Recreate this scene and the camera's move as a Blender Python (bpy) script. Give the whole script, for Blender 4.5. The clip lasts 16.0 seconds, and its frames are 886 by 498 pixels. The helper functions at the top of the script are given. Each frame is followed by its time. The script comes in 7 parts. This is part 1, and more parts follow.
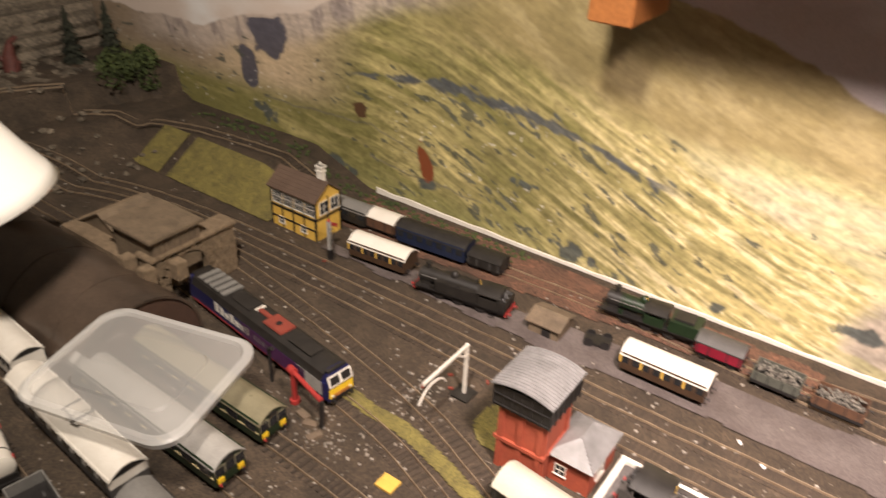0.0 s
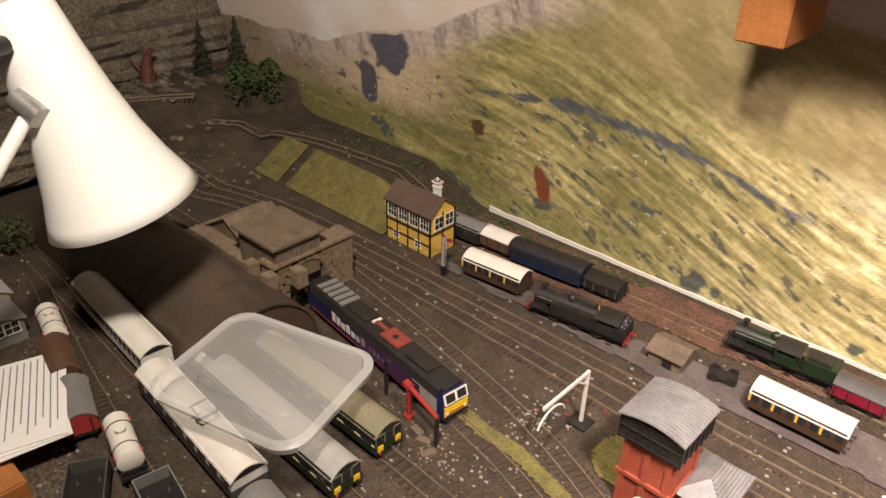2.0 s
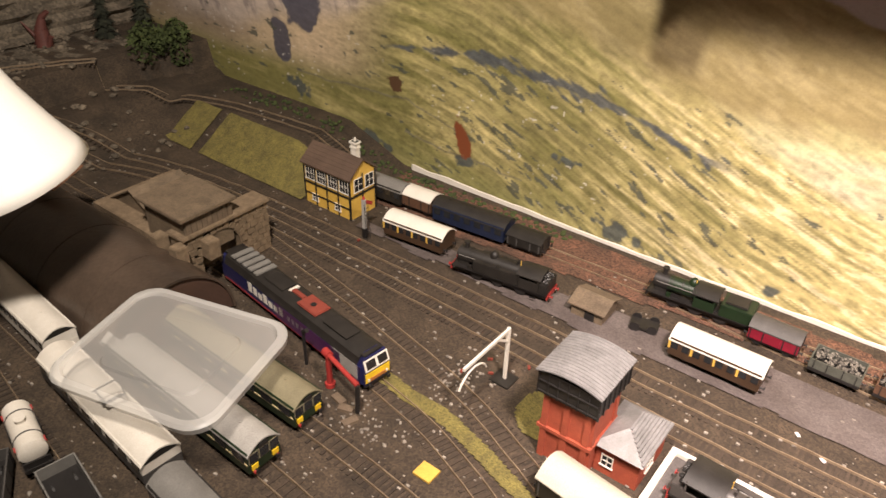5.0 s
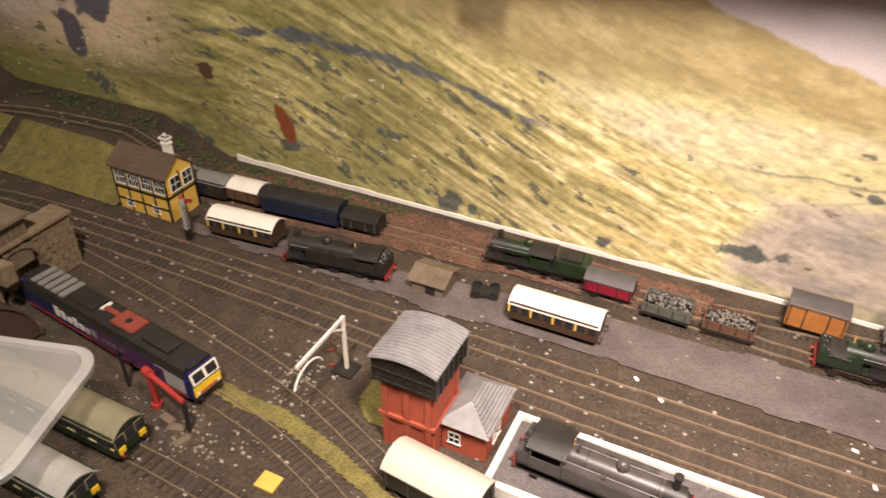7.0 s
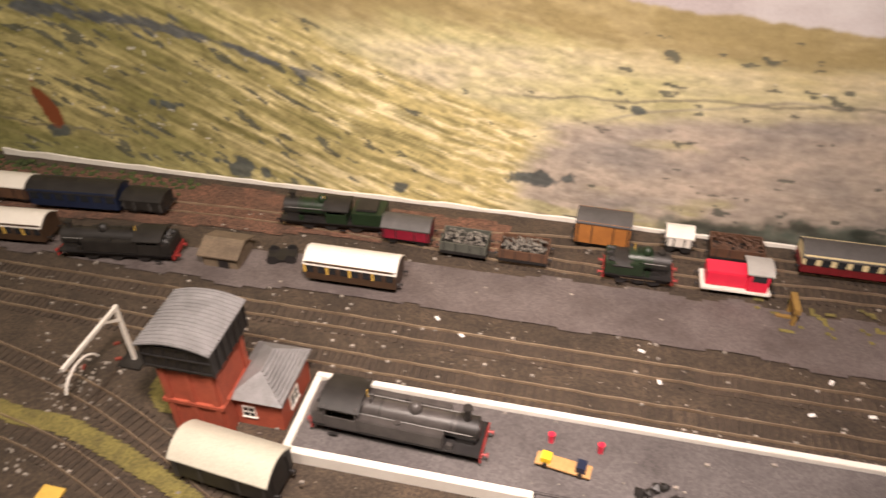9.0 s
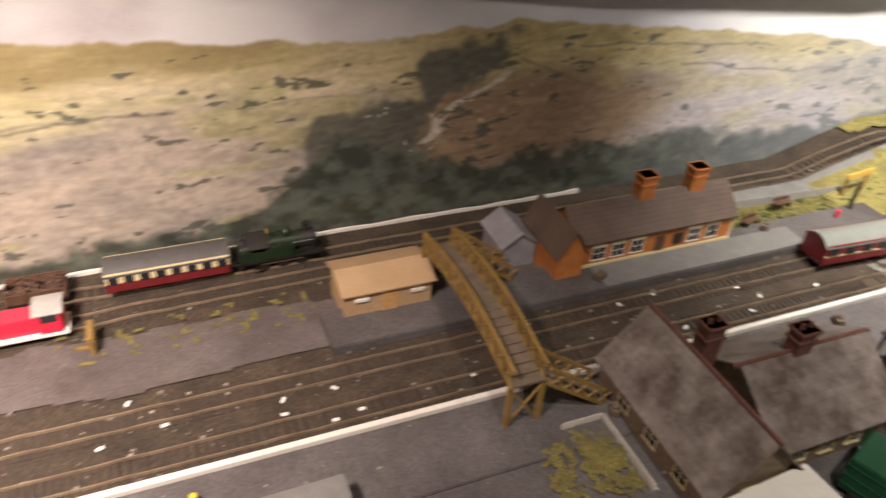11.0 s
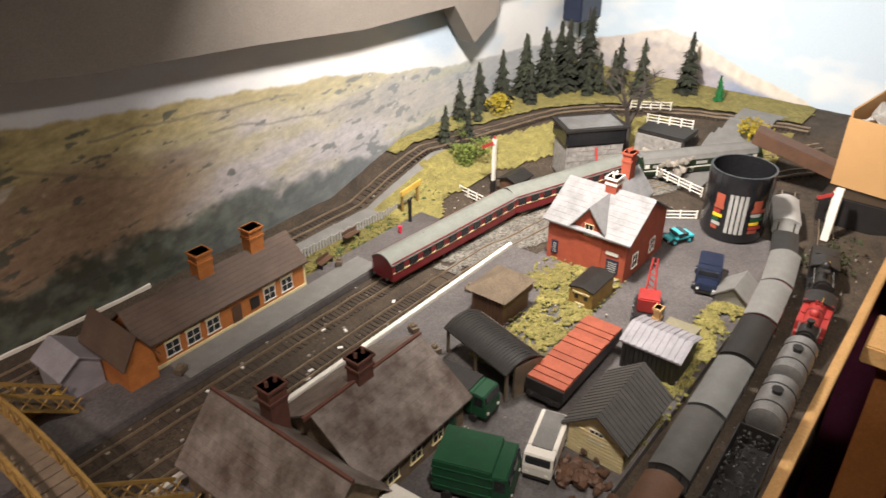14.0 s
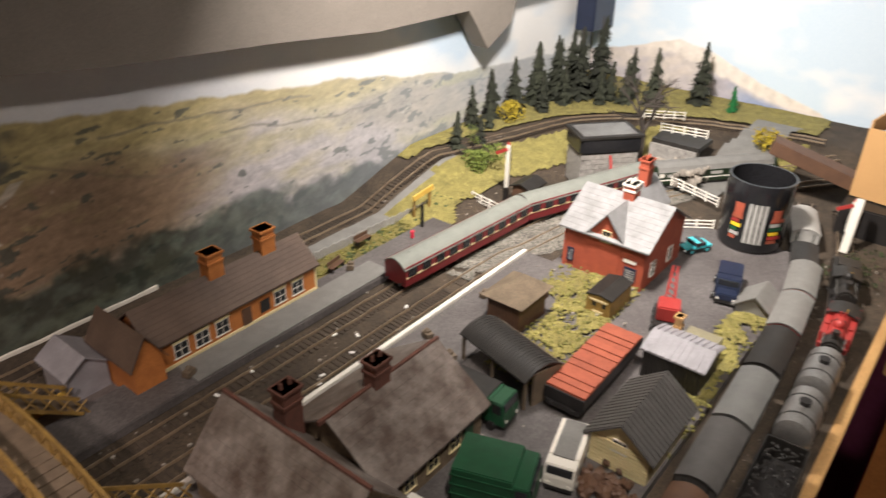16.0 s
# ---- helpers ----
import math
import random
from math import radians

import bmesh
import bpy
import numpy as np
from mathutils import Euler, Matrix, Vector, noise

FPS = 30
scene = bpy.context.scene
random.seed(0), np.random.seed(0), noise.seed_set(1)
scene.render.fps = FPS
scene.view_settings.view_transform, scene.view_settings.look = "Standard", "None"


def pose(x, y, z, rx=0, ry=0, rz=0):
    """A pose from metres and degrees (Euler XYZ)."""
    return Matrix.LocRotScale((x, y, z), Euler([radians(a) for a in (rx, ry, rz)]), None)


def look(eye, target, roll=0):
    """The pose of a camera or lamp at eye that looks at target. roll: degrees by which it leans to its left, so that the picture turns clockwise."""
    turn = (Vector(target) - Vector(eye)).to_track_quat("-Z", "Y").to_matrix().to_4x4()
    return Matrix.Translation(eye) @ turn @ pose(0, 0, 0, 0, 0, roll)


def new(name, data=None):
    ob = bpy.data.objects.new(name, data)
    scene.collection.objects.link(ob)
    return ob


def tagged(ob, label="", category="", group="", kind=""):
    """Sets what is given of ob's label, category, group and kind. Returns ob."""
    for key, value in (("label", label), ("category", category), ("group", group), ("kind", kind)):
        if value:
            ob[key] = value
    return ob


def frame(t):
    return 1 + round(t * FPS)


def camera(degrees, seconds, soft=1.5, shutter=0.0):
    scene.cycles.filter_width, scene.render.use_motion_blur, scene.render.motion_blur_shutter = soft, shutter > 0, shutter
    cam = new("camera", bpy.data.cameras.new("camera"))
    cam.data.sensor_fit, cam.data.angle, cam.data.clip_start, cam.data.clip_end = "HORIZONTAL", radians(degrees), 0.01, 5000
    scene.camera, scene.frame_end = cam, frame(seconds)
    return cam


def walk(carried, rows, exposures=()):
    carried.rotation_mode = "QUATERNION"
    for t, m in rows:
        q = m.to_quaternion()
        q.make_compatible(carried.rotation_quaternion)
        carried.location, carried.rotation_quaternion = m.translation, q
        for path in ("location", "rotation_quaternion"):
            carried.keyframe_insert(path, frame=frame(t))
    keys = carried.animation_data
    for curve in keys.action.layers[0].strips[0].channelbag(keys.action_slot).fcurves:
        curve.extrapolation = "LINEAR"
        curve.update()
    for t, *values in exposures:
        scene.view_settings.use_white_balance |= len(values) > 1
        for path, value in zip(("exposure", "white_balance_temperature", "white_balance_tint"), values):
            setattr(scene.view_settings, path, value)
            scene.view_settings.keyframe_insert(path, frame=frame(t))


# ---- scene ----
cam = camera(62.0, 16.0, shutter=0.5)
PATH = [
    (0, (0.102, -0.835, 0.558), (-0.86, 0.574, -0.486), 2.6),
    (0.5, (0.078, -0.856, 0.556), (-1.036, 0.494, -0.412), 2.7),
    (1, (0.069, -0.859, 0.55), (-1.132, 0.429, -0.399), 1.6),
    (1.5, (0.067, -0.858, 0.55), (-1.126, 0.417, -0.425), 1.5),
    (2, (0.066, -0.851, 0.549), (-1.096, 0.43, -0.456), 1.5),
    (2.5, (0.066, -0.844, 0.547), (-1.058, 0.453, -0.479), 1.9),
    (3, (0.064, -0.839, 0.546), (-1.042, 0.46, -0.499), 2.0),
    (5.3, (0.077, -0.808, 0.538), (-0.895, 0.548, -0.565), 1.3),
    (5.5, (0.076, -0.801, 0.535), (-0.869, 0.571, -0.573), 1.2),
    (6, (0.082, -0.788, 0.531), (-0.803, 0.621, -0.58), 0.7),
    (6.5, (0.091, -0.777, 0.529), (-0.729, 0.658, -0.597), 0.4),
    (7, (0.103, -0.764, 0.528), (-0.601, 0.718, -0.616), 0.6),
    (7.5, (0.114, -0.756, 0.523), (-0.51, 0.747, -0.639), 0.6),
    (8, (0.134, -0.745, 0.518), (-0.417, 0.769, -0.667), -0.1),
    (8.5, (0.147, -0.737, 0.516), (-0.324, 0.782, -0.697), 0.1),
    (9, (0.181, -0.722, 0.511), (-0.182, 0.81, -0.723), -0.8),
    (9.6, (0.258, -0.708, 0.512), (0.129, 0.841, -0.742), 0.0),
    (10, (0.335, -0.704, 0.506), (0.458, 0.862, -0.730), 1.4),
    (10.2, (0.380, -0.702, 0.500), (0.597, 0.874, -0.714), 1.8),
    (12.3, (0.527, -0.708, 0.491), (1.713, 0.484, -0.592), 5.7),
    (12.5, (0.539, -0.714, 0.488), (1.743, 0.47, -0.584), 5.2),
    (13, (0.566, -0.723, 0.489), (1.819, 0.431, -0.56), 3.7),
    (13.5, (0.586, -0.742, 0.494), (1.895, 0.37, -0.531), 1.7),
    (14, (0.602, -0.76, 0.499), (1.965, 0.305, -0.505), 0.2),
    (14.5, (0.617, -0.78, 0.497), (2.024, 0.243, -0.489), -0.8),
    (15, (0.622, -0.786, 0.492), (2.065, 0.207, -0.472), -0.6),
    (15.5, (0.617, -0.776, 0.492), (2.055, 0.224, -0.474), -0.2),
    (16, (0.599, -0.739, 0.48), (1.979, 0.336, -0.491), 1.1),
]
walk(cam, [(t, look(eye, target, roll)) for t, eye, target, roll in PATH],
     [(0, 0.1), (3, 0.0), (5.5, 0.2), (7, 0.0), (8, -0.3), (9.5, -0.35), (10.2, -0.2), (12.4, 0.85), (13.2, 0.45), (14.2, 0.2), (16, 0.15)])

# ---- world and light ----
world = bpy.data.worlds.new("room_air")
scene.world = world
world.use_nodes = True
world.node_tree.nodes["Background"].inputs[0].default_value = (1.0, 0.82, 0.62, 1)
world.node_tree.nodes["Background"].inputs[1].default_value = 0.006


def lamp(name, eye, target, size, watts, colour, spread=180):
    data = bpy.data.lights.new(name, "AREA")
    data.spread = radians(spread)
    data.shape, data.size, data.energy, data.color = "DISK", size, watts, colour
    ob = new(name, data)
    ob.matrix_world = look(eye, target)
    return ob


# unseen aimed lamps without fixtures, added well below the ceiling to place the brightness
lamp("unseen_lamp_right", (1.17, -0.40, 0.64), (1.76, -0.27, 0.06), 0.07, 7.9, (1.0, 0.92, 0.86), 134)
lamp("unseen_lamp_middle", (0.20, -0.62, 0.80), (0.17, -0.25, 0.0), 0.10, 5.6, (1.0, 0.81, 0.74), 88)
lamp("unseen_lamp_left", (-0.06, -0.82, 1.00), (-0.80, -0.12, 0.12), 0.10, 9.8, (1.0, 0.86, 0.74), 135)
# unseen fill added to brighten the yard and its west-facing walls
lamp("unseen_fill_yard", (0.66, -0.85, 1.05), (1.22, -0.48, 0.0), 0.08, 1.7, (1.0, 0.90, 0.82), 75)


# ---- materials ----
def mat(name, c1, c2=None, scale=120, rough=0.7, metal=0.0, bump=0.25, fine=900, spread=0.25, islands=0.0, speck=0.0, grit=700):
    m = bpy.data.materials.new(name)
    m.use_nodes = True
    nt = m.node_tree
    b = nt.nodes["Principled BSDF"]
    c2 = c2 or tuple(v * 0.6 for v in c1)
    tc = nt.nodes.new("ShaderNodeTexCoord")
    n1 = nt.nodes.new("ShaderNodeTexNoise")
    n1.inputs["Scale"].default_value, n1.inputs["Detail"].default_value, n1.inputs["Roughness"].default_value = scale, 6, 0.65
    n2 = nt.nodes.new("ShaderNodeTexNoise")
    n2.inputs["Scale"].default_value, n2.inputs["Detail"].default_value = fine, 3
    ramp = nt.nodes.new("ShaderNodeValToRGB")
    ramp.color_ramp.elements[0].position, ramp.color_ramp.elements[1].position = 0.5 - spread, 0.5 + spread
    ramp.color_ramp.elements[0].color, ramp.color_ramp.elements[1].color = (*c2, 1), (*c1, 1)
    mix = nt.nodes.new("ShaderNodeMix")
    mix.data_type, mix.blend_type = "RGBA", "OVERLAY"
    mix.inputs["Factor"].default_value = 0.35
    bp = nt.nodes.new("ShaderNodeBump")
    bp.inputs["Strength"].default_value, bp.inputs["Distance"].default_value = bump, 0.0006
    ln = nt.links.new
    ln(tc.outputs["Object"], n1.inputs["Vector"]), ln(tc.outputs["Object"], n2.inputs["Vector"])
    ln(n1.outputs["Fac"], ramp.inputs["Fac"])
    ln(ramp.outputs["Color"], mix.inputs["A"]), ln(n2.outputs["Fac"], mix.inputs["B"])
    last = mix.outputs["Result"]
    if islands:
        info = nt.nodes.new("ShaderNodeObjectInfo")
        geo = nt.nodes.new("ShaderNodeNewGeometry")
        add = nt.nodes.new("ShaderNodeMath")
        ln(info.outputs["Random"], add.inputs[0]), ln(geo.outputs["Random Per Island"], add.inputs[1])
        mr = nt.nodes.new("ShaderNodeMapRange")
        mr.inputs["From Max"].default_value = 2.0
        mr.inputs["To Min"].default_value, mr.inputs["To Max"].default_value = 1 - islands, 1 + islands
        ln(add.outputs[0], mr.inputs["Value"])
        mul = nt.nodes.new("ShaderNodeVectorMath")
        mul.operation = "SCALE"
        ln(last, mul.inputs[0]), ln(mr.outputs["Result"], mul.inputs["Scale"])
        last = mul.outputs["Vector"]
    if speck:
        vo = nt.nodes.new("ShaderNodeTexVoronoi")
        vo.inputs["Scale"].default_value = grit
        sep = nt.nodes.new("ShaderNodeSeparateColor")
        sm = nt.nodes.new("ShaderNodeMapRange")
        sm.inputs["To Min"].default_value, sm.inputs["To Max"].default_value = 1 - speck, 1 + speck
        amt = nt.nodes.new("ShaderNodeVectorMath")
        amt.operation = "SCALE"
        ln(tc.outputs["Object"], vo.inputs["Vector"]), ln(vo.outputs["Color"], sep.inputs["Color"]), ln(sep.outputs["Red"], sm.inputs["Value"])
        ln(last, amt.inputs[0]), ln(sm.outputs["Result"], amt.inputs["Scale"])
        last = amt.outputs["Vector"]
    ln(last, b.inputs["Base Color"])
    ln(n2.outputs["Fac"], bp.inputs["Height"]), ln(bp.outputs["Normal"], b.inputs["Normal"])
    b.inputs["Roughness"].default_value, b.inputs["Metallic"].default_value = rough, metal
    return m


BALLAST = mat("ballast", (0.082, 0.058, 0.037), (0.023, 0.017, 0.011), 22, 0.85, bump=0.9, fine=1100, speck=0.45, grit=620)
TARMAC = mat("yard_tarmac", (0.135, 0.122, 0.118), (0.060, 0.052, 0.050), 14, 0.62, bump=0.4, fine=900, speck=0.22, grit=500)
CINDER = mat("cinder", (0.145, 0.122, 0.115), (0.065, 0.050, 0.045), 16, 0.7, bump=0.5, fine=900, speck=0.22, grit=600)
REDDIRT = mat("red_dirt", (0.17, 0.082, 0.05), (0.06, 0.038, 0.026), 30, 0.95, bump=0.8, speck=0.6, grit=600)
GRASS = mat("scatter_grass", (0.30, 0.26, 0.075), (0.13, 0.11, 0.035), 60, 0.95, bump=1.0, fine=1500, speck=0.35, grit=800)
GRASSD = mat("dull_grass", (0.22, 0.185, 0.05), (0.10, 0.085, 0.03), 60, 0.95, bump=1.0, fine=1500, speck=0.35, grit=800)
EARTH = mat("earth", (0.12, 0.085, 0.055), (0.05, 0.035, 0.025), 30, 0.95, bump=1.0, fine=500, speck=0.6, grit=400)
ROCK = mat("grey_rock", (0.20, 0.165, 0.12), (0.05, 0.042, 0.032), 22, 0.9, bump=1.0, fine=180, speck=0.4, grit=260)
RAIL = mat("rail_steel", (0.46, 0.36, 0.25), (0.22, 0.16, 0.105), 40, 0.28, 0.55, 0.1)
SLEEPER = mat("sleeper", (0.062, 0.044, 0.030), (0.028, 0.020, 0.014), 200, 0.9, islands=0.4)
WHITEP = mat("white_paint", (0.80, 0.77, 0.70), (0.62, 0.58, 0.5), 40, 0.6, spread=0.4)
CREAM = mat("cream_paint", (0.78, 0.66, 0.38), (0.62, 0.52, 0.28), 60, 0.6)
YELLOWW = mat("yellow_render", (0.72, 0.47, 0.09), (0.55, 0.34, 0.06), 60, 0.7)
YELLOW = mat("bright_yellow", (0.85, 0.6, 0.03), (0.7, 0.45, 0.02), 80, 0.5)
BLACK = mat("black_paint", (0.022, 0.02, 0.019), (0.010, 0.009, 0.009), 90, 0.45, bump=0.15)
SOOT = mat("sooty_black", (0.026, 0.023, 0.020), (0.009, 0.008, 0.007), 70, 0.5)
DARKGREY = mat("dark_grey", (0.085, 0.08, 0.075), (0.05, 0.047, 0.044), 60, 0.6)
MIDGREY = mat("mid_grey", (0.21, 0.205, 0.19), (0.14, 0.135, 0.125), 50, 0.6)
LIGHTGREY = mat("light_grey", (0.42, 0.41, 0.38), (0.30, 0.29, 0.27), 50, 0.6)
SILVER = mat("silver_roof", (0.28, 0.275, 0.275), (0.15, 0.147, 0.145), 60, 0.45, 0.1)
STEEL = mat("tank_steel", (0.42, 0.41, 0.39), (0.24, 0.23, 0.22), 60, 0.38, 0.7)
BRICKR = mat("red_brick", (0.40, 0.085, 0.04), (0.27, 0.055, 0.03), 90, 0.75)
BRICKO = mat("orange_brick", (0.52, 0.19, 0.045), (0.36, 0.12, 0.03), 90, 0.75)
BRICKD = mat("dark_brick", (0.16, 0.06, 0.04), (0.08, 0.035, 0.025), 90, 0.8)
SLATE = mat("slate", (0.24, 0.205, 0.18), (0.085, 0.060, 0.048), 30, 0.40, spread=0.14, speck=0.12, grit=180)
SLATEB = mat("brown_slate", (0.13, 0.085, 0.06), (0.065, 0.042, 0.03), 30, 0.65)
TIN = mat("painted_tin", (0.33, 0.315, 0.335), (0.20, 0.19, 0.20), 45, 0.5)
BROWN = mat("brown_paint", (0.13, 0.066, 0.036), (0.07, 0.036, 0.022), 60, 0.6)
TAN = mat("tan_card", (0.46, 0.31, 0.17), (0.38, 0.25, 0.13), 30, 0.7)
TIMBER = mat("dark_timber", (0.20, 0.15, 0.10), (0.09, 0.065, 0.045), 60, 0.75)
MUSTARD = mat("mustard_timber", (0.34, 0.21, 0.05), (0.17, 0.10, 0.028), 70, 0.65)
MAROON = mat("maroon", (0.20, 0.018, 0.022), (0.11, 0.012, 0.014), 60, 0.4)
REDP = mat("red_paint", (0.40, 0.040, 0.034), (0.25, 0.025, 0.022), 60, 0.5)
PINKRED = mat("bright_red", (0.75, 0.02, 0.06), (0.6, 0.02, 0.05), 60, 0.4)
ORANGE = mat("orange_planks", (0.36, 0.090, 0.045), (0.24, 0.058, 0.030), 90, 0.6, islands=0.25)
ORANGEV = mat("orange_van", (0.40, 0.16, 0.035), (0.26, 0.10, 0.025), 60, 0.6)
GREEN = mat("loco_green", (0.015, 0.032, 0.013), (0.008, 0.016, 0.007), 60, 0.4)
WEATHER = mat("weathered_black", (0.080, 0.072, 0.066), (0.032, 0.028, 0.026), 60, 0.38)
CRIMSON = mat("crimson", (0.26, 0.012, 0.030), (0.15, 0.008, 0.02), 60, 0.45)
GREENV = mat("van_green", (0.012, 0.085, 0.035), (0.008, 0.05, 0.02), 60, 0.5)
OLIVE = mat("olive_roof", (0.26, 0.235, 0.15), (0.18, 0.16, 0.10), 50, 0.5)
BLUE = mat("deep_blue", (0.018, 0.020, 0.095), (0.012, 0.013, 0.06), 40, 0.35)
PURPLE = mat("purple", (0.085, 0.02, 0.095), (0.05, 0.012, 0.06), 40, 0.35)
NAVY = mat("navy", (0.016, 0.024, 0.055), (0.009, 0.014, 0.032), 60, 0.4)
TURQ = mat("turquoise", (0.06, 0.50, 0.55), (0.04, 0.4, 0.45), 60, 0.35)
GLASSM = mat("dark_window", (0.03, 0.032, 0.035), (0.015, 0.016, 0.018), 60, 0.12, bump=0.0)
STONE = mat("brown_stone", (0.26, 0.19, 0.12), (0.11, 0.08, 0.05), 130, 0.85, bump=0.8)
STONEG = mat("grey_stone", (0.34, 0.32, 0.29), (0.14, 0.13, 0.12), 150, 0.85, bump=0.9)
MOUTH = mat("mud_roof", (0.19, 0.14, 0.09), (0.09, 0.068, 0.045), 40, 0.8, speck=0.15)
CHOC = mat("chocolate_paint", (0.070, 0.040, 0.022), (0.040, 0.023, 0.014), 60, 0.4)
DULLRED = mat("dull_red", (0.26, 0.055, 0.035), (0.17, 0.035, 0.025), 60, 0.55)
GRAVEL = mat("pale_gravel", (0.20, 0.185, 0.155), (0.085, 0.077, 0.065), 40, 0.95, bump=1.0, fine=700, speck=0.6, grit=420)
WOOD = mat("pine", (0.55, 0.33, 0.13), (0.40, 0.22, 0.08), 12, 0.55, fine=300)
WOODO = mat("varnished_pine", (0.42, 0.17, 0.05), (0.30, 0.11, 0.03), 12, 0.5, fine=300)
CARD = mat("cardboard", (0.52, 0.30, 0.12), (0.44, 0.25, 0.10), 12, 0.75)
CARPET = mat("purple_carpet", (0.16, 0.028, 0.075), (0.11, 0.018, 0.05), 60, 0.95, bump=0.8)
PAPER = mat("paper", (0.82, 0.80, 0.76), (0.76, 0.74, 0.70), 10, 0.7, bump=0.05)
INK = mat("ink", (0.20, 0.20, 0.22), (0.15, 0.15, 0.17), 50, 0.8)
PLASTER = mat("room_plaster", (0.22, 0.185, 0.15), (0.19, 0.16, 0.125), 5, 0.85)
ENAMEL = mat("lamp_enamel", (0.86, 0.85, 0.80), (0.80, 0.79, 0.74), 6, 0.3, bump=0.02)
CONIFER = mat("conifer", (0.038, 0.042, 0.024), (0.012, 0.015, 0.009), 90, 0.9, islands=0.6)
LEAFG = mat("leaf_green", (0.16, 0.20, 0.035), (0.06, 0.085, 0.018), 90, 0.9, islands=0.5)
LEAFD = mat("leaf_dark", (0.06, 0.08, 0.02), (0.02, 0.03, 0.01), 90, 0.9, islands=0.5)
LEAFY = mat("leaf_yellow", (0.52, 0.40, 0.03), (0.26, 0.20, 0.02), 90, 0.9, islands=0.4)
LEAFB = mat("leaf_bright", (0.02, 0.22, 0.05), (0.01, 0.10, 0.03), 90, 0.9, islands=0.4)
BARK = mat("bark", (0.06, 0.047, 0.038), (0.025, 0.02, 0.016), 150, 0.9)
RUBBLE = mat("rubble", (0.40, 0.36, 0.30), (0.22, 0.19, 0.16), 200, 0.9, islands=0.5)
MUGB = mat("black_glaze", (0.016, 0.016, 0.018), (0.012, 0.012, 0.013), 20, 0.15, bump=0.0)

PLASTIC = bpy.data.materials.new("frosted_plastic")
PLASTIC.use_nodes = True
pb = PLASTIC.node_tree.nodes["Principled BSDF"]
pb.inputs["Base Color"].default_value = (0.66, 0.66, 0.64, 1)
pb.inputs["Roughness"].default_value = 0.35
pb.inputs["Alpha"].default_value = 0.34
RIMP = PLASTIC.copy()
RIMP.node_tree.nodes["Principled BSDF"].inputs["Alpha"].default_value = 0.50
CLEARP = bpy.data.materials.new("clear_bag")
CLEARP.use_nodes = True
pb = CLEARP.node_tree.nodes["Principled BSDF"]
pb.inputs["Base Color"].default_value = (0.75, 0.75, 0.70, 1)
pb.inputs["Roughness"].default_value = 0.15
pb.inputs["Alpha"].default_value = 0.35


# ---- mesh helpers ----
def box(bm, x0, x1, y0, y1, z0, z1, m=None):
    r = bmesh.ops.create_cube(bm, size=1)["verts"]
    for v in r:
        v.co = Vector((x0 + (v.co.x + 0.5) * (x1 - x0), y0 + (v.co.y + 0.5) * (y1 - y0), z0 + (v.co.z + 0.5) * (z1 - z0)))
        if m:
            v.co = m @ v.co
    return bm


def cyl(bm, a, b, r0, r1=None, n=14):
    a, b = Vector(a), Vector(b)
    d = b - a
    q = d.to_track_quat("Z", "Y").to_matrix().to_4x4()
    bmesh.ops.create_cone(bm, cap_ends=True, segments=n, radius1=r0, radius2=r0 if r1 is None else r1, depth=d.length,
                          matrix=Matrix.Translation((a + b) / 2) @ q)
    return bm


def prism(bm, pts, axis, a, b):
    """A closed profile of (u, z) pairs swept along x or y from a to b."""
    def at(u, z, s):
        return (s, u, z) if axis == "x" else (u, s, z)
    v0 = [bm.verts.new(at(u, z, a)) for u, z in pts]
    v1 = [bm.verts.new(at(u, z, b)) for u, z in pts]
    n = len(pts)
    for i in range(n):
        bm.faces.new((v0[i], v0[(i + 1) % n], v1[(i + 1) % n], v1[i]))
    bm.faces.new(v0[::-1])
    bm.faces.new(v1)
    bmesh.ops.recalc_face_normals(bm, faces=bm.faces[:])
    return bm


def blob(bm, c, r, n=1, squash=1.0, rough=0.3):
    vs = bmesh.ops.create_icosphere(bm, subdivisions=n, radius=r)["verts"]
    for v in vs:
        k = 1 + random.uniform(-rough, rough)
        v.co = Vector((v.co.x * k + c[0], v.co.y * k + c[1], v.co.z * k * squash + c[2]))
    return bm


def link(name, bm, material, smooth=False, bevel=0.0):
    if bevel:
        bmesh.ops.bevel(bm, geom=bm.edges[:], offset=bevel, segments=2, affect="EDGES", clamp_overlap=True)
    me = bpy.data.meshes.new(name)
    bm.to_mesh(me)
    bm.free()
    if smooth:
        me.polygons.foreach_set("use_smooth", [True] * len(me.polygons))
        me.set_sharp_from_angle(angle=radians(40))
    me.materials.append(material)
    return new(name, me)


def part(name, bm, material, parent, label="", smooth=False, bevel=0.0):
    ob = link(name, bm, material, smooth, bevel)
    ob.parent = parent
    if label:
        ob["label"] = label
    return ob


def thing(name, label, category, m=None, group=""):
    e = new(name)
    e.empty_display_size = 0.01
    if m is not None:
        e.matrix_world = m
    return tagged(e, label, category, group)


def solid(name, bm, material, label, category, m=None, group="", smooth=False, bevel=0.0, kind=""):
    ob = link(name, bm, material, smooth, bevel)
    if m is not None:
        ob.matrix_world = m
    return tagged(ob, label, category, group, kind)


def N():
    return bmesh.new()


def B(*a):
    return box(N(), *a)


def arc(w, z0, rise, n=8, t=0.0015):
    """A curved roof profile of width w, from z0 up by rise."""
    top = [(-w / 2 + w * i / n, z0 + rise * (1 - (2 * i / n - 1) ** 2)) for i in range(n + 1)]
    return [(u, z - t) for u, z in top[::-1]] + top


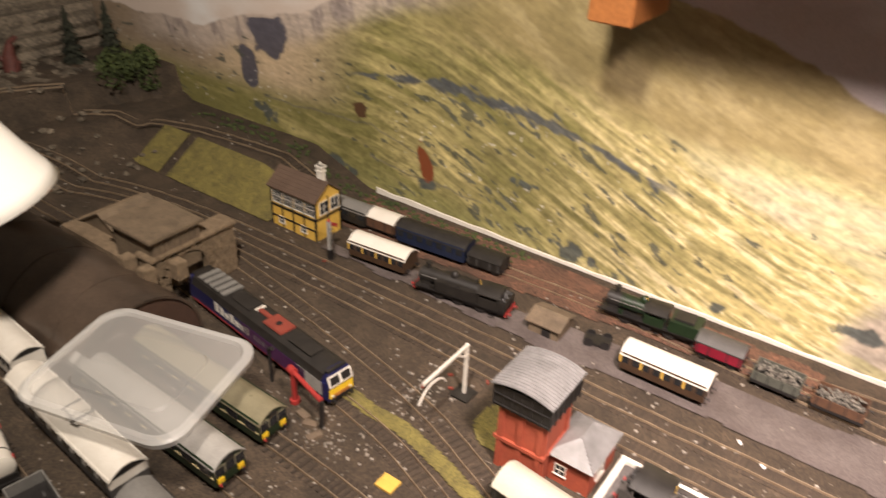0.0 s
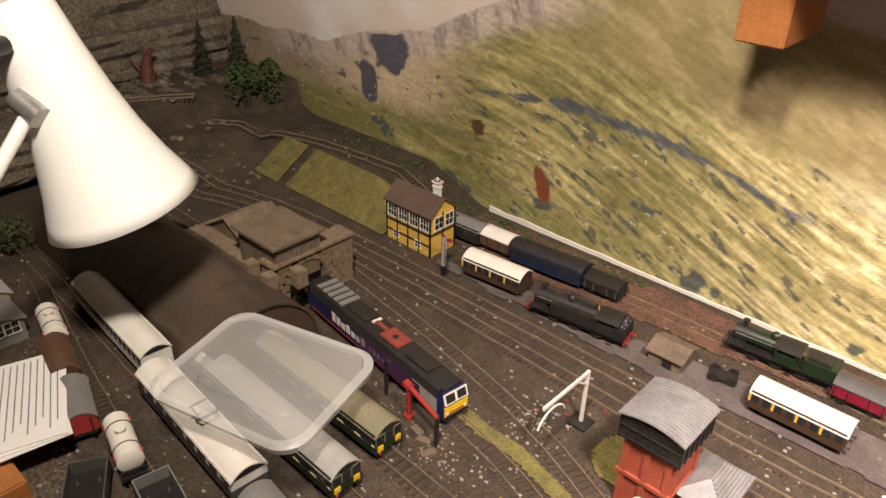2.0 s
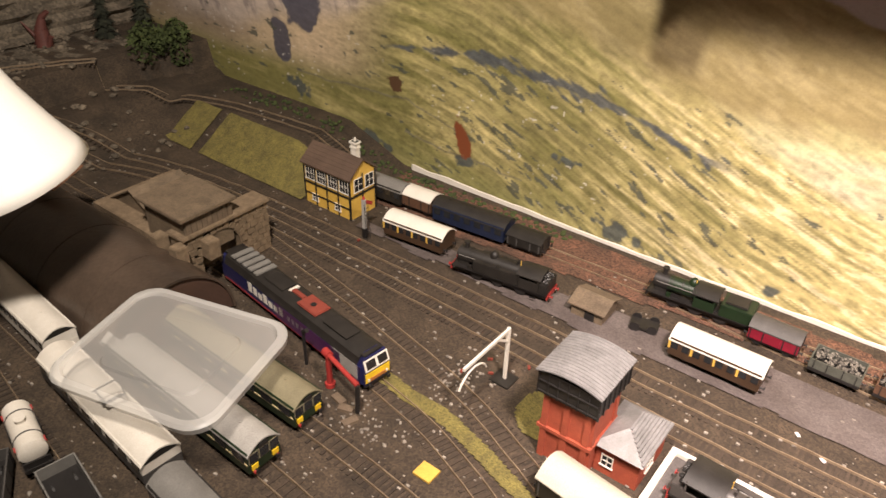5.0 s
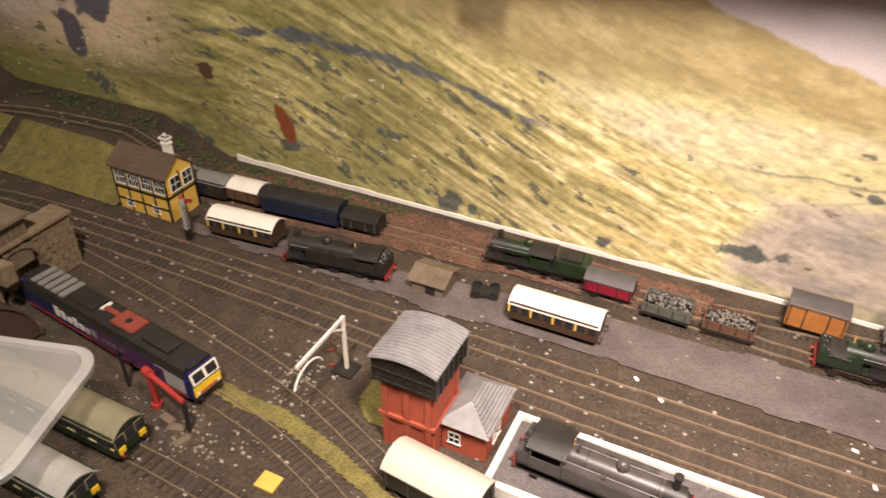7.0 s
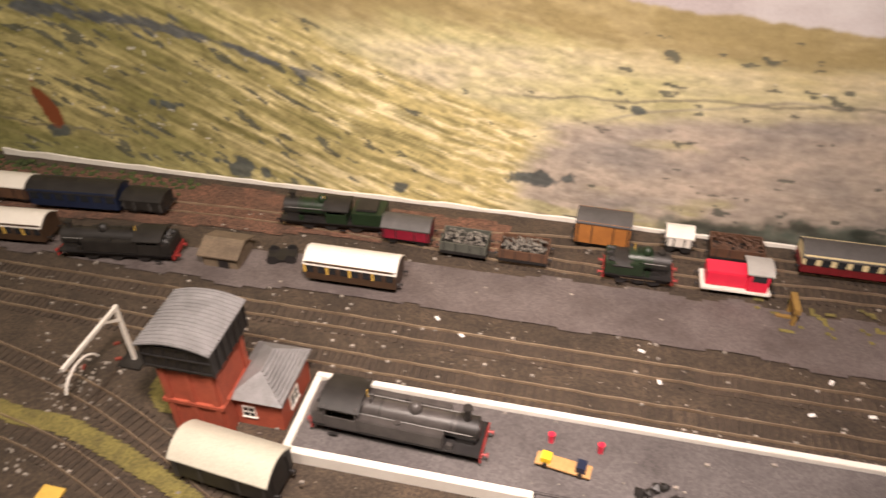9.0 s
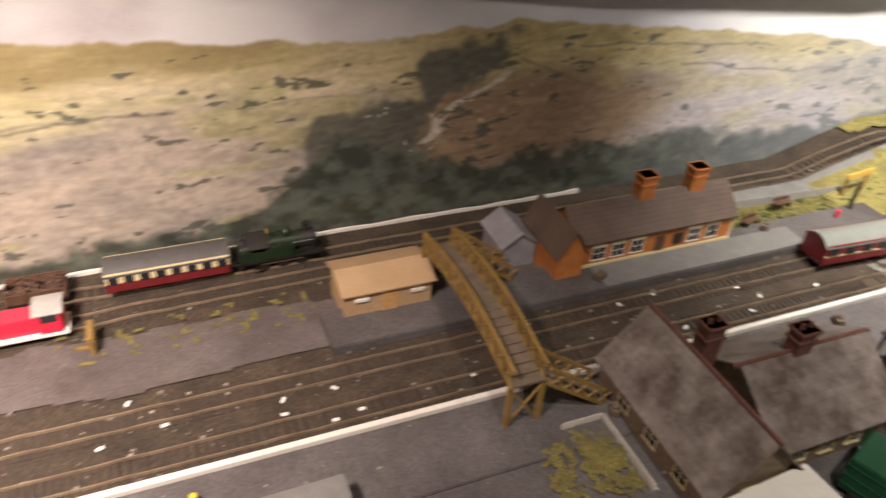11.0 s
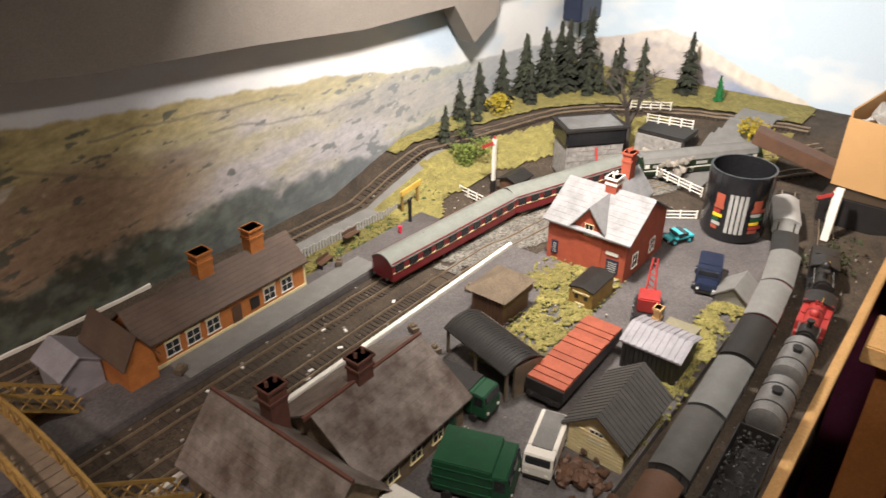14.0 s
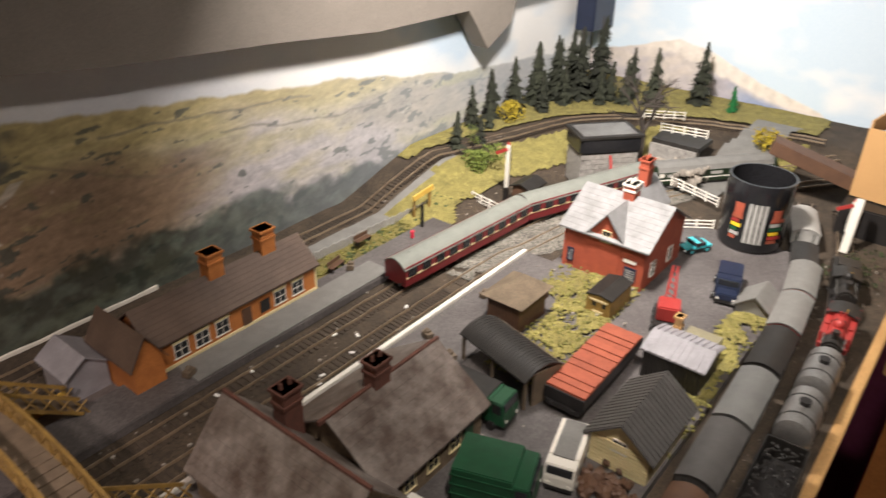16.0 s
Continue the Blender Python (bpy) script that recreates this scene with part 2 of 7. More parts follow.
def sheet(fn, nx, ny):
    """A grid sheet; fn(u, v) with u, v in 0..1 gives the place."""
    bm = N()
    vs = [[bm.verts.new(fn(i / nx, j / ny)) for i in range(nx + 1)] for j in range(ny + 1)]
    for j in range(ny):
        for i in range(nx):
            bm.faces.new((vs[j][i], vs[j][i + 1], vs[j + 1][i + 1], vs[j + 1][i]))
    return bm


# ---- the setting ----
def ground_z(x, y):
    """The terrain: flat boards, a bank at the west end and a grassy rise at the east end."""
    z = 0.0
    if x < -0.62:
        k = min(1, max(0, (-0.62 - x) / 0.12))
        rise = min(1, max(0, (y + 0.19) / 0.07))
        z = max(z, 0.045 * k * rise)
        led = min(1, max(0, (-1.03 - x + max(0, y + 0.25) * 0.5) / 0.05)) * min(1, max(0, (y + 0.42) / 0.06))
        z = max(z, 0.055 * min(1, max(0, (-0.98 - x) / 0.1)) * min(1, max(0, (y + 0.45) / 0.08)))
        if x < -1.14 + 0.4 * min(0.1, max(0, y + 0.14)):
            z = max(z, 0.105 * led)
    if x > 1.30:
        d = math.hypot((x - 1.45) * 0.9, (y + 0.47))
        rise = min(1, max(0, (d - 0.29) / 0.13))
        z = max(z, 0.045 * rise * min(1, (x - 1.30) / 0.15))
    return z + 0.0012 * noise.noise((x * 40, y * 40, 0))


def floor_sheet(name, x0, x1, y0, y1, nx, ny, material, lift, label, cat="ground", rule=None):
    bm = sheet(lambda u, v: (x0 + u * (x1 - x0), y0 + v * (y1 - y0), ground_z(x0 + u * (x1 - x0), y0 + v * (y1 - y0)) + lift), nx, ny)
    if rule:
        dead = [f for f in bm.faces if not rule(*f.calc_center_median()[:2])]
        bmesh.ops.delete(bm, geom=dead, context="FACES")
    ob = solid(name, bm, material, label, cat, smooth=True, kind="structure")
    return ob


solid("baseboard", B(-1.36, 2.05, -0.705, 0.0, -0.045, -0.004), WOOD, "plywood baseboard carrying the railway layout", "baseboard", kind="structure")
solid("baseboard_west", B(-1.36, -0.15, -1.10, -0.705, -0.045, -0.004), WOOD, "plywood baseboard leaf beside the sidings", "baseboard", kind="structure")
floor_sheet("ground", -1.36, 2.05, -0.705, 0.0, 240, 60, BALLAST, 0.0, "brown ballasted ground of the model railway")
floor_sheet("ground_west", -1.36, -0.15, -1.10, -0.705, 60, 20, EARTH, 0.0, "earth-coloured ground beside the sidings")


def wob(x, y, s=18, a=0.012):
    return a * noise.noise((x * s, y * s, 3.3))


def between(lo, hi):
    return lambda x, y: lo(x) < y + wob(x, y) < hi(x)


def lin(*pts):
    xs, ys = [p[0] for p in pts], [p[1] for p in pts]
    return lambda x: float(np.interp(x, xs, ys))


floor_sheet("pavement_siding", -0.55, 1.02, -0.21, -0.06, 190, 40, CINDER, 0.0022, "grey cinder surface between the sidings",
            rule=between(lin((-0.55, -0.19), (-0.2, -0.19), (0.1, -0.19), (1, -0.19)), lin((-0.55, -0.17), (-0.1, -0.13), (0.2, -0.11), (0.55, -0.12), (1, -0.13))))
floor_sheet("ground_red", -0.60, 0.10, -0.14, -0.015, 120, 24, REDDIRT, 0.0018, "reddish dirt under the back sidings",
            rule=between(lin((-0.6, -0.135), (0.1, -0.08)), lin((-0.6, -0.02), (0.1, -0.03))))
floor_sheet("ground_grass_bank", -0.99, -0.66, -0.20, -0.10, 60, 20, GRASSD, 0.0035, "mossy green grass bank by the curve",
            rule=lambda x, y: -0.19 < y + 0.25 * wob(x, y) < -0.115 and (x > -0.90 or x < -0.925))
floor_sheet("ground_grass_strip", -0.32, -0.05, -0.47, -0.38, 90, 40, GRASSD, 0.002, "yellow-green grass strip between two tracks",
            rule=lambda x, y: abs(y - float(np.interp(x, [-0.3, -0.22, -0.13, -0.06], [-0.394, -0.401, -0.425, -0.455])) + 0.3 * wob(x, y)) < 0.009)
floor_sheet("ground_grass_tower", -0.19, -0.13, -0.37, -0.29, 20, 26, GRASSD, 0.002, "grass patch beside the water tower",
            rule=lambda x, y: math.hypot((x + 0.155) / 0.028, (y + 0.33) / 0.035) < 1 + 12 * wob(x, y))
UPPER = [(1.0, -0.045), (1.3, -0.045), (1.42, -0.05), (1.52, -0.068), (1.63, -0.098), (1.73, -0.135), (1.80, -0.19), (1.86, -0.28), (1.90, -0.38), (1.92, -0.52)]


def off_track(x, y):
    """Distance from the line of the upper track."""
    best = 9.0
    for (ax_, ay_), (bx_, by_) in zip(UPPER, UPPER[1:]):
        k = min(1, max(0, ((x - ax_) * (bx_ - ax_) + (y - ay_) * (by_ - ay_)) / ((bx_ - ax_) ** 2 + (by_ - ay_) ** 2)))
        best = min(best, math.hypot(x - ax_ - k * (bx_ - ax_), y - ay_ - k * (by_ - ay_)))
    return best


floor_sheet("ground_grass_east", 1.30, 2.04, -0.62, -0.005, 150, 110, GRASS, 0.004, "bright yellow-green grass on the raised end of the layout",
            rule=lambda x, y: math.hypot((x - 1.45) * 0.9, y + 0.47) > 0.315 + 2 * wob(x, y) and off_track(x, y) > 0.021 + 0.4 * wob(x, y, 60) and not (x < 1.42 and y > -0.085) and not (x > 1.70 and y < -0.50 + wob(x, y)) and not (1.68 < x < 1.9 and -0.40 < y < -0.31))
floor_sheet("ground_grass_platform", 1.10, 1.40, -0.15, -0.085, 70, 16, GRASSD, 0.003, "rough grass verge behind the platform",
            rule=lambda x, y: abs(y + 0.125) < 0.02 + wob(x, y))
floor_sheet("ground_grass_siding", 0.36, 0.60, -0.15, -0.10, 50, 12, GRASSD, 0.0032, "thin dirty grass by the siding",
            rule=lambda x, y: noise.noise((x * 90, y * 110, 1)) > 0.3)
floor_sheet("ground_path_east", 1.13, 1.48, -0.10, -0.06, 50, 8, MIDGREY, 0.003, "grey gravel road strip behind the platform fence",
            rule=lambda x, y: abs(y + 0.082) < 0.014)
floor_sheet("road_east", 1.66, 1.95, -0.50, -0.32, 50, 30, MIDGREY, 0.006, "grey gravel road under the bridge",
            rule=lambda x, y: abs(y + 0.40 + 0.15 * (x - 1.7)) < 0.035 + wob(x, y))

floor_sheet("ground_gravel_east", 1.20, 1.80, -0.46, -0.20, 150, 70, GRAVEL, 0.0016, "pale grey gravel between the curving tracks",
            rule=lambda x, y: abs(y - float(np.interp(x, [1.2, 1.36, 1.56, 1.74, 1.85], [-0.262, -0.275, -0.312, -0.40, -0.53]))) < 0.048 + wob(x, y, 40) and noise.noise((x * 60, y * 60, 5)) > -0.75 + 1.3 * max(0, (1.32 - x) / 0.12))

# platforms and yard
bm = N()
box(bm, -0.030, 1.33, -0.384, -0.310, 0, 0.012)
solid("platform_near", bm, TARMAC, "dark tarmac railway platform slab", "platform", kind="structure", bevel=0.001)
bm = N()
box(bm, -0.036, 1.33, -0.3085, -0.3030, 0, 0.0145)
solid("platform_kerb", bm, WHITEP, "white painted platform edge strip", "kerb", kind="structure", bevel=0.0006)
bm = N()
box(bm, -0.036, -0.030, -0.390, -0.309, 0, 0.0145)
box(bm, -0.036, 0.17, -0.391, -0.3845, 0, 0.0143)
solid("platform_kerb_end", bm, WHITEP, "white painted platform end edging", "kerb", kind="structure", bevel=0.0006)
solid("yard", B(0.172, 1.33, -0.605, -0.3842, 0, 0.0095), TARMAC, "dark tarmac goods yard", "yard", kind="structure")
solid("yard_east", B(1.33, 1.56, -0.605, -0.345, 0, 0.0085), TARMAC, "dark tarmac yard round the brick house", "yard", kind="structure")
solid("platform_far", B(0.60, 1.33, -0.205, -0.150, 0, 0.011), TARMAC, "grey tarmac far platform", "platform", kind="structure", bevel=0.001)
solid("platform_far_slab", B(0.90, 1.18, -0.204, -0.168, 0.011, 0.0125), MIDGREY, "pale grey paving in front of the station", "pavement", kind="structure")
for x0, x1, y0, y1, m_ in ((1.10, 1.34, -0.47, -0.40, GRASS), (1.09, 1.40, -0.608, -0.56, GRASS), (0.72, 0.80, -0.44, -0.365, GRASSD), (1.25, 1.34, -0.46, -0.36, GRASSD), (1.42, 1.50, -0.47, -0.43, GRASS)):
    bm = sheet(lambda u, v: (x0 + u * (x1 - x0), y0 + v * (y1 - y0), 0.0125 + 0.0016 * noise.noise((u * 40, v * 40, x0)) + 0.0012 * noise.noise((u * 9, v * 9, x0))), 100, 60)
    def bare(f):
        p = f.calc_center_median()
        rim = min(p.x - x0, x1 - p.x, p.y - y0, y1 - p.y)
        return noise.noise((p.x * 34, p.y * 34, 2)) + 0.7 * noise.noise((p.x * 150, p.y * 150, 4)) < -0.30 + 0.9 * max(0, 1 - rim / 0.014)
    bmesh.ops.delete(bm, geom=[f for f in bm.faces if bare(f)], context="FACES")
    solid("ground_grass_yard", bm, m_, "clumped yellow-green yard grass", "grass", smooth=True, kind="structure")
TUFT = mat("tuft_flock", (0.27, 0.24, 0.06), (0.11, 0.11, 0.03), 90, 0.95, islands=0.5)
bm = N()
for i in range(1500):
    x0, x1, y0, y1 = random.choice(((1.10, 1.34, -0.47, -0.40), (1.09, 1.40, -0.608, -0.56), (1.25, 1.34, -0.46, -0.36), (1.10, 1.34, -0.47, -0.40), (1.10, 1.40, -0.14, -0.108)))
    x, y = random.uniform(x0, x1), random.uniform(y0, y1)
    blob(bm, (x, y, (0.0125 if y < -0.2 else 0.004) + random.random() * 0.001), random.uniform(0.0008, 0.0024), 0, 0.7)
solid("grass_tufts", bm, TUFT, "loose flock tufts over the yard grass", "grass", kind="stuff")

# scattered loose stones and litter on the ground
bm = N()
for i in range(3800):
    x, y = random.uniform(-1.0, 1.6), random.uniform(-0.70, -0.05)
    if -0.03 < x < 1.33 and -0.62 < y < -0.30:
        z = 0.0125
        if random.random() < 0.75:
            continue
    else:
        z = ground_z(x, y) + 0.0005
    s = random.choice((0.0006, 0.0008, 0.001, 0.0012, 0.0022))
    box(bm, x, x + s * 1.6, y, y + s, z, z + s * 0.8, Matrix.Identity(4))
solid("litter", bm, RUBBLE, "pale loose stones and crumbs on the ballast", "stones", kind="stuff")

# ---- painted backdrop ----
SKY = ([-1.4, -1.15, -1.03, -0.98, -0.89, -0.76, -0.66, -0.52, -0.3, -0.12, -0.01, 0.06, 0.14, 0.21, 0.34, 0.56, 0.69, 0.81, 0.87, 0.98, 1.15, 1.30, 1.50, 1.66, 2.05],
       [0.190, 0.192, 0.195, 0.205, 0.234, 0.261, 0.305, 0.36, 0.40, 0.37, 0.335, 0.305, 0.278, 0.259, 0.248, 0.235, 0.226, 0.231, 0.234, 0.222, 0.203, 0.186, 0.152, 0.129, 0.10])
FALL = ([-1.2, -0.8, -0.6, -0.5, -0.4, -0.25, -0.1, 0.02, 0.15, 0.3, 0.5, 2], [0, 0.026, 0.045, 0.064, 0.1, 0.166, 0.2305, 0.272, 0.302, 0.318, 0.32, 0.19])
WOODTOP = ([-1.4, 0.1, 0.3, 0.5, 0.57, 0.67, 0.75, 0.81, 0.91, 1.0, 1.13, 1.29, 1.43, 1.6, 2.05], [-0.1, -0.03, 0.015, 0.035, 0.05, 0.115, 0.085, 0.06, 0.064, 0.06, 0.058, 0.038, 0.042, 0.04, 0.02])
LATTICE = np.random.default_rng(5).uniform(-1, 1, (8, 256, 256))


def fbm(x, y, z=0.0, n=4):
    return noise.fractal((x, y, z), 1.0, 2.0, n)


def grain(x, y, layer=0, octaves=4):
    """Smooth lattice noise over arrays, about -1 to 1."""
    out, amp, total = 0.0, 1.0, 0.0
    for k in range(octaves):
        xi, yi = np.floor(x).astype(int), np.floor(y).astype(int)
        fx, fy = x - xi, y - yi
        fx, fy = fx * fx * (3 - 2 * fx), fy * fy * (3 - 2 * fy)
        tab = LATTICE[(layer + k) % 8]
        a, b = tab[xi % 256, yi % 256], tab[(xi + 1) % 256, yi % 256]
        c, d = tab[xi % 256, (yi + 1) % 256], tab[(xi + 1) % 256, (yi + 1) % 256]
        out = out + amp * ((a + (b - a) * fx) * (1 - fy) + (c + (d - c) * fx) * fy)
        total += amp
        amp *= 0.55
        x, y = x * 2.03 + 17.3, y * 2.03 + 9.1
    return out / total * 1.7


def tint(c, colour, k):
    k = np.clip(k, 0, 1)[:, None]
    return c + (np.asarray(colour) - c) * k


def rise(a, b, v):
    k = np.clip((v - a) / (b - a), 0, 1)
    return k * k * (3 - 2 * k)


def hill_paint(x, z):
    u, v = x + 0.2 * z, z + np.interp(x, *FALL)
    patch, streak = grain(x * 6, z * 8, 1), grain(u * 9, v * 75, 2)
    fine, thin = grain(u * 60, v * 240, 3), grain(u * 16, v * 170, 5, 3)
    # olive sheep pasture turning to straw-coloured slopes
    c = tint(np.tile((0.21, 0.195, 0.07), (len(x), 1)), (0.56, 0.475, 0.215), 0.42 + 0.50 * streak + 0.45 * patch + 1.3 * (x + 0.42))
    c = tint(c, (0.72, 0.63, 0.38), rise(-0.35, -0.05, x) * rise(0.0, 0.7, streak + 0.6 * fine) * 0.9)
    c = tint(c, (0.20, 0.18, 0.075), 0.65 * rise(0.25, 0.6, thin) * rise(-0.75, -0.5, x))
    c = tint(c, (0.26, 0.25, 0.10), 0.7 * rise(0.06, 0.0, z + 0.02 * patch) * rise(-0.1, -0.4, x))
    # smooth brown upper hill
    upper = rise(0.195, 0.238, z + 0.020 * rise(0.05, 0.4, x) + 0.012 * patch + 0.008 * streak - 0.05 * rise(-0.1, -0.4, x)) * rise(-0.60, -0.35, x) * rise(0.75, 0.55, x)
    c = tint(c, (0.33, 0.265, 0.125), upper * 0.92)
    c = tint(c, (0.46, 0.38, 0.20), upper * rise(0.05, 0.6, grain(u * 20, v * 45, 6)) * 0.6)
    # tan hazy valley at the west end, with pale cliffs below the skyline
    sky = np.interp(x, *SKY) + 0.004 * grain(x * 30, x * 0 + 3, 7)
    haze = rise(-0.60, -0.80, x - 0.25 * (z - 0.2)) * rise(0.09, 0.15, z)
    c = tint(c, (0.56, 0.44, 0.29), haze)
    c = tint(c, (0.27, 0.21, 0.15), haze * rise(-0.90, -1.05, x) * 0.9)
    cliff = rise(0.065, 0.02, sky - z) * rise(-1.25, -1.1, x) * rise(-0.40, -0.55, x)
    c = tint(c, (0.52, 0.44, 0.38), cliff * 0.9)
    c = tint(c, (0.25, 0.21, 0.20), cliff * rise(0.05, 0.6, grain(x * 90 + z * 30, z * 22, 4)) * 0.75)
    # the shaded crag
    crag = np.maximum(1 - np.hypot((x + 0.835) / 0.048, (z - 0.215) / 0.040), 0.9 - np.hypot((x + 0.893 + 0.2 * (z - 0.15)) / 0.026, (z - 0.148) / 0.042))
    c = tint(c, (0.075, 0.075, 0.105), 0.93 * rise(-0.04, 0.10, crag + 0.22 * grain(x * 40, z * 40, 2)) * (z < sky - 0.004))
    # the tongue of straw ends against hay meadow and mauve moor
    edge = np.interp(z, [0, 0.06, 0.114, 0.14, 0.166, 0.19, 0.23], [0.105, 0.108, 0.120, 0.05, -0.03, -0.11, -0.16])
    beyond = rise(-0.012, 0.03, x - edge + 0.018 * patch + 0.006 * fine)
    line = np.interp(x, [-0.1, 0.117, 0.228, 0.37, 0.6, 2], [0.11, 0.112, 0.147, 0.170, 0.17, 0.17])
    hay = tint(np.tile((0.60, 0.53, 0.355), (len(x), 1)), (0.50, 0.46, 0.24), 0.5 + 0.8 * grain(x * 9, z * 50, 3))
    moor = tint(np.tile((0.44, 0.375, 0.30), (len(x), 1)), (0.29, 0.26, 0.225), 0.4 + 0.7 * grain(x * 14, z * 34, 6))
    moor = tint(moor, (0.40, 0.37, 0.19), 0.8 * rise(0.15, 0.7, grain(x * 7, z * 30, 1)))
    low = rise(0.014, -0.022, z - line + 0.016 * patch + 0.01 * streak)
    c = tint(c, hay * (1 - upper[:, None]) + c * upper[:, None], beyond)
    c = tint(c, moor, beyond * low)
    c = tint(c, (0.24, 0.22, 0.19), 0.6 * beyond * rise(0.003, 0.0, abs(z - line - 0.003 * patch)) * rise(0.0, 0.3, patch + 0.3))
    # brown heather hill, dark ravine and yellow tops
    olive = rise(0.150, 0.185, z + 0.014 * patch) * rise(0.60, 0.85, x)
    c = tint(c, (0.41, 0.335, 0.155), olive * 0.95)
    c = tint(c, (0.52, 0.44, 0.23), olive * rise(0.1, 0.7, grain(x * 12, z * 60, 4)) * 0.7)
    heather = (1.15 - np.hypot((x - 0.92) / 0.20, (z - 0.115) / 0.062)) * 2.2 + 0.6 * patch
    c = tint(c, (0.27, 0.185, 0.12), heather)
    c = tint(c, (0.36, 0.285, 0.15), rise(0.2, 0.2 + 0.5, heather) * rise(0.1, 0.7, grain(x * 22, z * 50, 5)) * 0.6)
    ravine = np.maximum(1 - np.hypot((x - 0.805 - 0.7 * (z - 0.19)) / 0.055, (z - 0.185) / 0.042), 1 - np.hypot((x - 0.70 - 0.4 * (z - 0.12)) / 0.085, (z - 0.115) / 0.062))
    c = tint(c, (0.105, 0.105, 0.085), 0.95 * rise(-0.02, 0.40, ravine + 0.45 * grain(x * 26, z * 30, 3)) * (z < sky - 0.006))
    scar = rise(0.006, 0.001, abs(x - np.interp(z, [0.10, 0.113, 0.13, 0.148, 0.166, 0.185], [0.765, 0.782, 0.783, 0.806, 0.85, 0.87]) + 0.006 * patch) - 0.004)
    c = tint(c, (0.50, 0.45, 0.37), 0.8 * scar * (z > 0.10) * (z < 0.18))
    crease = rise(0.004, 0.0, abs(z - np.interp(x, [0.867, 0.96, 1.023, 1.148, 1.3], [0.194, 0.152, 0.132, 0.144, 0.15]) - 0.003 * patch))
    c = tint(c, (0.19, 0.15, 0.10), 0.7 * crease * rise(0.86, 0.88, x) * rise(1.25, 1.15, x))
    # lavender fields fading into blue distance
    lav = rise(1.02, 1.20, x + 0.06 * patch + 0.5 * (0.11 - z)) * rise(0.185, 0.145, z + 0.35 * (x - 1.2))
    c = tint(c, tint(np.tile((0.44, 0.40, 0.40), (len(x), 1)), (0.42, 0.37, 0.24), 0.35 + 0.9 * grain(x * 13, z * 38, 2)), lav)
    # shrubs in drifts, and the long dark band across the slope
    clump = grain(u * 42, v * 120, 6, 3)
    drift = grain(x * 5, z * 8, 4, 2)
    lim = np.interp(x, [-0.75, -0.55, -0.1, 0.1, 0.3, 0.55, 1.0, 1.3, 1.6], [0.95, 0.62, 0.66, 0.92, 0.66, 0.52, 0.62, 0.50, 0.55]) - 0.30 * drift - 0.35 * rise(0.09, 0.02, z) * rise(0.2, 0.35, x) + 1.2 * rise(0.20, 0.26, z)
    bush = (0.085, 0.092, 0.075)
    c = tint(c, bush, 0.85 * rise(0, 0.14, clump - lim))
    band = np.interp(x, [-0.66, -0.61, -0.5, -0.4, -0.32, -0.22, -0.12], [0.185, 0.195, 0.206, 0.204, 0.198, 0.178, 0.15])
    near = 1 - abs(z - band + 0.004 * patch) / (0.010 + 0.008 * grain(x * 24, z * 0 + 1, 2))
    c = tint(c, (0.095, 0.105, 0.115), 0.9 * rise(0.15, 0.75, near + 0.75 * clump) * rise(-0.67, -0.62, x) * rise(-0.10, -0.16, x))
    for bx, bz, bw, bh in ((-0.245, 0.022, 0.035, 0.017), (-0.69, 0.026, 0.025, 0.015), (-0.66, 0.02, 0.016, 0.012), (0.125, 0.050, 0.035, 0.012), (-0.04, 0.020, 0.012, 0.009), (-0.34, 0.098, 0.02, 0.007),
                           (-0.50, 0.045, 0.02, 0.010), (0.222, 0.150, 0.008, 0.005), (1.546, 0.137, 0.022, 0.010), (-0.86, 0.075, 0.03, 0.014)):
        c = tint(c, (0.075, 0.088, 0.085), 0.92 * rise(0.0, 0.35, 1 - np.hypot((x - bx) / bw, (z - bz) / bh) + 0.55 * grain(x * 70, z * 70, 1, 3)))
    # pale stones and field walls
    c = tint(c, (0.70, 0.67, 0.60), 0.7 * rise(1.12, 1.25, grain(x * 130, z * 190, 2, 2)) * rise(0.22, 0.16, z) * rise(0.0, 0.4, drift))
    for w0, w1, h, a in ((-0.86, -0.62, 0.098, 0.06), (-0.62, -0.52, 0.112, -0.22), (-0.62, -0.40, 0.055, -0.06), (0.10, 0.50, 0.150, 0.06), (0.95, 1.25, 0.196, -0.07), (1.1, 1.4, 0.165, -0.12)):
        k = rise(0.0022, 0.0008, abs(z - h - a * (x - w0) - 0.006 * grain(x * 14, x * 0 + h * 50, 3)))
        c = tint(c, (0.15, 0.14, 0.11), 0.65 * k * (x > w0) * (x < w1))
    calm = np.interp(x, [-0.9, -0.6, 0.1, 0.3, 2], [0.4, 1, 1, 0.7, 0.7]) * (1 - 0.55 * upper)
    c = c * (1 + calm * (0.26 * fine + 0.14 * grain(x * 150, z * 190, 0, 2)))[:, None]
    # blue-green woodland along the foot
    wood = np.interp(x, *WOODTOP) + 0.016 * grain(x * 26, z * 30, 4) + 0.006 * patch + 0.008
    dark = tint(np.tile((0.035, 0.042, 0.032), (len(x), 1)), (0.10, 0.12, 0.095), 0.35 + 0.9 * grain(x * 55, z * 70, 2))
    c = tint(c, dark, 0.92 * rise(-0.004, 0.016, wood - z))
    c = tint(c, (0.50, 0.55, 0.60), np.interp(x, [1.0, 1.5, 1.8], [0, 0.35, 0.6]))
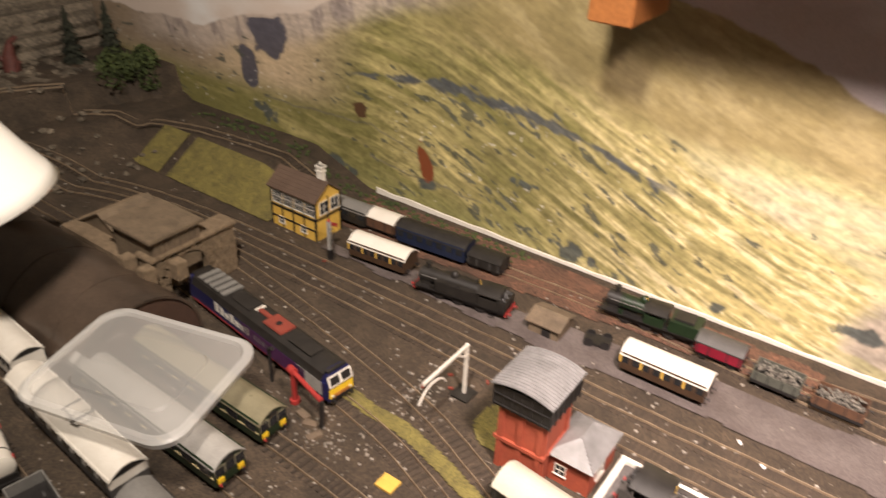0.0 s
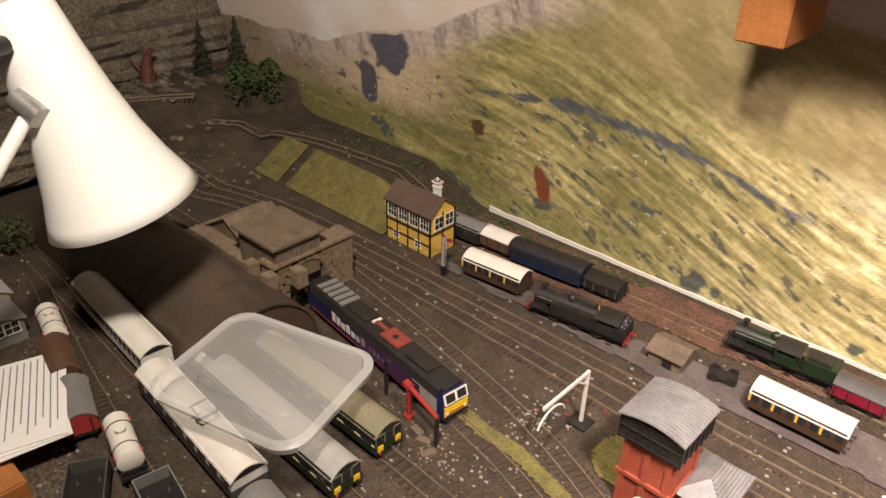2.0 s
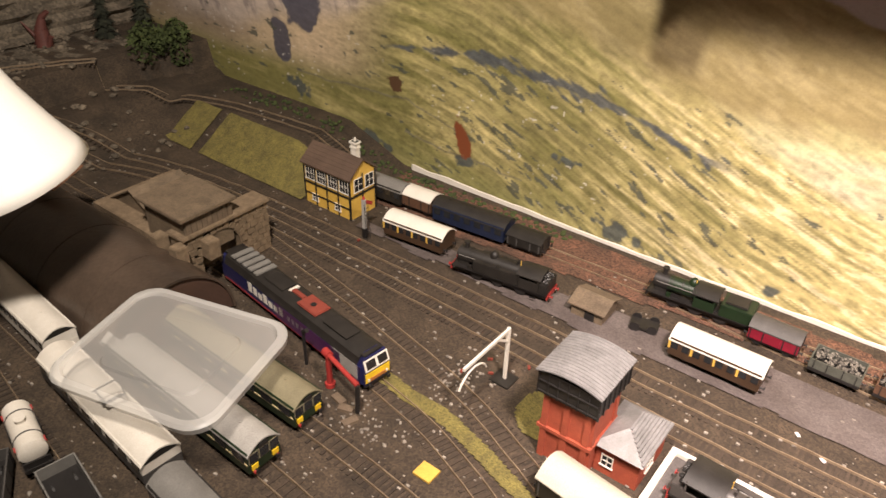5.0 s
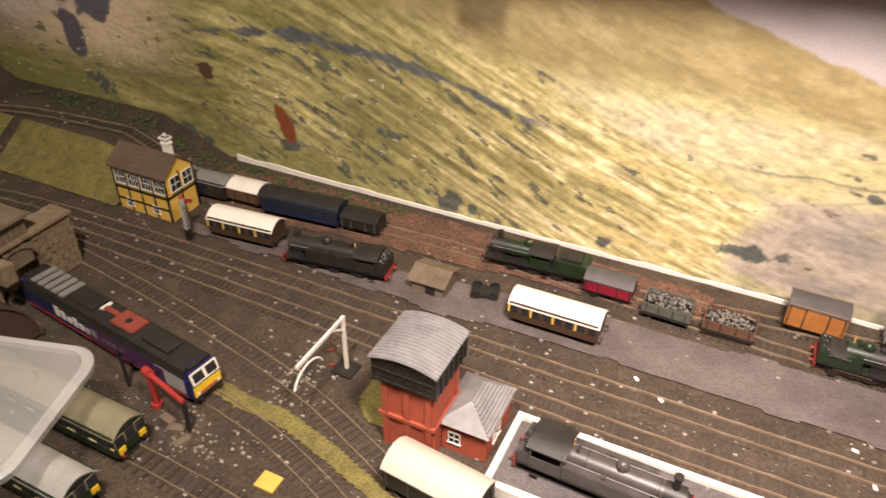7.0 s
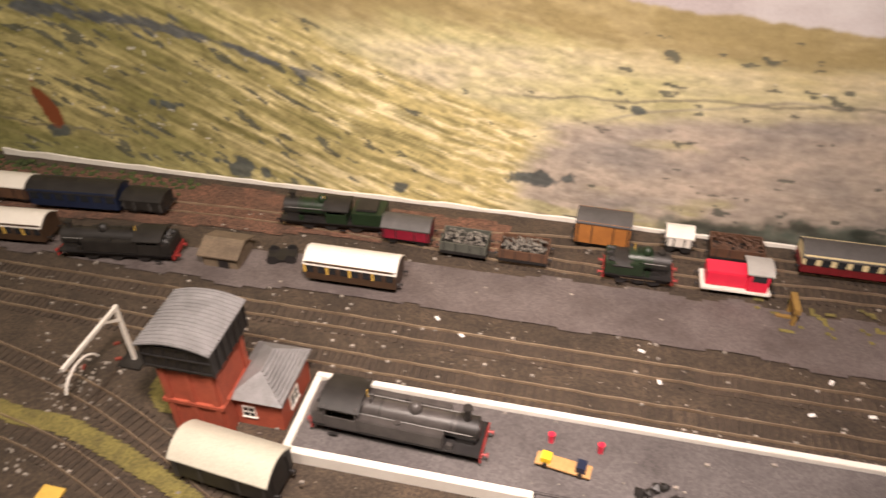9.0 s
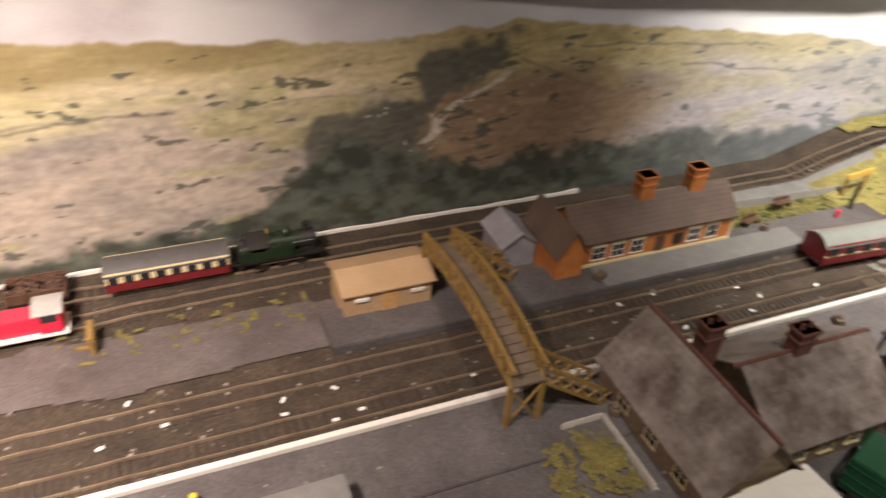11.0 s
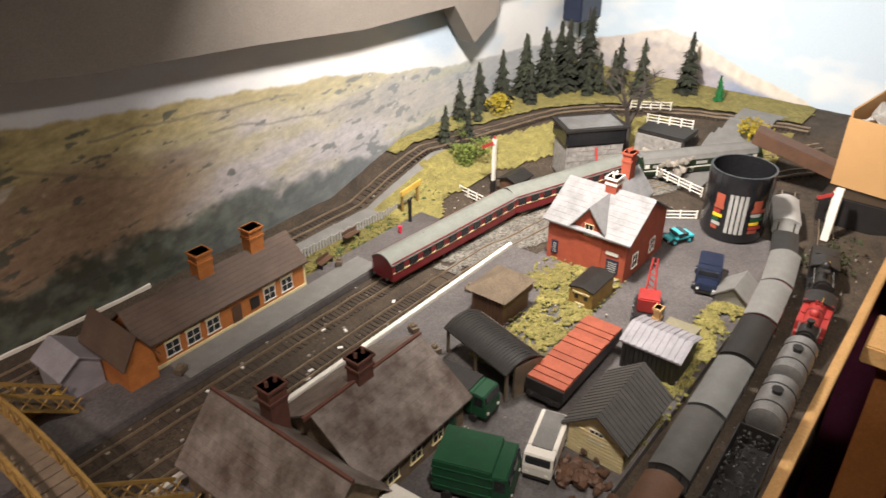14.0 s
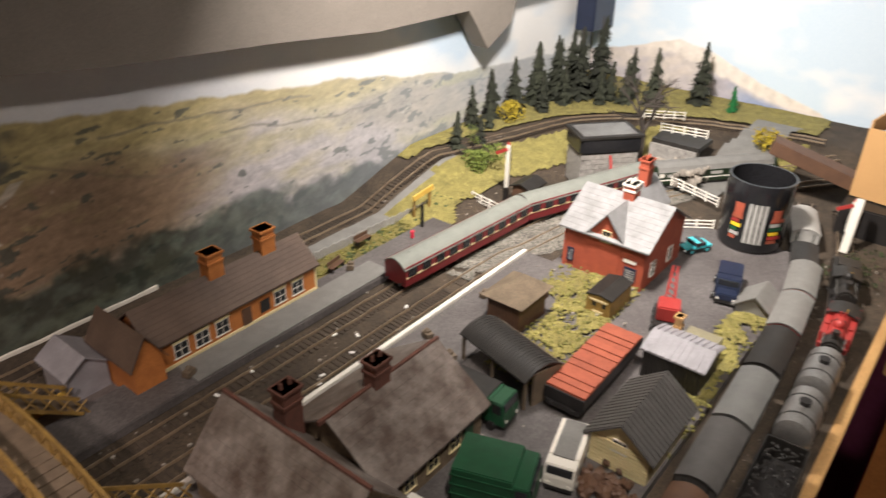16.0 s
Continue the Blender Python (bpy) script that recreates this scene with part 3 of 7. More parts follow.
    # stain and tear in the print
    c = tint(c, (0.20, 0.06, 0.025), rise(-0.05, 0.15, 1 - np.hypot((x + 0.508 + 0.35 * (z - 0.075)) / 0.012, (z - 0.076) / 0.026) + 0.45 * grain(x * 60, z * 60, 3)))
    c = tint(c, (0.10, 0.055, 0.03), rise(-0.05, 0.15, 1 - np.hypot((x + 0.638) / 0.013, (z - 0.136) / 0.012) + 0.5 * grain(x * 80, z * 80, 5)))
    # sky
    s = tint(np.tile((0.64, 0.55, 0.48), (len(x), 1)), (0.50, 0.455, 0.45), (x + 0.6) / 0.7)
    s = tint(s, (0.62, 0.63, 0.66), (x - 0.45) / 0.35)
    s = tint(s, (0.50, 0.60, 0.70), (x - 1.1) / 0.4)
    s = tint(s, (0.76, 0.75, 0.73), 1.1 * grain(x * 5, z * 9, 3) + 0.12 + 0.20 * rise(1.2, 1.5, x))
    return tint(c, s, rise(-0.0015, 0.003, z - sky))


def mountain_paint(y, z):
    """The mountain on the east wall."""
    top = np.interp(y, [-1.2, -0.6, -0.54, -0.477, -0.364, -0.255, -0.193, -0.119, -0.013, 0.1], [0, 0, 0.01, 0.055, 0.086, 0.132, 0.143, 0.121, 0.095, 0.09]) + 0.002 * grain(y * 40, y * 0, 1)
    c = tint(np.tile((0.44, 0.41, 0.44), (len(y), 1)), (0.58, 0.52, 0.47), 0.5 + 0.9 * grain(y * 16 + z * 10, z * 22, 2))
    ridge = top - np.interp(y, [-0.6, -0.45, -0.25, -0.1, 0], [0.004, 0.020, 0.030, 0.006, 0]) - z
    c = tint(c, (0.78, 0.71, 0.62), 0.8 * rise(0.01, -0.005, ridge + 0.008 * grain(y * 30, z * 30, 4)) * rise(-0.08, -0.16, y))
    c = tint(c, (0.27, 0.34, 0.50), 0.85 * rise(-0.26, -0.36, y + 0.05 * grain(y * 12, z * 14, 5)) * rise(-0.004, 0.012, ridge))
    c = tint(c, (0.36, 0.32, 0.22), rise(0.045, 0.015, z))
    c = c * (1 + 0.12 * grain(y * 90, z * 90, 3))[:, None]
    s = tint(np.tile((0.60, 0.71, 0.80), (len(y), 1)), (0.84, 0.84, 0.83), 1.3 * grain(y * 6, z * 11, 3) + 0.25)
    return tint(c, s, rise(-0.001, 0.002, z - top))


def painted_wall(name, place, nx, nz, paint, label):
    """A printed sheet as a fine grid; place(u, v) gives the corners' places, paint their colours."""
    v, u = np.meshgrid(np.linspace(0, 1, nz + 1), np.linspace(0, 1, nx + 1), indexing="ij")
    co = np.stack(np.broadcast_arrays(*place(u.ravel(), v.ravel())), axis=1)
    first = (np.arange(nz)[:, None] * (nx + 1) + np.arange(nx)[None, :]).ravel()
    quads = np.stack([first, first + 1, first + nx + 2, first + nx + 1], axis=1)
    me = bpy.data.meshes.new(name)
    me.from_pydata(co.tolist(), [], quads.tolist())
    layer = me.color_attributes.new("paint", "FLOAT_COLOR", "POINT")
    vals = np.ones((len(co), 4), dtype=np.float32)
    vals[:, :3] = np.clip(paint(co), 0.01, 0.95)
    layer.data.foreach_set("color", vals.ravel())
    me.materials.append(BACKDROP)
    return tagged(new(name, me), label, "backdrop", kind="structure")


BACKDROP = mat("printed_backdrop", (0.52, 0.52, 0.52), (0.46, 0.46, 0.46), 160, 0.42, bump=0.08, fine=420)
nt = BACKDROP.node_tree
attr = nt.nodes.new("ShaderNodeAttribute")
attr.attribute_name = "paint"
mul = nt.nodes.new("ShaderNodeMix")
mul.data_type, mul.blend_type = "RGBA", "OVERLAY"
mul.inputs["Factor"].default_value = 0.5
nt.links.new(attr.outputs["Color"], mul.inputs["A"])
nt.links.new(nt.nodes["Mix"].outputs["Result"], mul.inputs["B"])
nt.links.new(mul.outputs["Result"], nt.nodes["Principled BSDF"].inputs["Base Color"])

painted_wall("backdrop_north", lambda u, v: (-1.36 + 3.41 * u, -0.002 + 0.0015 * grain(u * 30, v * 4, 1, 1), -0.02 + 0.50 * v), 1900, 280,
             lambda p: hill_paint(p[:, 0], p[:, 2]), "hill landscape photo backdrop sheet with fells and shrubs")
painted_wall("backdrop_east", lambda u, v: (2.048, -0.003 - 1.1 * u, -0.02 + 0.50 * v), 420, 190,
             lambda p: mountain_paint(p[:, 1], p[:, 2]), "mountain and cloudy sky backdrop sheet")
solid("wall_north", B(-1.45, 2.15, 0.006, 0.08, -0.9, 1.7), PLASTER, "plain room wall behind the backdrop", "wall", kind="structure")
solid("wall_east", B(2.055, 2.13, -2.2, 0.006, -0.9, 1.7), PLASTER, "plain room wall at the mountain end", "wall", kind="structure")
solid("wall_west", B(-1.45, -1.375, -2.2, 0.006, -0.9, 1.7), PLASTER, "plain room wall behind the rock face", "wall", kind="structure")
solid("wall_south", B(-1.45, 2.13, -2.28, -2.2, -0.9, 1.7), PLASTER, "plain room wall behind the aisle", "wall", kind="structure")
solid("ceiling", B(-1.45, 2.13, -2.28, 0.08, 1.7, 1.78), PLASTER, "plain room ceiling", "ceiling", kind="structure")
solid("floor", B(-1.45, 2.13, -2.28, 0.08, -0.9, -0.85), CARPET, "purple carpeted floor under the layout", "floor", kind="structure")

# the uneven white edge where the backdrop meets the boards
bm = N()
prev = None
for i in range(135):
    x = -0.60 + i * 0.0118
    z = 0.004 + (0.004 * max(0, (-0.3 - x) / 0.3)) + 0.0022 * noise.noise((x * 22, 0, 0))
    a = [bm.verts.new((x, -0.004 - 0.001 * k, z + (0.0020 if x < 0.2 else 0.0008) * k * (0.7 + 0.5 * noise.noise((x * 40, 5, 0))) - (0.006 if k == 0 else 0))) for k in (0, 1)]
    a += [bm.verts.new((x, -0.0075, a[1].co.z - 0.0005)), bm.verts.new((x, -0.0075, 0))]
    if prev:
        for k in range(3):
            bm.faces.new((prev[k], prev[k + 1], a[k + 1], a[k]))
    prev = a
solid("trim_backdrop", bm, WHITEP, "ragged white card edge along the backdrop foot", "trim", kind="structure")


# ---- railway track ----
def smooth_path(pts, step=0.0075):
    out = []
    P = [Vector((*p, 0)) for p in pts]
    P = [P[0] * 2 - P[1]] + P + [P[-1] * 2 - P[-2]]
    for i in range(1, len(P) - 2):
        n = max(2, int((P[i + 1] - P[i]).length / step))
        for k in range(n):
            t = k / n
            a, b, c, d = P[i - 1:i + 3]
            out.append(0.5 * (2 * b + (c - a) * t + (2 * a - 5 * b + 4 * c - d) * t * t + (3 * b - a - 3 * c + d) * t ** 3))
    out.append(P[-2])
    return out


def track(pts, label, lift=0.0, width=0.0185, bed=None):
    path = smooth_path(pts)
    t = thing("track", label, "track", group="railway tracks")
    sl, ra, rb = N(), N(), N()
    rails = [[], []]
    for i, p in enumerate(path):
        d = (path[min(i + 1, len(path) - 1)] - path[max(i - 1, 0)]).normalized()
        s = Vector((-d.y, d.x, 0))
        z = (ground_z(p.x, p.y) if not callable(lift) else lift(p.x, p.y)) + (lift if not callable(lift) else 0)
        m = Matrix(((d.x, s.x, 0, p.x), (d.y, s.y, 0, p.y), (0, 0, 1, z), (0, 0, 0, 1)))
        box(sl, -0.0016, 0.0016, -0.0160, 0.0160, -0.001, 0.0011, m)
        for k in (0, 1):
            rails[k].append((p + s * (width / 2 if k else -width / 2) + Vector((0, 0, z)), s))
    for k, bm in ((0, ra), (1, rb)):
        prev = None
        for c, s in rails[k]:
            q = [bm.verts.new(c + s * o + Vector((0, 0, h))) for o, h in ((-0.0008, 0.0008), (-0.0005, 0.0036), (0.0005, 0.0036), (0.0008, 0.0008))]
            if prev:
                for j in range(3):
                    bm.faces.new((prev[j], prev[j + 1], q[j + 1], q[j]))
            prev = q
        bmesh.ops.recalc_face_normals(bm, faces=bm.faces[:])
        part("rail", bm, RAIL, t)
    part("sleeper_bed", sl, SLEEPER, t)["kind"] = "stuff"
    return t


track([(-1.10, -0.42), (-1.02, -0.335), (-0.90, -0.285), (-0.75, -0.262), (-0.45, -0.262), (-0.1, -0.272), (0.3, -0.277), (1.2, -0.279), (1.36, -0.293), (1.55, -0.33), (1.72, -0.42), (1.83, -0.58)],
      "brown weathered main line track beside the platform")
track([(-1.12, -0.36), (-1.03, -0.29), (-0.92, -0.25), (-0.75, -0.228), (-0.45, -0.222), (0.0, -0.225), (0.3, -0.227), (1.2, -0.229), (1.36, -0.243), (1.57, -0.285), (1.76, -0.385), (1.88, -0.55)],
      "brown weathered second main line track")
track([(-0.98, -0.372), (-0.60, -0.374), (-0.30, -0.409), (-0.19, -0.436), (-0.10, -0.475), (0.0, -0.53)], "weathered yard track out of the tunnel mouth")
track([(-0.62, -0.29), (-0.48, -0.310), (-0.35, -0.334), (-0.24, -0.360), (-0.15, -0.394), (-0.07, -0.43)], "weathered yard track past the loading gauge")
track([(-0.9, -0.485), (-0.35, -0.49), (-0.12, -0.51), (0.1, -0.56)], "half-buried yard track under the railcars")
track([(-0.9, -0.545), (-0.35, -0.552), (-0.1, -0.58), (0.1, -0.62)], "half-buried second yard track under the railcars")
track([(-0.95, -0.585), (-0.57, -0.602), (-0.25, -0.63), (0, -0.66)], "yard track under the white coaches")
track([(-0.90, -0.60), (-0.66, -0.645), (-0.45, -0.675), (-0.25, -0.70)], "yard track under the tank wagons")
track([(-0.62, -0.085), (-0.45, -0.085), (-0.28, -0.075), (-0.1, -0.075), (0.2, -0.093), (0.45, -0.082), (0.80, -0.075)], "narrow siding track with red-brown ballast")
track([(-0.02, -0.072), (0.2, -0.045), (0.4, -0.042), (0.70, -0.045)] + UPPER,
      "brown upper track along the backdrop")
track([(-0.62, -0.07), (-0.80, -0.075), (-0.97, -0.10), (-1.12, -0.18), (-1.2, -0.30), (-1.24, -0.42)], "rusty upper track on the bank")
track([(0.95, -0.640), (1.2, -0.632), (1.4, -0.622), (1.58, -0.585), (1.75, -0.545)], "weathered goods siding track under the grey vans")
track([(0.95, -0.690), (1.2, -0.682), (1.4, -0.672), (1.6, -0.635), (1.75, -0.60)], "goods siding track near the board edge")


# ---- rolling stock ----
def wheels(t, xs, gauge=0.019, r=0.006, n=12, m=None):
    for x in xs:
        for s in (-1, 1):
            bm = N()
            cyl(bm, (x, s * gauge / 2 - 0.001, r + 0.0042), (x, s * gauge / 2 + 0.001, r + 0.0042), r, n=n)
            part("wheel", bm, m or BLACK, t)


def buffers(t, L, w=0.028, z=0.0145, m=None):
    for e in (-1, 1):
        for s in (-1, 1):
            bm = N()
            cyl(bm, (e * L / 2, s * w * 0.32, z), (e * (L / 2 + 0.004), s * w * 0.32, z), 0.0009, n=6)
            cyl(bm, (e * (L / 2 + 0.004), s * w * 0.32, z), (e * (L / 2 + 0.0048), s * w * 0.32, z), 0.0022, n=9)
            part("buffer", bm, m or BLACK, t)


def coach(label, m, L, body, roof, W=0.034, H=0.031, rise=0.008, lower=None, band=None, n_win=6, glass=GLASSM, bogies=False, group="", framec=None, end=None):
    t = thing("coach", label, "coach", m, group)
    z0 = 0.011
    part("underframe", B(-L / 2 + 0.004, L / 2 - 0.004, -W * 0.36, W * 0.36, 0.008, z0), BLACK, t)
    if lower:
        part("lower_panel", B(-L / 2, L / 2, -W / 2, W / 2, z0, z0 + (H - 0.011) * 0.52), lower, t, bevel=0.0006)
        part("upper_panel", B(-L / 2 + 0.0003, L / 2 - 0.0003, -W / 2 + 0.0003, W / 2 - 0.0003, z0 + (H - 0.011) * 0.52, H + 0.002), body, t)
    else:
        part("body", B(-L / 2, L / 2, -W / 2, W / 2, z0, H + 0.002), body, t, bevel=0.0006)
    bm = prism(N(), [(-W / 2, H - 0.0005)] + [(u, z) for u, z in arc(W, H, rise)[9:]] + [(W / 2, H - 0.0005)], "x", -L / 2, L / 2)
    part("end_fill", bm, end or body, t)
    part("roof", prism(N(), arc(W + 0.0008, H, rise + 0.001), "x", -L / 2 - 0.0012, L / 2 + 0.0012), roof, t, smooth=True)
    if band:
        for s in (-1, 1):
            part("waist_band", B(-L / 2 + 0.001, L / 2 - 0.001, s * W / 2 - 0.0004, s * W / 2 + 0.0004, z0 + (H - z0) * 0.46, z0 + (H - z0) * 0.54), band, t)
    zz0, zz1 = z0 + (H - z0) * 0.50, z0 + (H - z0) * 0.92
    p = L / n_win
    for i in range(n_win):
        for s in (-1, 1):
            x = -L / 2 + p * (i + 0.5)
            w = part("window", B(x - p * 0.30, x + p * 0.30, s * W / 2 - 0.0006, s * W / 2 + 0.0005, zz0, zz1), glass, t)
            if framec and i % 2 == 0:
                fr = N()
                box(fr, x - p * 0.56, x - p * 0.36, s * W / 2 - 0.0006, s * W / 2 + 0.0007, zz0 - 0.001, zz1)
                part("door_strip", fr, framec, w)
    for i in range(max(3, n_win // 2)):
        bm = N()
        x = -L / 2 + L * (i + 0.5) / max(3, n_win // 2)
        cyl(bm, (x, 0, H + rise - 0.001), (x, 0, H + rise + 0.0016), 0.0016, n=8)
        part("roof_vent", bm, roof, t)
    if bogies:
        for e in (-1, 1):
            part("bogie", B(e * L * 0.36 - 0.02, e * L * 0.36 + 0.02, -0.013, 0.013, 0.005, 0.010), BLACK, t)
            wheels(t, (e * L * 0.36 - 0.014, e * L * 0.36 + 0.014))
    else:
        wheels(t, (-L * 0.32, L * 0.32))
    buffers(t, L, W)
    return t


def van(label, m, L, body, roof, W=0.031, H=0.030, rise=0.006, end=None, planks=5, group=""):
    t = thing("goods_van", label, "wagon", m, group)
    part("underframe", B(-L / 2, L / 2, -W * 0.42, W * 0.42, 0.009, 0.0125), BLACK, t)
    part("body", B(-L / 2, L / 2, -W / 2, W / 2, 0.0125, H + 0.001), body, t, bevel=0.0005)
    part("end_fill", prism(N(), [(-W / 2, H - 0.001)] + arc(W, H, rise)[9:] + [(W / 2, H - 0.001)], "x", -L / 2, L / 2), end or body, t)
    part("roof", prism(N(), arc(W + 0.002, H, rise + 0.001), "x", -L / 2 - 0.001, L / 2 + 0.001), roof, t, smooth=True)
    for s in (-1, 1):
        part("door", B(-L * 0.14, L * 0.14, s * W / 2 - 0.0005, s * W / 2 + 0.0007, 0.0135, H - 0.001), body, t)
        for x in (-L * 0.46, -L * 0.2, L * 0.2, L * 0.46):
            part("strap", B(x - 0.0007, x + 0.0007, s * W / 2 - 0.0005, s * W / 2 + 0.0009, 0.0125, H), BLACK if body is not SOOT else DARKGREY, t)
    for e in (-1, 1):
        for y in (-0.3, 0.3):
            part("end_post", B(e * L / 2 - 0.0005, e * L / 2 + 0.0010, y * W - 0.0008, y * W + 0.0008, 0.012, H), BLACK, t)
    wheels(t, (-L * 0.3, L * 0.3))
    buffers(t, L, W)
    return t


def open_wagon(label, m, L, body, W=0.031, H=0.024, load=None, group=""):
    t = thing("open_wagon", label, "wagon", m, group)
    part("floor_deck", B(-L / 2, L / 2, -W / 2, W / 2, 0.009, 0.0130), BLACK, t)
    k = 0.0014
    for s in (-1, 1):
        part("side_board", B(-L / 2, L / 2, s * W / 2 - k * (s > 0), s * W / 2 + k * (s < 0), 0.013, H), body, t)
        part("end_board", B(s * L / 2 - k * (s > 0), s * L / 2 + k * (s < 0), -W / 2 + k, W / 2 - k, 0.013, H), body, t)
        for x in (-0.4, -0.15, 0.15, 0.4):
            part("strap", B(x * L - 0.0006, x * L + 0.0006, s * W / 2 - 0.0005, s * W / 2 + 0.0006, 0.012, H), BLACK, t)
    if load:
        bm = N()
        for i in range(150):
            blob(bm, (random.uniform(-L * 0.44, L * 0.44), random.uniform(-W * 0.4, W * 0.4), H - 0.002 + random.uniform(0, 0.0012)), random.uniform(0.0009, 0.0019), 0)
        part("load", bm, load, t, "loose pale mineral load")["kind"] = "stuff"
    wheels(t, (-L * 0.3, L * 0.3))
    buffers(t, L, W)
    return t


def tank_wagon(label, m, L, body, r=0.0125, group="", mark=False):
    t = thing("tank_wagon", label, "wagon", m, group)
    part("underframe", B(-L / 2, L / 2, -0.012, 0.012, 0.009, 0.0125), BLACK, t)
    bm = N()
    z = 0.014 + r
    n = 20
    prof = [(-L * 0.46, 0.0), (-L * 0.455, r * 0.7), (-L * 0.43, r), (L * 0.43, r), (L * 0.455, r * 0.7), (L * 0.46, 0.0)]
    rings = []
    for x, q in prof:
        rings.append([bm.verts.new((x, q * math.cos(2 * math.pi * j / n), z + q * math.sin(2 * math.pi * j / n))) for j in range(n)])
    for a, b in zip(rings, rings[1:]):
        for j in range(n):
            bm.faces.new((a[j], a[(j + 1) % n], b[(j + 1) % n], b[j]))
    bmesh.ops.remove_doubles(bm, verts=bm.verts[:], dist=1e-6)
    bmesh.ops.recalc_face_normals(bm, faces=bm.faces[:])
    part("tank_barrel", bm, body, t, smooth=True)
    bm = N()
    cyl(bm, (0, 0, z + r - 0.001), (0, 0, z + r + 0.003), 0.0045)
    cyl(bm, (0, 0, z + r + 0.003), (0, 0, z + r + 0.0042), 0.0052)
    part("filler_cap", bm, BLACK if body is not WHITEP else body, t)
    for x in (-L * 0.22, L * 0.22):
        bm = N()
        cyl(bm, (x - 0.0007, 0, z), (x + 0.0007, 0, z), r + 0.0005, n=20)
        part("strap", bm, BLACK if body is not WHITEP else DARKGREY, t)
    for s in (-1, 1):
        part("end_stay", B(s * L * 0.47 - 0.001, s * L * 0.47 + 0.001, -0.011, 0.011, 0.012, 0.019), BLACK, t)
        if mark:
            for x in (-L * 0.33, L * 0.33):
                bm = N()
                cyl(bm, (x, s * (r * 0.93), z + r * 0.25), (x, s * (r + 0.0006), z + r * 0.25), 0.003, n=10)
                part("lettering_bar", bm, REDP, t)
            part("name_band", B(-L * 0.1, L * 0.1, s * (r + 0.0003) - 0.0006, s * (r + 0.0003) + 0.0006, z - 0.004, z + 0.005), BLACK, t)
    wheels(t, (-L * 0.3, L * 0.3))
    buffers(t, L, 0.028)
    return t


def steam_loco(label, m, L, body, frame_m=BLACK, W=0.031, side_tanks=True, tender=False, red=True, H=0.040, group=""):
    """Chimney towards +x."""
    t = thing("steam_locomotive", label, "locomotive", m, group)
    part("running_plate", B(-L / 2, L / 2, -W / 2, W / 2, 0.0165, 0.0180), frame_m, t)
    part("frame", B(-L / 2 + 0.004, L / 2 - 0.004, -0.007, 0.007, 0.006, 0.0165), BLACK, t)
    r = 0.0095
    zb = 0.018 + r + 0.002
    xc0, xc1 = -L / 2 + 0.012, -L / 2 + 0.012 + L * 0.20
    if tender:
        xc0 += L * 0.25
        xc1 += L * 0.25
    bm = N()
    cyl(bm, (xc1 - 0.002, 0, zb), (L / 2 - 0.012, 0, zb), r, n=22)
    part("boiler", bm, body, t, smooth=True)
    bm = N()
    cyl(bm, (L / 2 - 0.022, 0, zb), (L / 2 - 0.005, 0, zb), r + 0.0008, n=22)
    cyl(bm, (L / 2 - 0.005, 0, zb), (L / 2 - 0.0035, 0, zb), r * 0.8, n=18)
    part("smokebox", bm, SOOT, t, smooth=True)
    part("smokebox_saddle", B(L / 2 - 0.021, L / 2 - 0.007, -0.008, 0.008, 0.018, zb), SOOT, t)
    bm = N()
    cyl(bm, (L / 2 - 0.014, 0, zb + r - 0.001), (L / 2 - 0.014, 0, H + 0.0065), 0.0032, 0.0028)
    cyl(bm, (L / 2 - 0.014, 0, H + 0.0065), (L / 2 - 0.014, 0, H + 0.0085), 0.0042, 0.0038)
    part("chimney", bm, SOOT, t, smooth=True)
    bm = blob(N(), (L * 0.10, 0, zb + r + 0.0012), 0.0058, 2, 1.15, 0)
    part("dome", bm, body, t, smooth=True)
    bm = N()
    for s in (-1, 1):
        cyl(bm, (xc1 + 0.008, s * 0.0022, zb + r - 0.001), (xc1 + 0.008, s * 0.0022, zb + r + 0.005), 0.0012, n=8)
    part("safety_valves", bm, body, t)
    for s in (-1, 1):
        hr_ = cyl(N(), (xc1, s * (r + 0.0010), zb + 0.003), (L / 2 - 0.008, s * (r + 0.0010), zb + 0.003), 0.0005, n=5)
        part("handrail", hr_, MIDGREY, t)
        part("sandbox", B(L / 2 - 0.028, L / 2 - 0.023, s * W * 0.46 - 0.003 * (s > 0), s * W * 0.46 + 0.003 * (s < 0), 0.018, 0.0235), body, t)
        part("step", B(xc0 + 0.002, xc0 + 0.010, s * W / 2 - 0.001, s * W / 2 + 0.001, 0.0085, 0.0095), BLACK, t)
        lk = cyl(N(), (L * 0.02, s * W * 0.36, 0.033), (L * 0.02, s * W * 0.36, 0.0348), 0.0026, n=10)
        part("tank_filler", lk, body, t)
    for x in (xc1 + 0.016, L / 2 - 0.026):
        part("boiler_band", cyl(N(), (x, 0, zb), (x + 0.0012, 0, zb), r + 0.0004, n=22), SOOT, t)
    wh = cyl(N(), (xc1 + 0.003, 0.003, zb + r - 0.001), (xc1 + 0.003, 0.003, zb + r + 0.0075), 0.0006, n=5)
    part("whistle", wh, YELLOWW, t)
    # cab with open windows
    k = 0.0012
    for s in (-1, 1):
        part("cab_side", B(xc0, xc1, s * W / 2 - k * (s > 0), s * W / 2 + k * (s < 0), 0.018, 0.030), body, t)
        for x in (xc0, xc1 - k, ):
            part("cab_post", B(x, x + k * 1.5, s * W / 2 - k * (s > 0), s * W / 2 + k * (s < 0), 0.030, H - 0.003), body, t)
    part("cab_front", B(xc1 - k, xc1, -W / 2 + k, W / 2 - k, 0.018, H - 0.002), body, t)
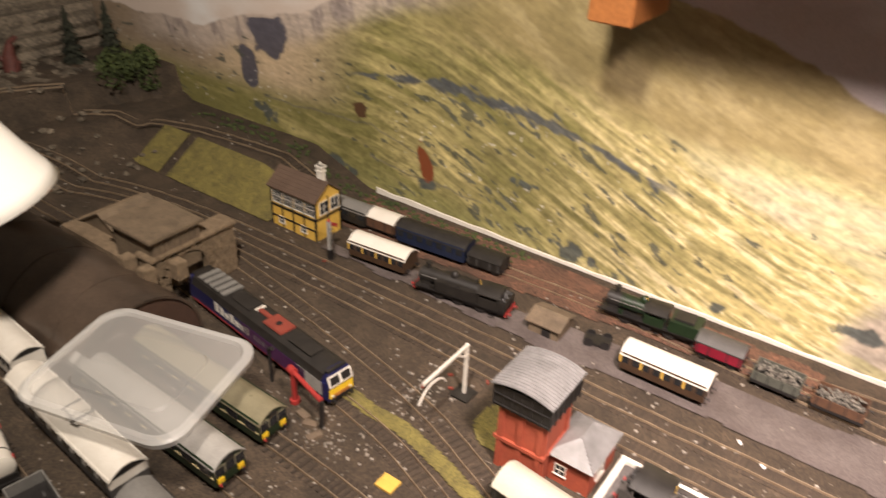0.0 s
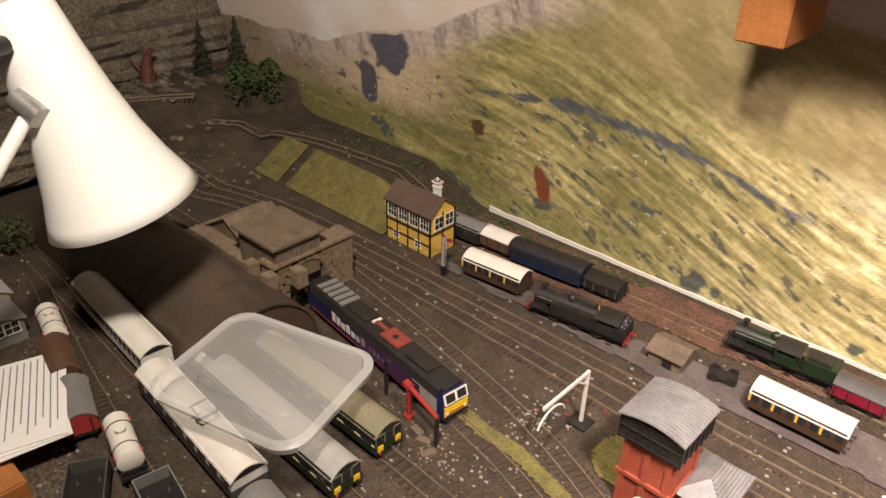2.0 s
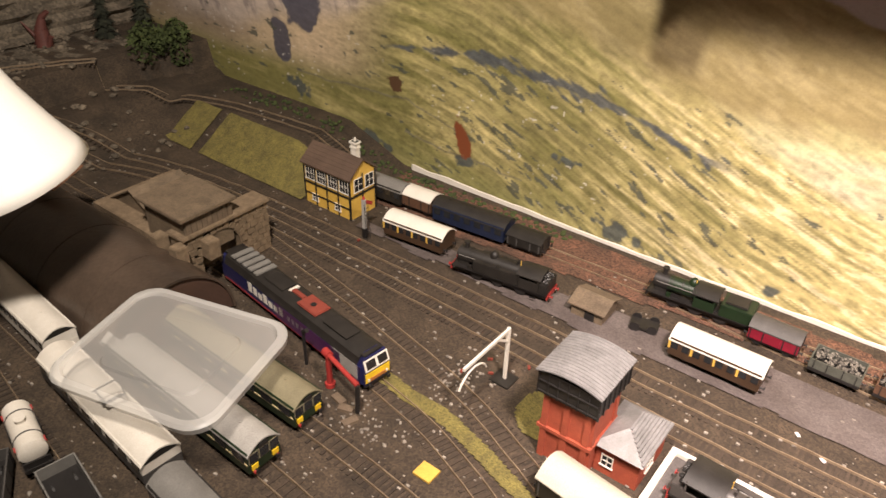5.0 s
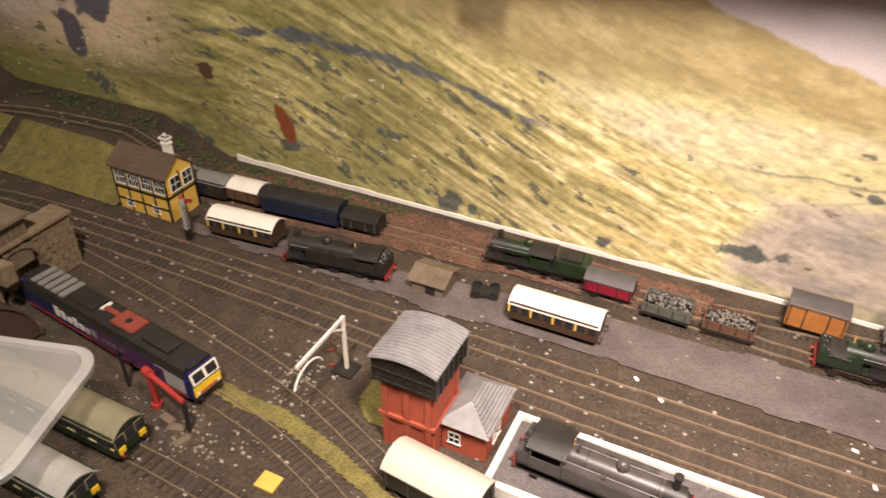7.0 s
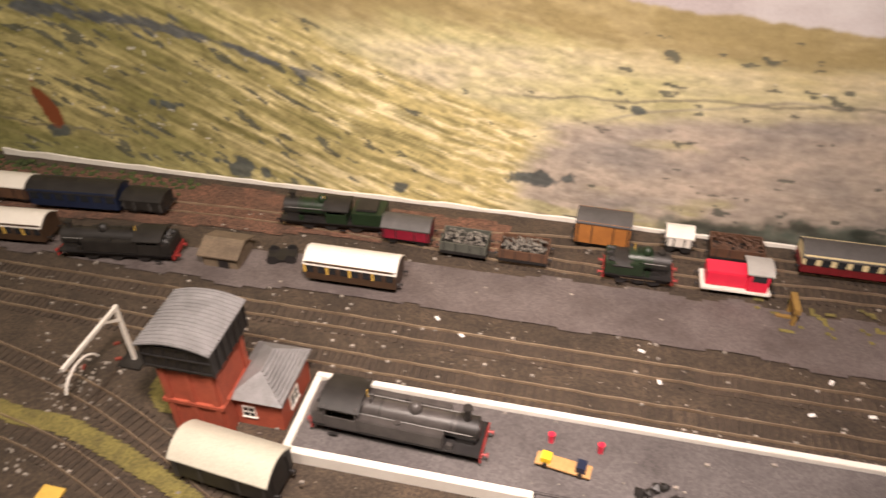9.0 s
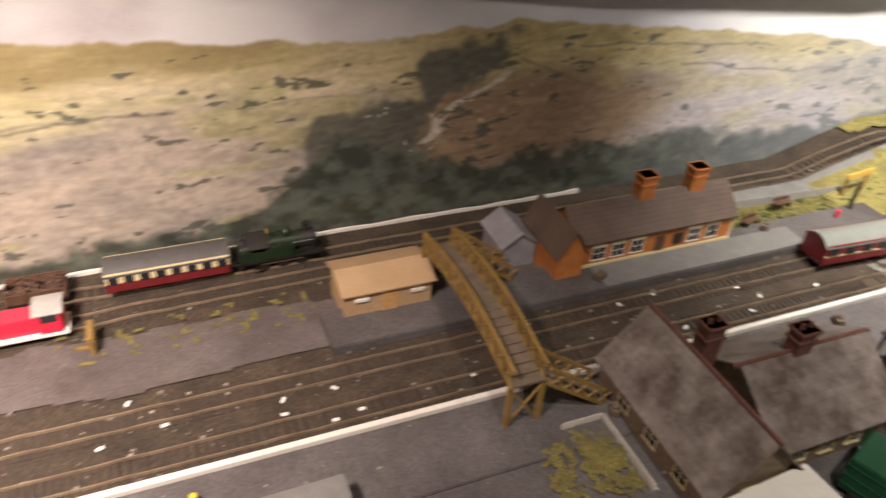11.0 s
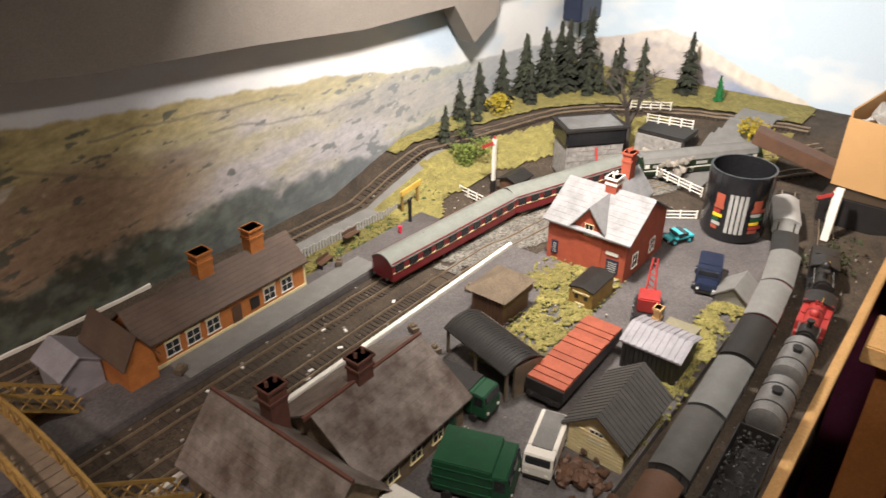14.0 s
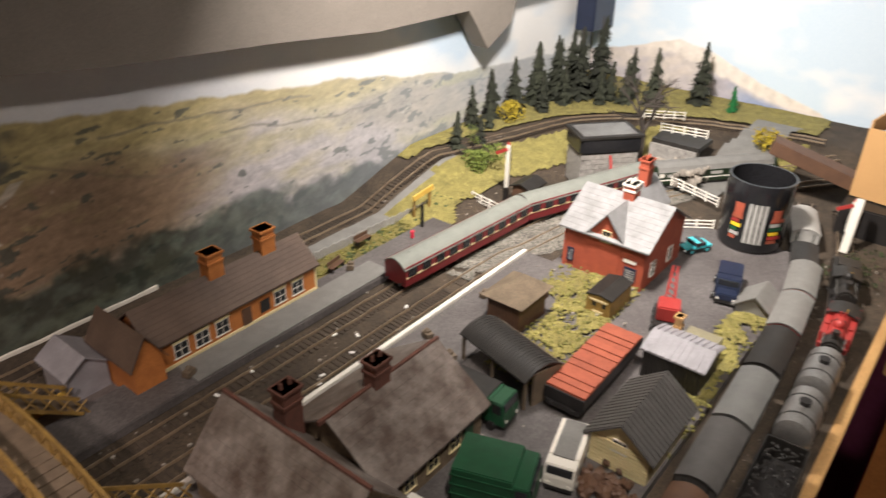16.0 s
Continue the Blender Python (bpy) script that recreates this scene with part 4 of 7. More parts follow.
    part("cab_back", B(xc0, xc0 + k, -W / 2 + k, W / 2 - k, 0.018, 0.031), body, t)
    part("cab_roof", prism(N(), arc(W + 0.002, H - 0.004, 0.005), "x", xc0 - 0.003, xc1 + 0.003), SOOT, t, smooth=True)
    if side_tanks:
        for s in (-1, 1):
            part("side_tank", B(xc1, L / 2 - 0.030, s * W / 2 - 0.007 * (s > 0), s * W / 2 + 0.007 * (s < 0), 0.018, 0.033), body, t, bevel=0.0008)
        part("bunker", B(-L / 2 + 0.001, xc0, -W / 2, W / 2, 0.018, 0.032), body, t, bevel=0.0008)
        bm = N()
        for i in range(24):
            blob(bm, (random.uniform(-L / 2 + 0.003, xc0 - 0.002), random.uniform(-W * 0.4, W * 0.4), 0.0325), 0.0022, 0)
        part("coal", bm, BLACK, t)["kind"] = "stuff"
    if tender:
        part("tender_tank", B(-L / 2, xc0 - 0.006, -W / 2, W / 2, 0.018, 0.034), body, t, bevel=0.0008)
        part("tender_coal", B(-L / 2 + 0.008, xc0 - 0.01, -W / 2 + 0.004, W / 2 - 0.004, 0.034, 0.037), SOOT, t, bevel=0.001)
    for x in (-L * 0.22, 0.02 * L, L * 0.24):
        for s in (-1, 1):
            bm = N()
            cyl(bm, (x, s * 0.0095 - 0.001, 0.0132), (x, s * 0.0095 + 0.001, 0.0132), 0.009, n=20)
            w = part("wheel", bm, BLACK, t)
            bm = N()
            cyl(bm, (x, s * 0.0105, 0.0132), (x, s * 0.0112, 0.0132), 0.0025, n=10)
            part("hub", bm, SOOT, w)
    part("coupling_rod", B(-L * 0.24, L * 0.26, -0.0125, -0.0118, 0.0115, 0.0128), RAIL, t)
    for e in (-1, 1):
        part("buffer_beam", B(e * L / 2 - 0.0008, e * L / 2 + 0.0008, -W / 2, W / 2, 0.0115, 0.0180), REDP if red else BLACK, t)
    buffers(t, L + 0.001, W, m=REDP if red else BLACK)
    return t


def diesel(label, m, L, body, roof, lower=None, W=0.035, H=0.042, yellow=True, cabs=True, windows=5, group=""):
    """Boxy diesel with raked cab ends; front towards +x."""
    t = thing("diesel_locomotive", label, "locomotive", m, group)
    z0 = 0.012
    prof = [(-W / 2, z0), (-W / 2, H * 0.74), (-W * 0.42, H * 0.92), (-W * 0.22, H), (W * 0.22, H), (W * 0.42, H * 0.92), (W / 2, H * 0.74), (W / 2, z0)]
    low = [(u, min(z, H * 0.74)) for u, z in prof if z <= H * 0.75]
    part("body_shell", prism(N(), low, "x", -L / 2 + 0.005, L / 2 - 0.005), body, t)
    top = [(-W / 2 - 0.0003, H * 0.735)] + prof[1:-1] + [(W / 2 + 0.0003, H * 0.735)]
    part("roof", prism(N(), top, "x", -L / 2 + 0.010, L / 2 - 0.010), roof, t, smooth=True)
    for e in (-1, 1):
        bm = N()
        x0, x1 = e * (L / 2 - 0.011), e * L / 2
        vs = [bm.verts.new(p) for p in ((x0, -W / 2, z0), (x0, W / 2, z0), (x0, W / 2, H * 0.74), (x0, W * 0.22, H), (x0, -W * 0.22, H), (x0, -W / 2, H * 0.74),
                                        (x1, -W * 0.46, z0), (x1, W * 0.46, z0), (x1, W * 0.46, H * 0.60), (e * (L / 2 - 0.004), W * 0.40, H * 0.93), (e * (L / 2 - 0.004), -W * 0.40, H * 0.93), (x1, -W * 0.46, H * 0.60))]
        bmesh.ops.convex_hull(bm, input=vs)
        cab = part("cab", bm, body, t)
        part("cab_roof", B(min(x0, e * (L / 2 - 0.004)), max(x0, e * (L / 2 - 0.004)), -W * 0.36, W * 0.36, H * 0.945, H * 0.985), roof, t, bevel=0.001)
        if yellow:
            part("nose_panel", B(min(x1, x1 + e * 0.0008), max(x1, x1 + e * 0.0008), -W * 0.44, W * 0.44, z0 + 0.003, H * 0.57), YELLOW, cab, "bright yellow warning panel")
        for y in (-0.24, 0.0, 0.24):
            bm = box(N(), -0.0006, 0.0006, y * W - 0.0036, y * W + 0.0036, -0.0045, 0.0045, pose(e * (L / 2 - 0.0016), 0, H * 0.76, 0, -e * 18, 0))
            part("windscreen", bm, GLASSM, cab)
        for y in (-0.33, 0.33):
            bm = N()
            cyl(bm, (x1, y * W, z0 + 0.006), (x1 + e * 0.0014, y * W, z0 + 0.006), 0.0016, n=10)
            part("headlight", bm, WHITEP, cab)
        part("buffer_beam", B(min(x1, x1 - e * 0.003), max(x1, x1 - e * 0.003), -W * 0.46, W * 0.46, 0.009, 0.0125), REDP if not yellow else BLACK, t)
        part("bogie", B(e * L * 0.31 - 0.026, e * L * 0.31 + 0.026, -0.015, 0.015, 0.005, 0.0115), BLACK, t, bevel=0.001)
        wheels(t, (e * L * 0.31 - 0.018, e * L * 0.31, e * L * 0.31 + 0.018), r=0.0065)
    part("fuel_tank", B(-L * 0.11, L * 0.11, -0.014, 0.014, 0.005, 0.012), BLACK, t, bevel=0.001)
    buffers(t, L, W, 0.0115)
    if windows:
        for s in (-1, 1):
            part("waist_stripe", B(-L / 2 + 0.012, L / 2 - 0.012, s * W / 2 - 0.0003, s * W / 2 + 0.0005, H * 0.42, H * 0.46), WHITEP, t)
            for i in range(windows):
                x = -L * 0.34 + L * 0.68 * i / (windows - 1)
                part("side_grille", B(x - 0.010, x + 0.010, s * W / 2 - 0.0003, s * W / 2 + 0.0005, H * 0.54, H * 0.66), GLASSM if i % 2 else LIGHTGREY, t)
            for e in (-1, 1):
                part("cab_window", B(e * (L / 2 - 0.016) - 0.004, e * (L / 2 - 0.016) + 0.004, s * W / 2 - 0.0003, s * W / 2 + 0.0006, H * 0.55, H * 0.70), WHITEP, t)
    return t


def T(x, y, rz=0, z=0.0):
    return pose(x, y, z, 0, 0, rz)


# back sidings, from the signal box eastwards
coach("small grey coach with black sides on the back siding", T(-0.565, -0.108, 3), 0.075, SOOT, MIDGREY, n_win=5, W=0.030)
van("small brown van with white roof on the back siding", T(-0.505, -0.100, 3), 0.052, BROWN, WHITEP)
coach("long black and navy coach with dark roof on the back siding", T(-0.415, -0.098, 5), 0.112, NAVY, SOOT, n_win=7)
van("small black wagon coupled behind the dark coach", T(-0.330, -0.090, 4), 0.050, SOOT, SOOT, H=0.026, rise=0.004)
COACHG = "chocolate and cream four-wheel coaches"
coach("chocolate and yellow four-wheel coach with white roof", T(-0.452, -0.170, 5), 0.092, CHOC, WHITEP, n_win=8, framec=YELLOWW, group=COACHG, end=CHOC)
coach("chocolate and yellow four-wheel coach with bright white roof", T(-0.047, -0.162, 0), 0.098, CHOC, WHITEP, n_win=8, framec=YELLOWW, group=COACHG, end=CHOC)
steam_loco("sooty black tank locomotive with red buffer beam", T(-0.313, -0.176, 188), 0.130, SOOT)
steam_loco("dark green tender locomotive on the back siding", T(-0.100, -0.075, 184), 0.122, GREEN, tender=True, side_tanks=False, red=False)
van("small red van with dark grey roof on the siding", T(-0.010, -0.083, 0), 0.054, CRIMSON, DARKGREY, W=0.028, H=0.028)
OW = "mineral wagons on the siding"
open_wagon("grey-green mineral wagon with pale load", T(0.057, -0.090, -1), 0.052, mat("grey_green_wagon", (0.10, 0.105, 0.085), (0.06, 0.062, 0.05), 60, 0.6), load=GRAVEL, group=OW)
open_wagon("brown mineral wagon with pale load", T(0.122, -0.090, -1), 0.053, BROWN, load=GRAVEL, group=OW)
van("orange-brown timber van with dark worn roof", T(0.203, -0.045, -2), 0.058, ORANGEV, DARKGREY, H=0.040, rise=0.004)
steam_loco("small green saddle tank locomotive with black chassis", T(0.242, -0.098, 0), 0.070, GREEN, red=True, H=0.034)
van("small white van against the backdrop", T(0.285, -0.035, 0), 0.028, WHITEP, WHITEP, W=0.024, H=0.026)
open_wagon("dark brown wagon against the backdrop", T(0.345, -0.040, 0), 0.055, BROWN, load=BROWN)

t = thing("shunter", "bright red small diesel shunter with white cab roof", "locomotive", T(0.340, -0.093))
part("footplate", B(-0.034, 0.034, -0.015, 0.015, 0.009, 0.0125), WHITEP, t, bevel=0.0006)
part("bonnet", B(-0.030, 0.010, -0.011, 0.011, 0.0125, 0.030), PINKRED, t, bevel=0.001)
part("cab", B(0.010, 0.030, -0.014, 0.014, 0.0125, 0.036), PINKRED, t, bevel=0.0006)
part("cab_roof", prism(N(), arc(0.031, 0.036, 0.003), "x", 0.007, 0.033), LIGHTGREY, t, smooth=True)
for s in (-1, 1):
    part("window", B(0.013, 0.027, s * 0.014 - 0.0005, s * 0.014 + 0.0005, 0.026, 0.034), GLASSM, t)
wheels(t, (-0.018, 0.018))
buffers(t, 0.068, 0.03, 0.011)
coach("crimson and cream coach with grey roof on the back siding", T(0.468, -0.044, 0), 0.120, CREAM, DARKGREY, lower=MAROON, n_win=8)
steam_loco("dark green pannier tank locomotive by the backdrop", T(0.582, -0.046, 0), 0.088, GREEN, red=False)

# the platform end: black engine, grey-roofed van
steam_loco("weathered black tank engine on the platform bay track", T(0.055, -0.352, -2, 0.008), 0.142, WEATHER, red=True, W=0.036, H=0.045)
van("black goods van with cream-grey curved roof", T(-0.065, -0.415, -6), 0.086, SOOT, mat("cream_grey_roof", (0.52, 0.50, 0.40), (0.44, 0.42, 0.34), 40, 0.6), W=0.038, H=0.034, rise=0.010)

# big blue diesel with lettered side
e66 = diesel("deep blue and purple freight diesel with yellow nose", T(-0.447, -0.390, -7.5), 0.272, BLUE, SOOT, W=0.036, H=0.047, windows=0)
for s in (-1, 1):
    part("purple_panel", B(-0.02, 0.098, s * 0.018 - 0.0003, s * 0.018 + 0.0005, 0.013, 0.033), PURPLE, e66, "purple side panel")
    part("grey_panel", B(0.085, 0.126, s * 0.018 - 0.0003, s * 0.018 + 0.0008, 0.016, 0.034), LIGHTGREY, e66, "light grey cab side panel")
    part("sole_bar", B(-0.128, 0.128, s * 0.018 - 0.0003, s * 0.018 + 0.0006, 0.012, 0.0135), REDP, e66)
part("roof_fan_panel", B(0.014, 0.048, -0.011, 0.011, 0.0465, 0.0490), DULLRED, e66, "dull red roof panel", bevel=0.001)
part("roof_duct", B(-0.008, 0.014, -0.002, 0.004, 0.0465, 0.0488), DULLRED, e66, "narrow dull red roof duct", bevel=0.0006)
fan = N()
cyl(fan, (0.031, 0, 0.0488), (0.031, 0, 0.0496), 0.0035, n=14)
part("roof_fan", fan, BLACK, e66)
part("roof_hatch", B(-0.050, -0.014, -0.010, 0.010, 0.0465, 0.0480), SOOT, e66, bevel=0.0008)
part("roof_hatch", B(0.060, 0.100, -0.010, 0.010, 0.0465, 0.0478), SOOT, e66, bevel=0.0008)
for e_ in (-1, 1):
    part("window_surround", box(N(), -0.0005, 0.0007, -0.0155, 0.0155, -0.0062, 0.0062, pose(e_ * 0.1349, 0, 0.0357, 0, -e_ * 18, 0)), WHITEP, e66, "white windscreen surround")
    for y_ in (-0.0075, 0.0075):
        part("windscreen", box(N(), -0.0005, 0.0012, y_ - 0.0058, y_ + 0.0058, -0.0045, 0.0045, pose(e_ * 0.1350, 0, 0.0360, 0, -e_ * 18, 0)), BLACK, e66, "black windscreen pane")
    part("lamp_panel", B(min(e_ * 0.1362, e_ * 0.1375), max(e_ * 0.1362, e_ * 0.1375), -0.010, 0.010, 0.0155, 0.0195), ORANGEV, e66, "orange-red lamp panel")
part("roof_vent_panel", B(-0.012, -0.006, -0.004, 0.010, 0.0465, 0.0485), WHITEP, e66, "white roof panel", bevel=0.001)
for i in range(5):
    part("roof_grille", B(-0.115 + i * 0.012, -0.107 + i * 0.012, -0.014, 0.014, 0.046, 0.0485), MIDGREY, e66, bevel=0.0005)
for s in (-1, 1):
    for i in range(7):
        x = -0.075 + i * 0.0105
        part("logo_bar", B(x, x + 0.0075, s * 0.018 - 0.0003, s * 0.018 + 0.0009, 0.020, 0.020 + (0.013, 0.011, 0.008, 0.012, 0.008, 0.008, 0.011)[i]), WHITEP, e66)
    for i in range(4):
        x = 0.004 + i * 0.008
        part("logo_bar", B(x, x + 0.0055, s * 0.018 - 0.0003, s * 0.018 + 0.0012, 0.021, 0.028), LIGHTGREY, e66)

# railcars, white coaches and the wagons beside them
DMU = "green diesel railcars in the yard"
for lab, x, y, rf in (("green diesel railcar with olive roof and yellow panel", -0.445, -0.487, OLIVE), ("green diesel railcar with grey-green roof and yellow panel", -0.435, -0.550, LIGHTGREY)):
    d_ = coach(lab, T(x, y, -1), 0.235, GREEN, rf, n_win=9, bogies=True, W=0.036, H=0.034, rise=0.009, band=CREAM, group=DMU)
    for yy in (-0.0115, 0.0115):
        part("nose_panel", B(0.1172, 0.1186, yy - 0.0035, yy + 0.0035, 0.0145, 0.0205), YELLOW, d_, "small yellow warning panel")
    for yy in (-0.0115, 0, 0.0115):
        part("cab_window", B(0.1172, 0.1184, yy - 0.0048, yy + 0.0048, 0.0235, 0.0335), GLASSM, d_)
        part("window_frame", B(0.1170, 0.1180, yy - 0.0055, yy + 0.0055, 0.0228, 0.0342), OLIVE, d_)
    part("route_box", B(0.1175, 0.1188, -0.005, 0.005, 0.0352, 0.0395), BLACK, d_)
    for yy in (-0.013, 0.013):
        lt = N()
        cyl(lt, (0.118, yy, 0.0125), (0.1205, yy, 0.0125), 0.0016, n=8)
        part("tail_lamp", lt, REDP, d_)
WC = "white coaches in the yard"
coach("white passenger coach with pale grey roof", T(-0.697, -0.580, -3.7), 0.200, WHITEP, WHITEP, lower=WHITEP, n_win=16, bogies=True, W=0.036, H=0.036, rise=0.008, group=WC, end=SOOT)
cb = coach("white electric coach with white roof and dark ends", T(-0.478, -0.608, -4), 0.200, WHITEP, WHITEP, lower=DARKGREY, n_win=9, bogies=True, W=0.038, H=0.034, rise=0.009, group=WC, end=SOOT)
pg = N()
for a, b in (((0.02, 0, 0.042), (0.02, 0, 0.047)), ((0.02, -0.009, 0.047), (0.032, -0.007, 0.056)), ((0.02, 0.009, 0.047), (0.032, 0.007, 0.056)), ((0.032, -0.009, 0.056), (0.020, -0.011, 0.066)),
             ((0.032, 0.009, 0.056), (0.020, 0.011, 0.066)), ((0.020, -0.014, 0.066), (0.020, 0.014, 0.066)), ((0.02, -0.009, 0.047), (0.02, 0.009, 0.047)), ((0.032, -0.009, 0.056), (0.032, 0.009, 0.056))):
    cyl(pg, a, b, 0.0008, n=6)
part("pantograph", pg, BLACK, cb, "thin black wire pantograph")
coach("grey-roofed coach behind the white coach", T(-0.262, -0.632, -5), 0.19, SOOT, MIDGREY, n_win=8, bogies=True, W=0.037, H=0.034, rise=0.009, group=WC)
tank_wagon("white tank wagon with red and black markings by the coaches", T(-0.745, -0.640, -12), 0.068, WHITEP, mark=True)
van("rusty brown curved-roof van", T(-0.672, -0.662, -14), 0.068, BROWN, BROWN, rise=0.010)
van("red goods van with grey half roof", T(-0.590, -0.680, -16), 0.068, REDP, MIDGREY, rise=0.008)
tank_wagon("white tank wagon with red letters in the yard", T(-0.505, -0.672, -14), 0.072, WHITEP, mark=True)
open_wagon("grey open wagon in the yard", T(-0.415, -0.680, -10), 0.072, MIDGREY, W=0.034, H=0.026)
open_wagon("dark grey open wagon lying by the papers", T(-0.478, -0.722, -30), 0.066, DARKGREY, W=0.036, H=0.026)

# the passenger train on the far main line, standing on the eastern curve
TRAINC = "maroon coaches of the passenger train"
coach("maroon passenger coach with grey-green roof", T(1.285, -0.236, -4), 0.245, MAROON, mat("train_roof", (0.23, 0.24, 0.21), (0.16, 0.17, 0.15), 40, 0.5), W=0.036, H=0.035, rise=0.009, n_win=10, bogies=True, band=CREAM, group=TRAINC)
coach("maroon passenger coach with grey-green roof on the curve", T(1.525, -0.283, -19), 0.235, MAROON, bpy.data.materials["train_roof"], W=0.036, H=0.035, rise=0.009, n_win=10, bogies=True, band=CREAM, group=TRAINC)
diesel("green mainline diesel with grey roof heading the train", T(1.735, -0.398, -38), 0.225, GREEN, MIDGREY, yellow=False, windows=5)

# goods sidings by the board edge
GV = "goods vehicles on the edge sidings"
van("dark brown van by the board edge", T(1.015, -0.640, 2), 0.080, BROWN, BROWN, group=GV)
van("dark grey goods brake van", T(1.108, -0.637, 2), 0.085, DARKGREY, DARKGREY, group=GV, W=0.034)
van("mid grey goods van", T(1.200, -0.634, 2), 0.085, MIDGREY, mat("grey_van_roof", (0.15, 0.15, 0.14), (0.10, 0.10, 0.095), 40, 0.6), group=GV, W=0.034)
van("dark worn van with grey roof", T(1.290, -0.630, 3), 0.078, DARKGREY, SOOT, group=GV, W=0.034)
van("red-brown van with pale grey roof", T(1.375, -0.624, 5), 0.078, REDP, MIDGREY, group=GV, W=0.034)
van("red-brown van with grey roof on the bend", T(1.458, -0.614, 9), 0.076, REDP, MIDGREY, group=GV, W=0.034)
van("low dark wagon on the bend", T(1.535, -0.597, 14), 0.062, SOOT, SOOT, H=0.024, rise=0.002, group=GV)
van("pale grey van near the cardboard box", T(1.622, -0.572, 18), 0.078, LIGHTGREY, LIGHTGREY, group=GV, W=0.034)
open_wagon("long black wagon at the board edge", T(1.105, -0.685, 2), 0.105, SOOT, W=0.036, H=0.034, load=SOOT, group=GV)
tank_wagon("silver tank wagon with black straps", T(1.200, -0.682, 2), 0.068, STEEL, r=0.0165, group=GV)
tank_wagon("silver tank wagon with black filler", T(1.276, -0.679, 2), 0.068, STEEL, r=0.0165, group=GV)
steam_loco("red streamlined tank engine", T(1.375, -0.673, 184), 0.105, REDP, red=True)
steam_loco("dark weathered engine with coal at the siding end", T(1.488, -0.655, 192), 0.105, SOOT, tender=True, side_tanks=False)
t = thing("buffer_stop", "mustard timber buffer post by the siding", "buffer stop", T(0.393, -0.126))
part("post", B(-0.002, 0.002, -0.012, -0.008, 0, 0.022), MUSTARD, t)
part("post", B(-0.002, 0.002, 0.008, 0.012, 0, 0.022), MUSTARD, t)
part("beam", B(-0.003, 0.003, -0.014, 0.014, 0.018, 0.024), MUSTARD, t)
part("brace", B(-0.014, 0.0, -0.002, 0.002, 0.0, 0.004), MUSTARD, t)


# ---- buildings ----
def gable(t, x0, x1, y0, y1, eave, ridge, wall, roof, along="x", z0=0.0, over=0.004, thick=0.0018, courses=0, ribs=0):
    """Walls with two gables, and two roof slopes."""
    if along == "x":
        c, h, a, b = (y0 + y1) / 2, (y1 - y0) / 2, x0, x1
    else:
        c, h, a, b = (x0 + x1) / 2, (x1 - x0) / 2, y0, y1
    part("wall", prism(N(), [(c - h, z0), (c + h, z0), (c + h, eave), (c, ridge), (c - h, eave)], along, a, b), wall, t)
    k = (ridge - eave) / h
    for s in (-1, 1):
        u0, u1 = c + s * (h + over), c
        za, zb = eave - k * over + 0.0006, ridge + 0.0006
        r_ = part("roof_slope", prism(N(), [(u0, za), (u1, zb), (u1, zb + thick), (u0, za + thick)], along, a - over, b + over), roof, t)
        for i in range(courses):
            f = (i + 0.5) / courses
            u, z = u0 + (u1 - u0) * f, za + (zb - za) * f + thick
            d = (u1 - u0) / courses * 0.5
            dz = (zb - za) / courses * 0.5
            part("slate_course", prism(N(), [(u - d, z - dz), (u + d, z + dz), (u - d, z - dz + 0.00035)], along, a - over + 0.0005, b + over - 0.0005), roof, r_)
        n = ribs
        for i in range(n):
            p = a - over + (b - a + 2 * over) * (i + 0.5) / n
            w = (b - a) / n * 0.22
            part("rib", prism(N(), [(u0, za + thick), (u1, zb + thick), (u1, zb + thick + 0.0009), (u0, za + thick + 0.0009)], along, p - w, p + w), roof, r_)


def window(t, x0, x1, z0, z1, y, side=-1, axis="y", framec=None, bars=1, glass=None):
    """A framed window on a wall that faces along the axis; x0, x1 run along the wall."""
    def bx(a0, a1, d0, d1, b0, b1):
        d0, d1 = sorted((y + side * d0, y + side * d1))
        return B(a0, a1, d0, d1, b0, b1) if axis == "y" else B(d0, d1, a0, a1, b0, b1)
    w = part("window", bx(x0, x1, -0.0005, 0.0004, z0, z1), glass or GLASSM, t)
    f = 0.0009
    fc = framec or WHITEP
    for a0, a1, b0, b1 in ((x0 - f, x0, z0 - f, z1 + f), (x1, x1 + f, z0 - f, z1 + f), (x0, x1, z1, z1 + f)):
        part("window_frame", bx(a0, a1, -0.0005, 0.0010, b0, b1), fc, w)
    part("sill", bx(x0 - 2 * f, x1 + 2 * f, -0.0005, 0.0016, z0 - f, z0), fc, w)
    for i in range(bars):
        a = x0 + (x1 - x0) * (i + 1) / (bars + 1)
        part("glazing_bar", bx(a - 0.0003, a + 0.0003, -0.0005, 0.0008, z0, z1), fc, w)
    part("glazing_bar", bx(x0, x1, -0.0005, 0.0008, (z0 + z1) / 2 - 0.0003, (z0 + z1) / 2 + 0.0003), fc, w)


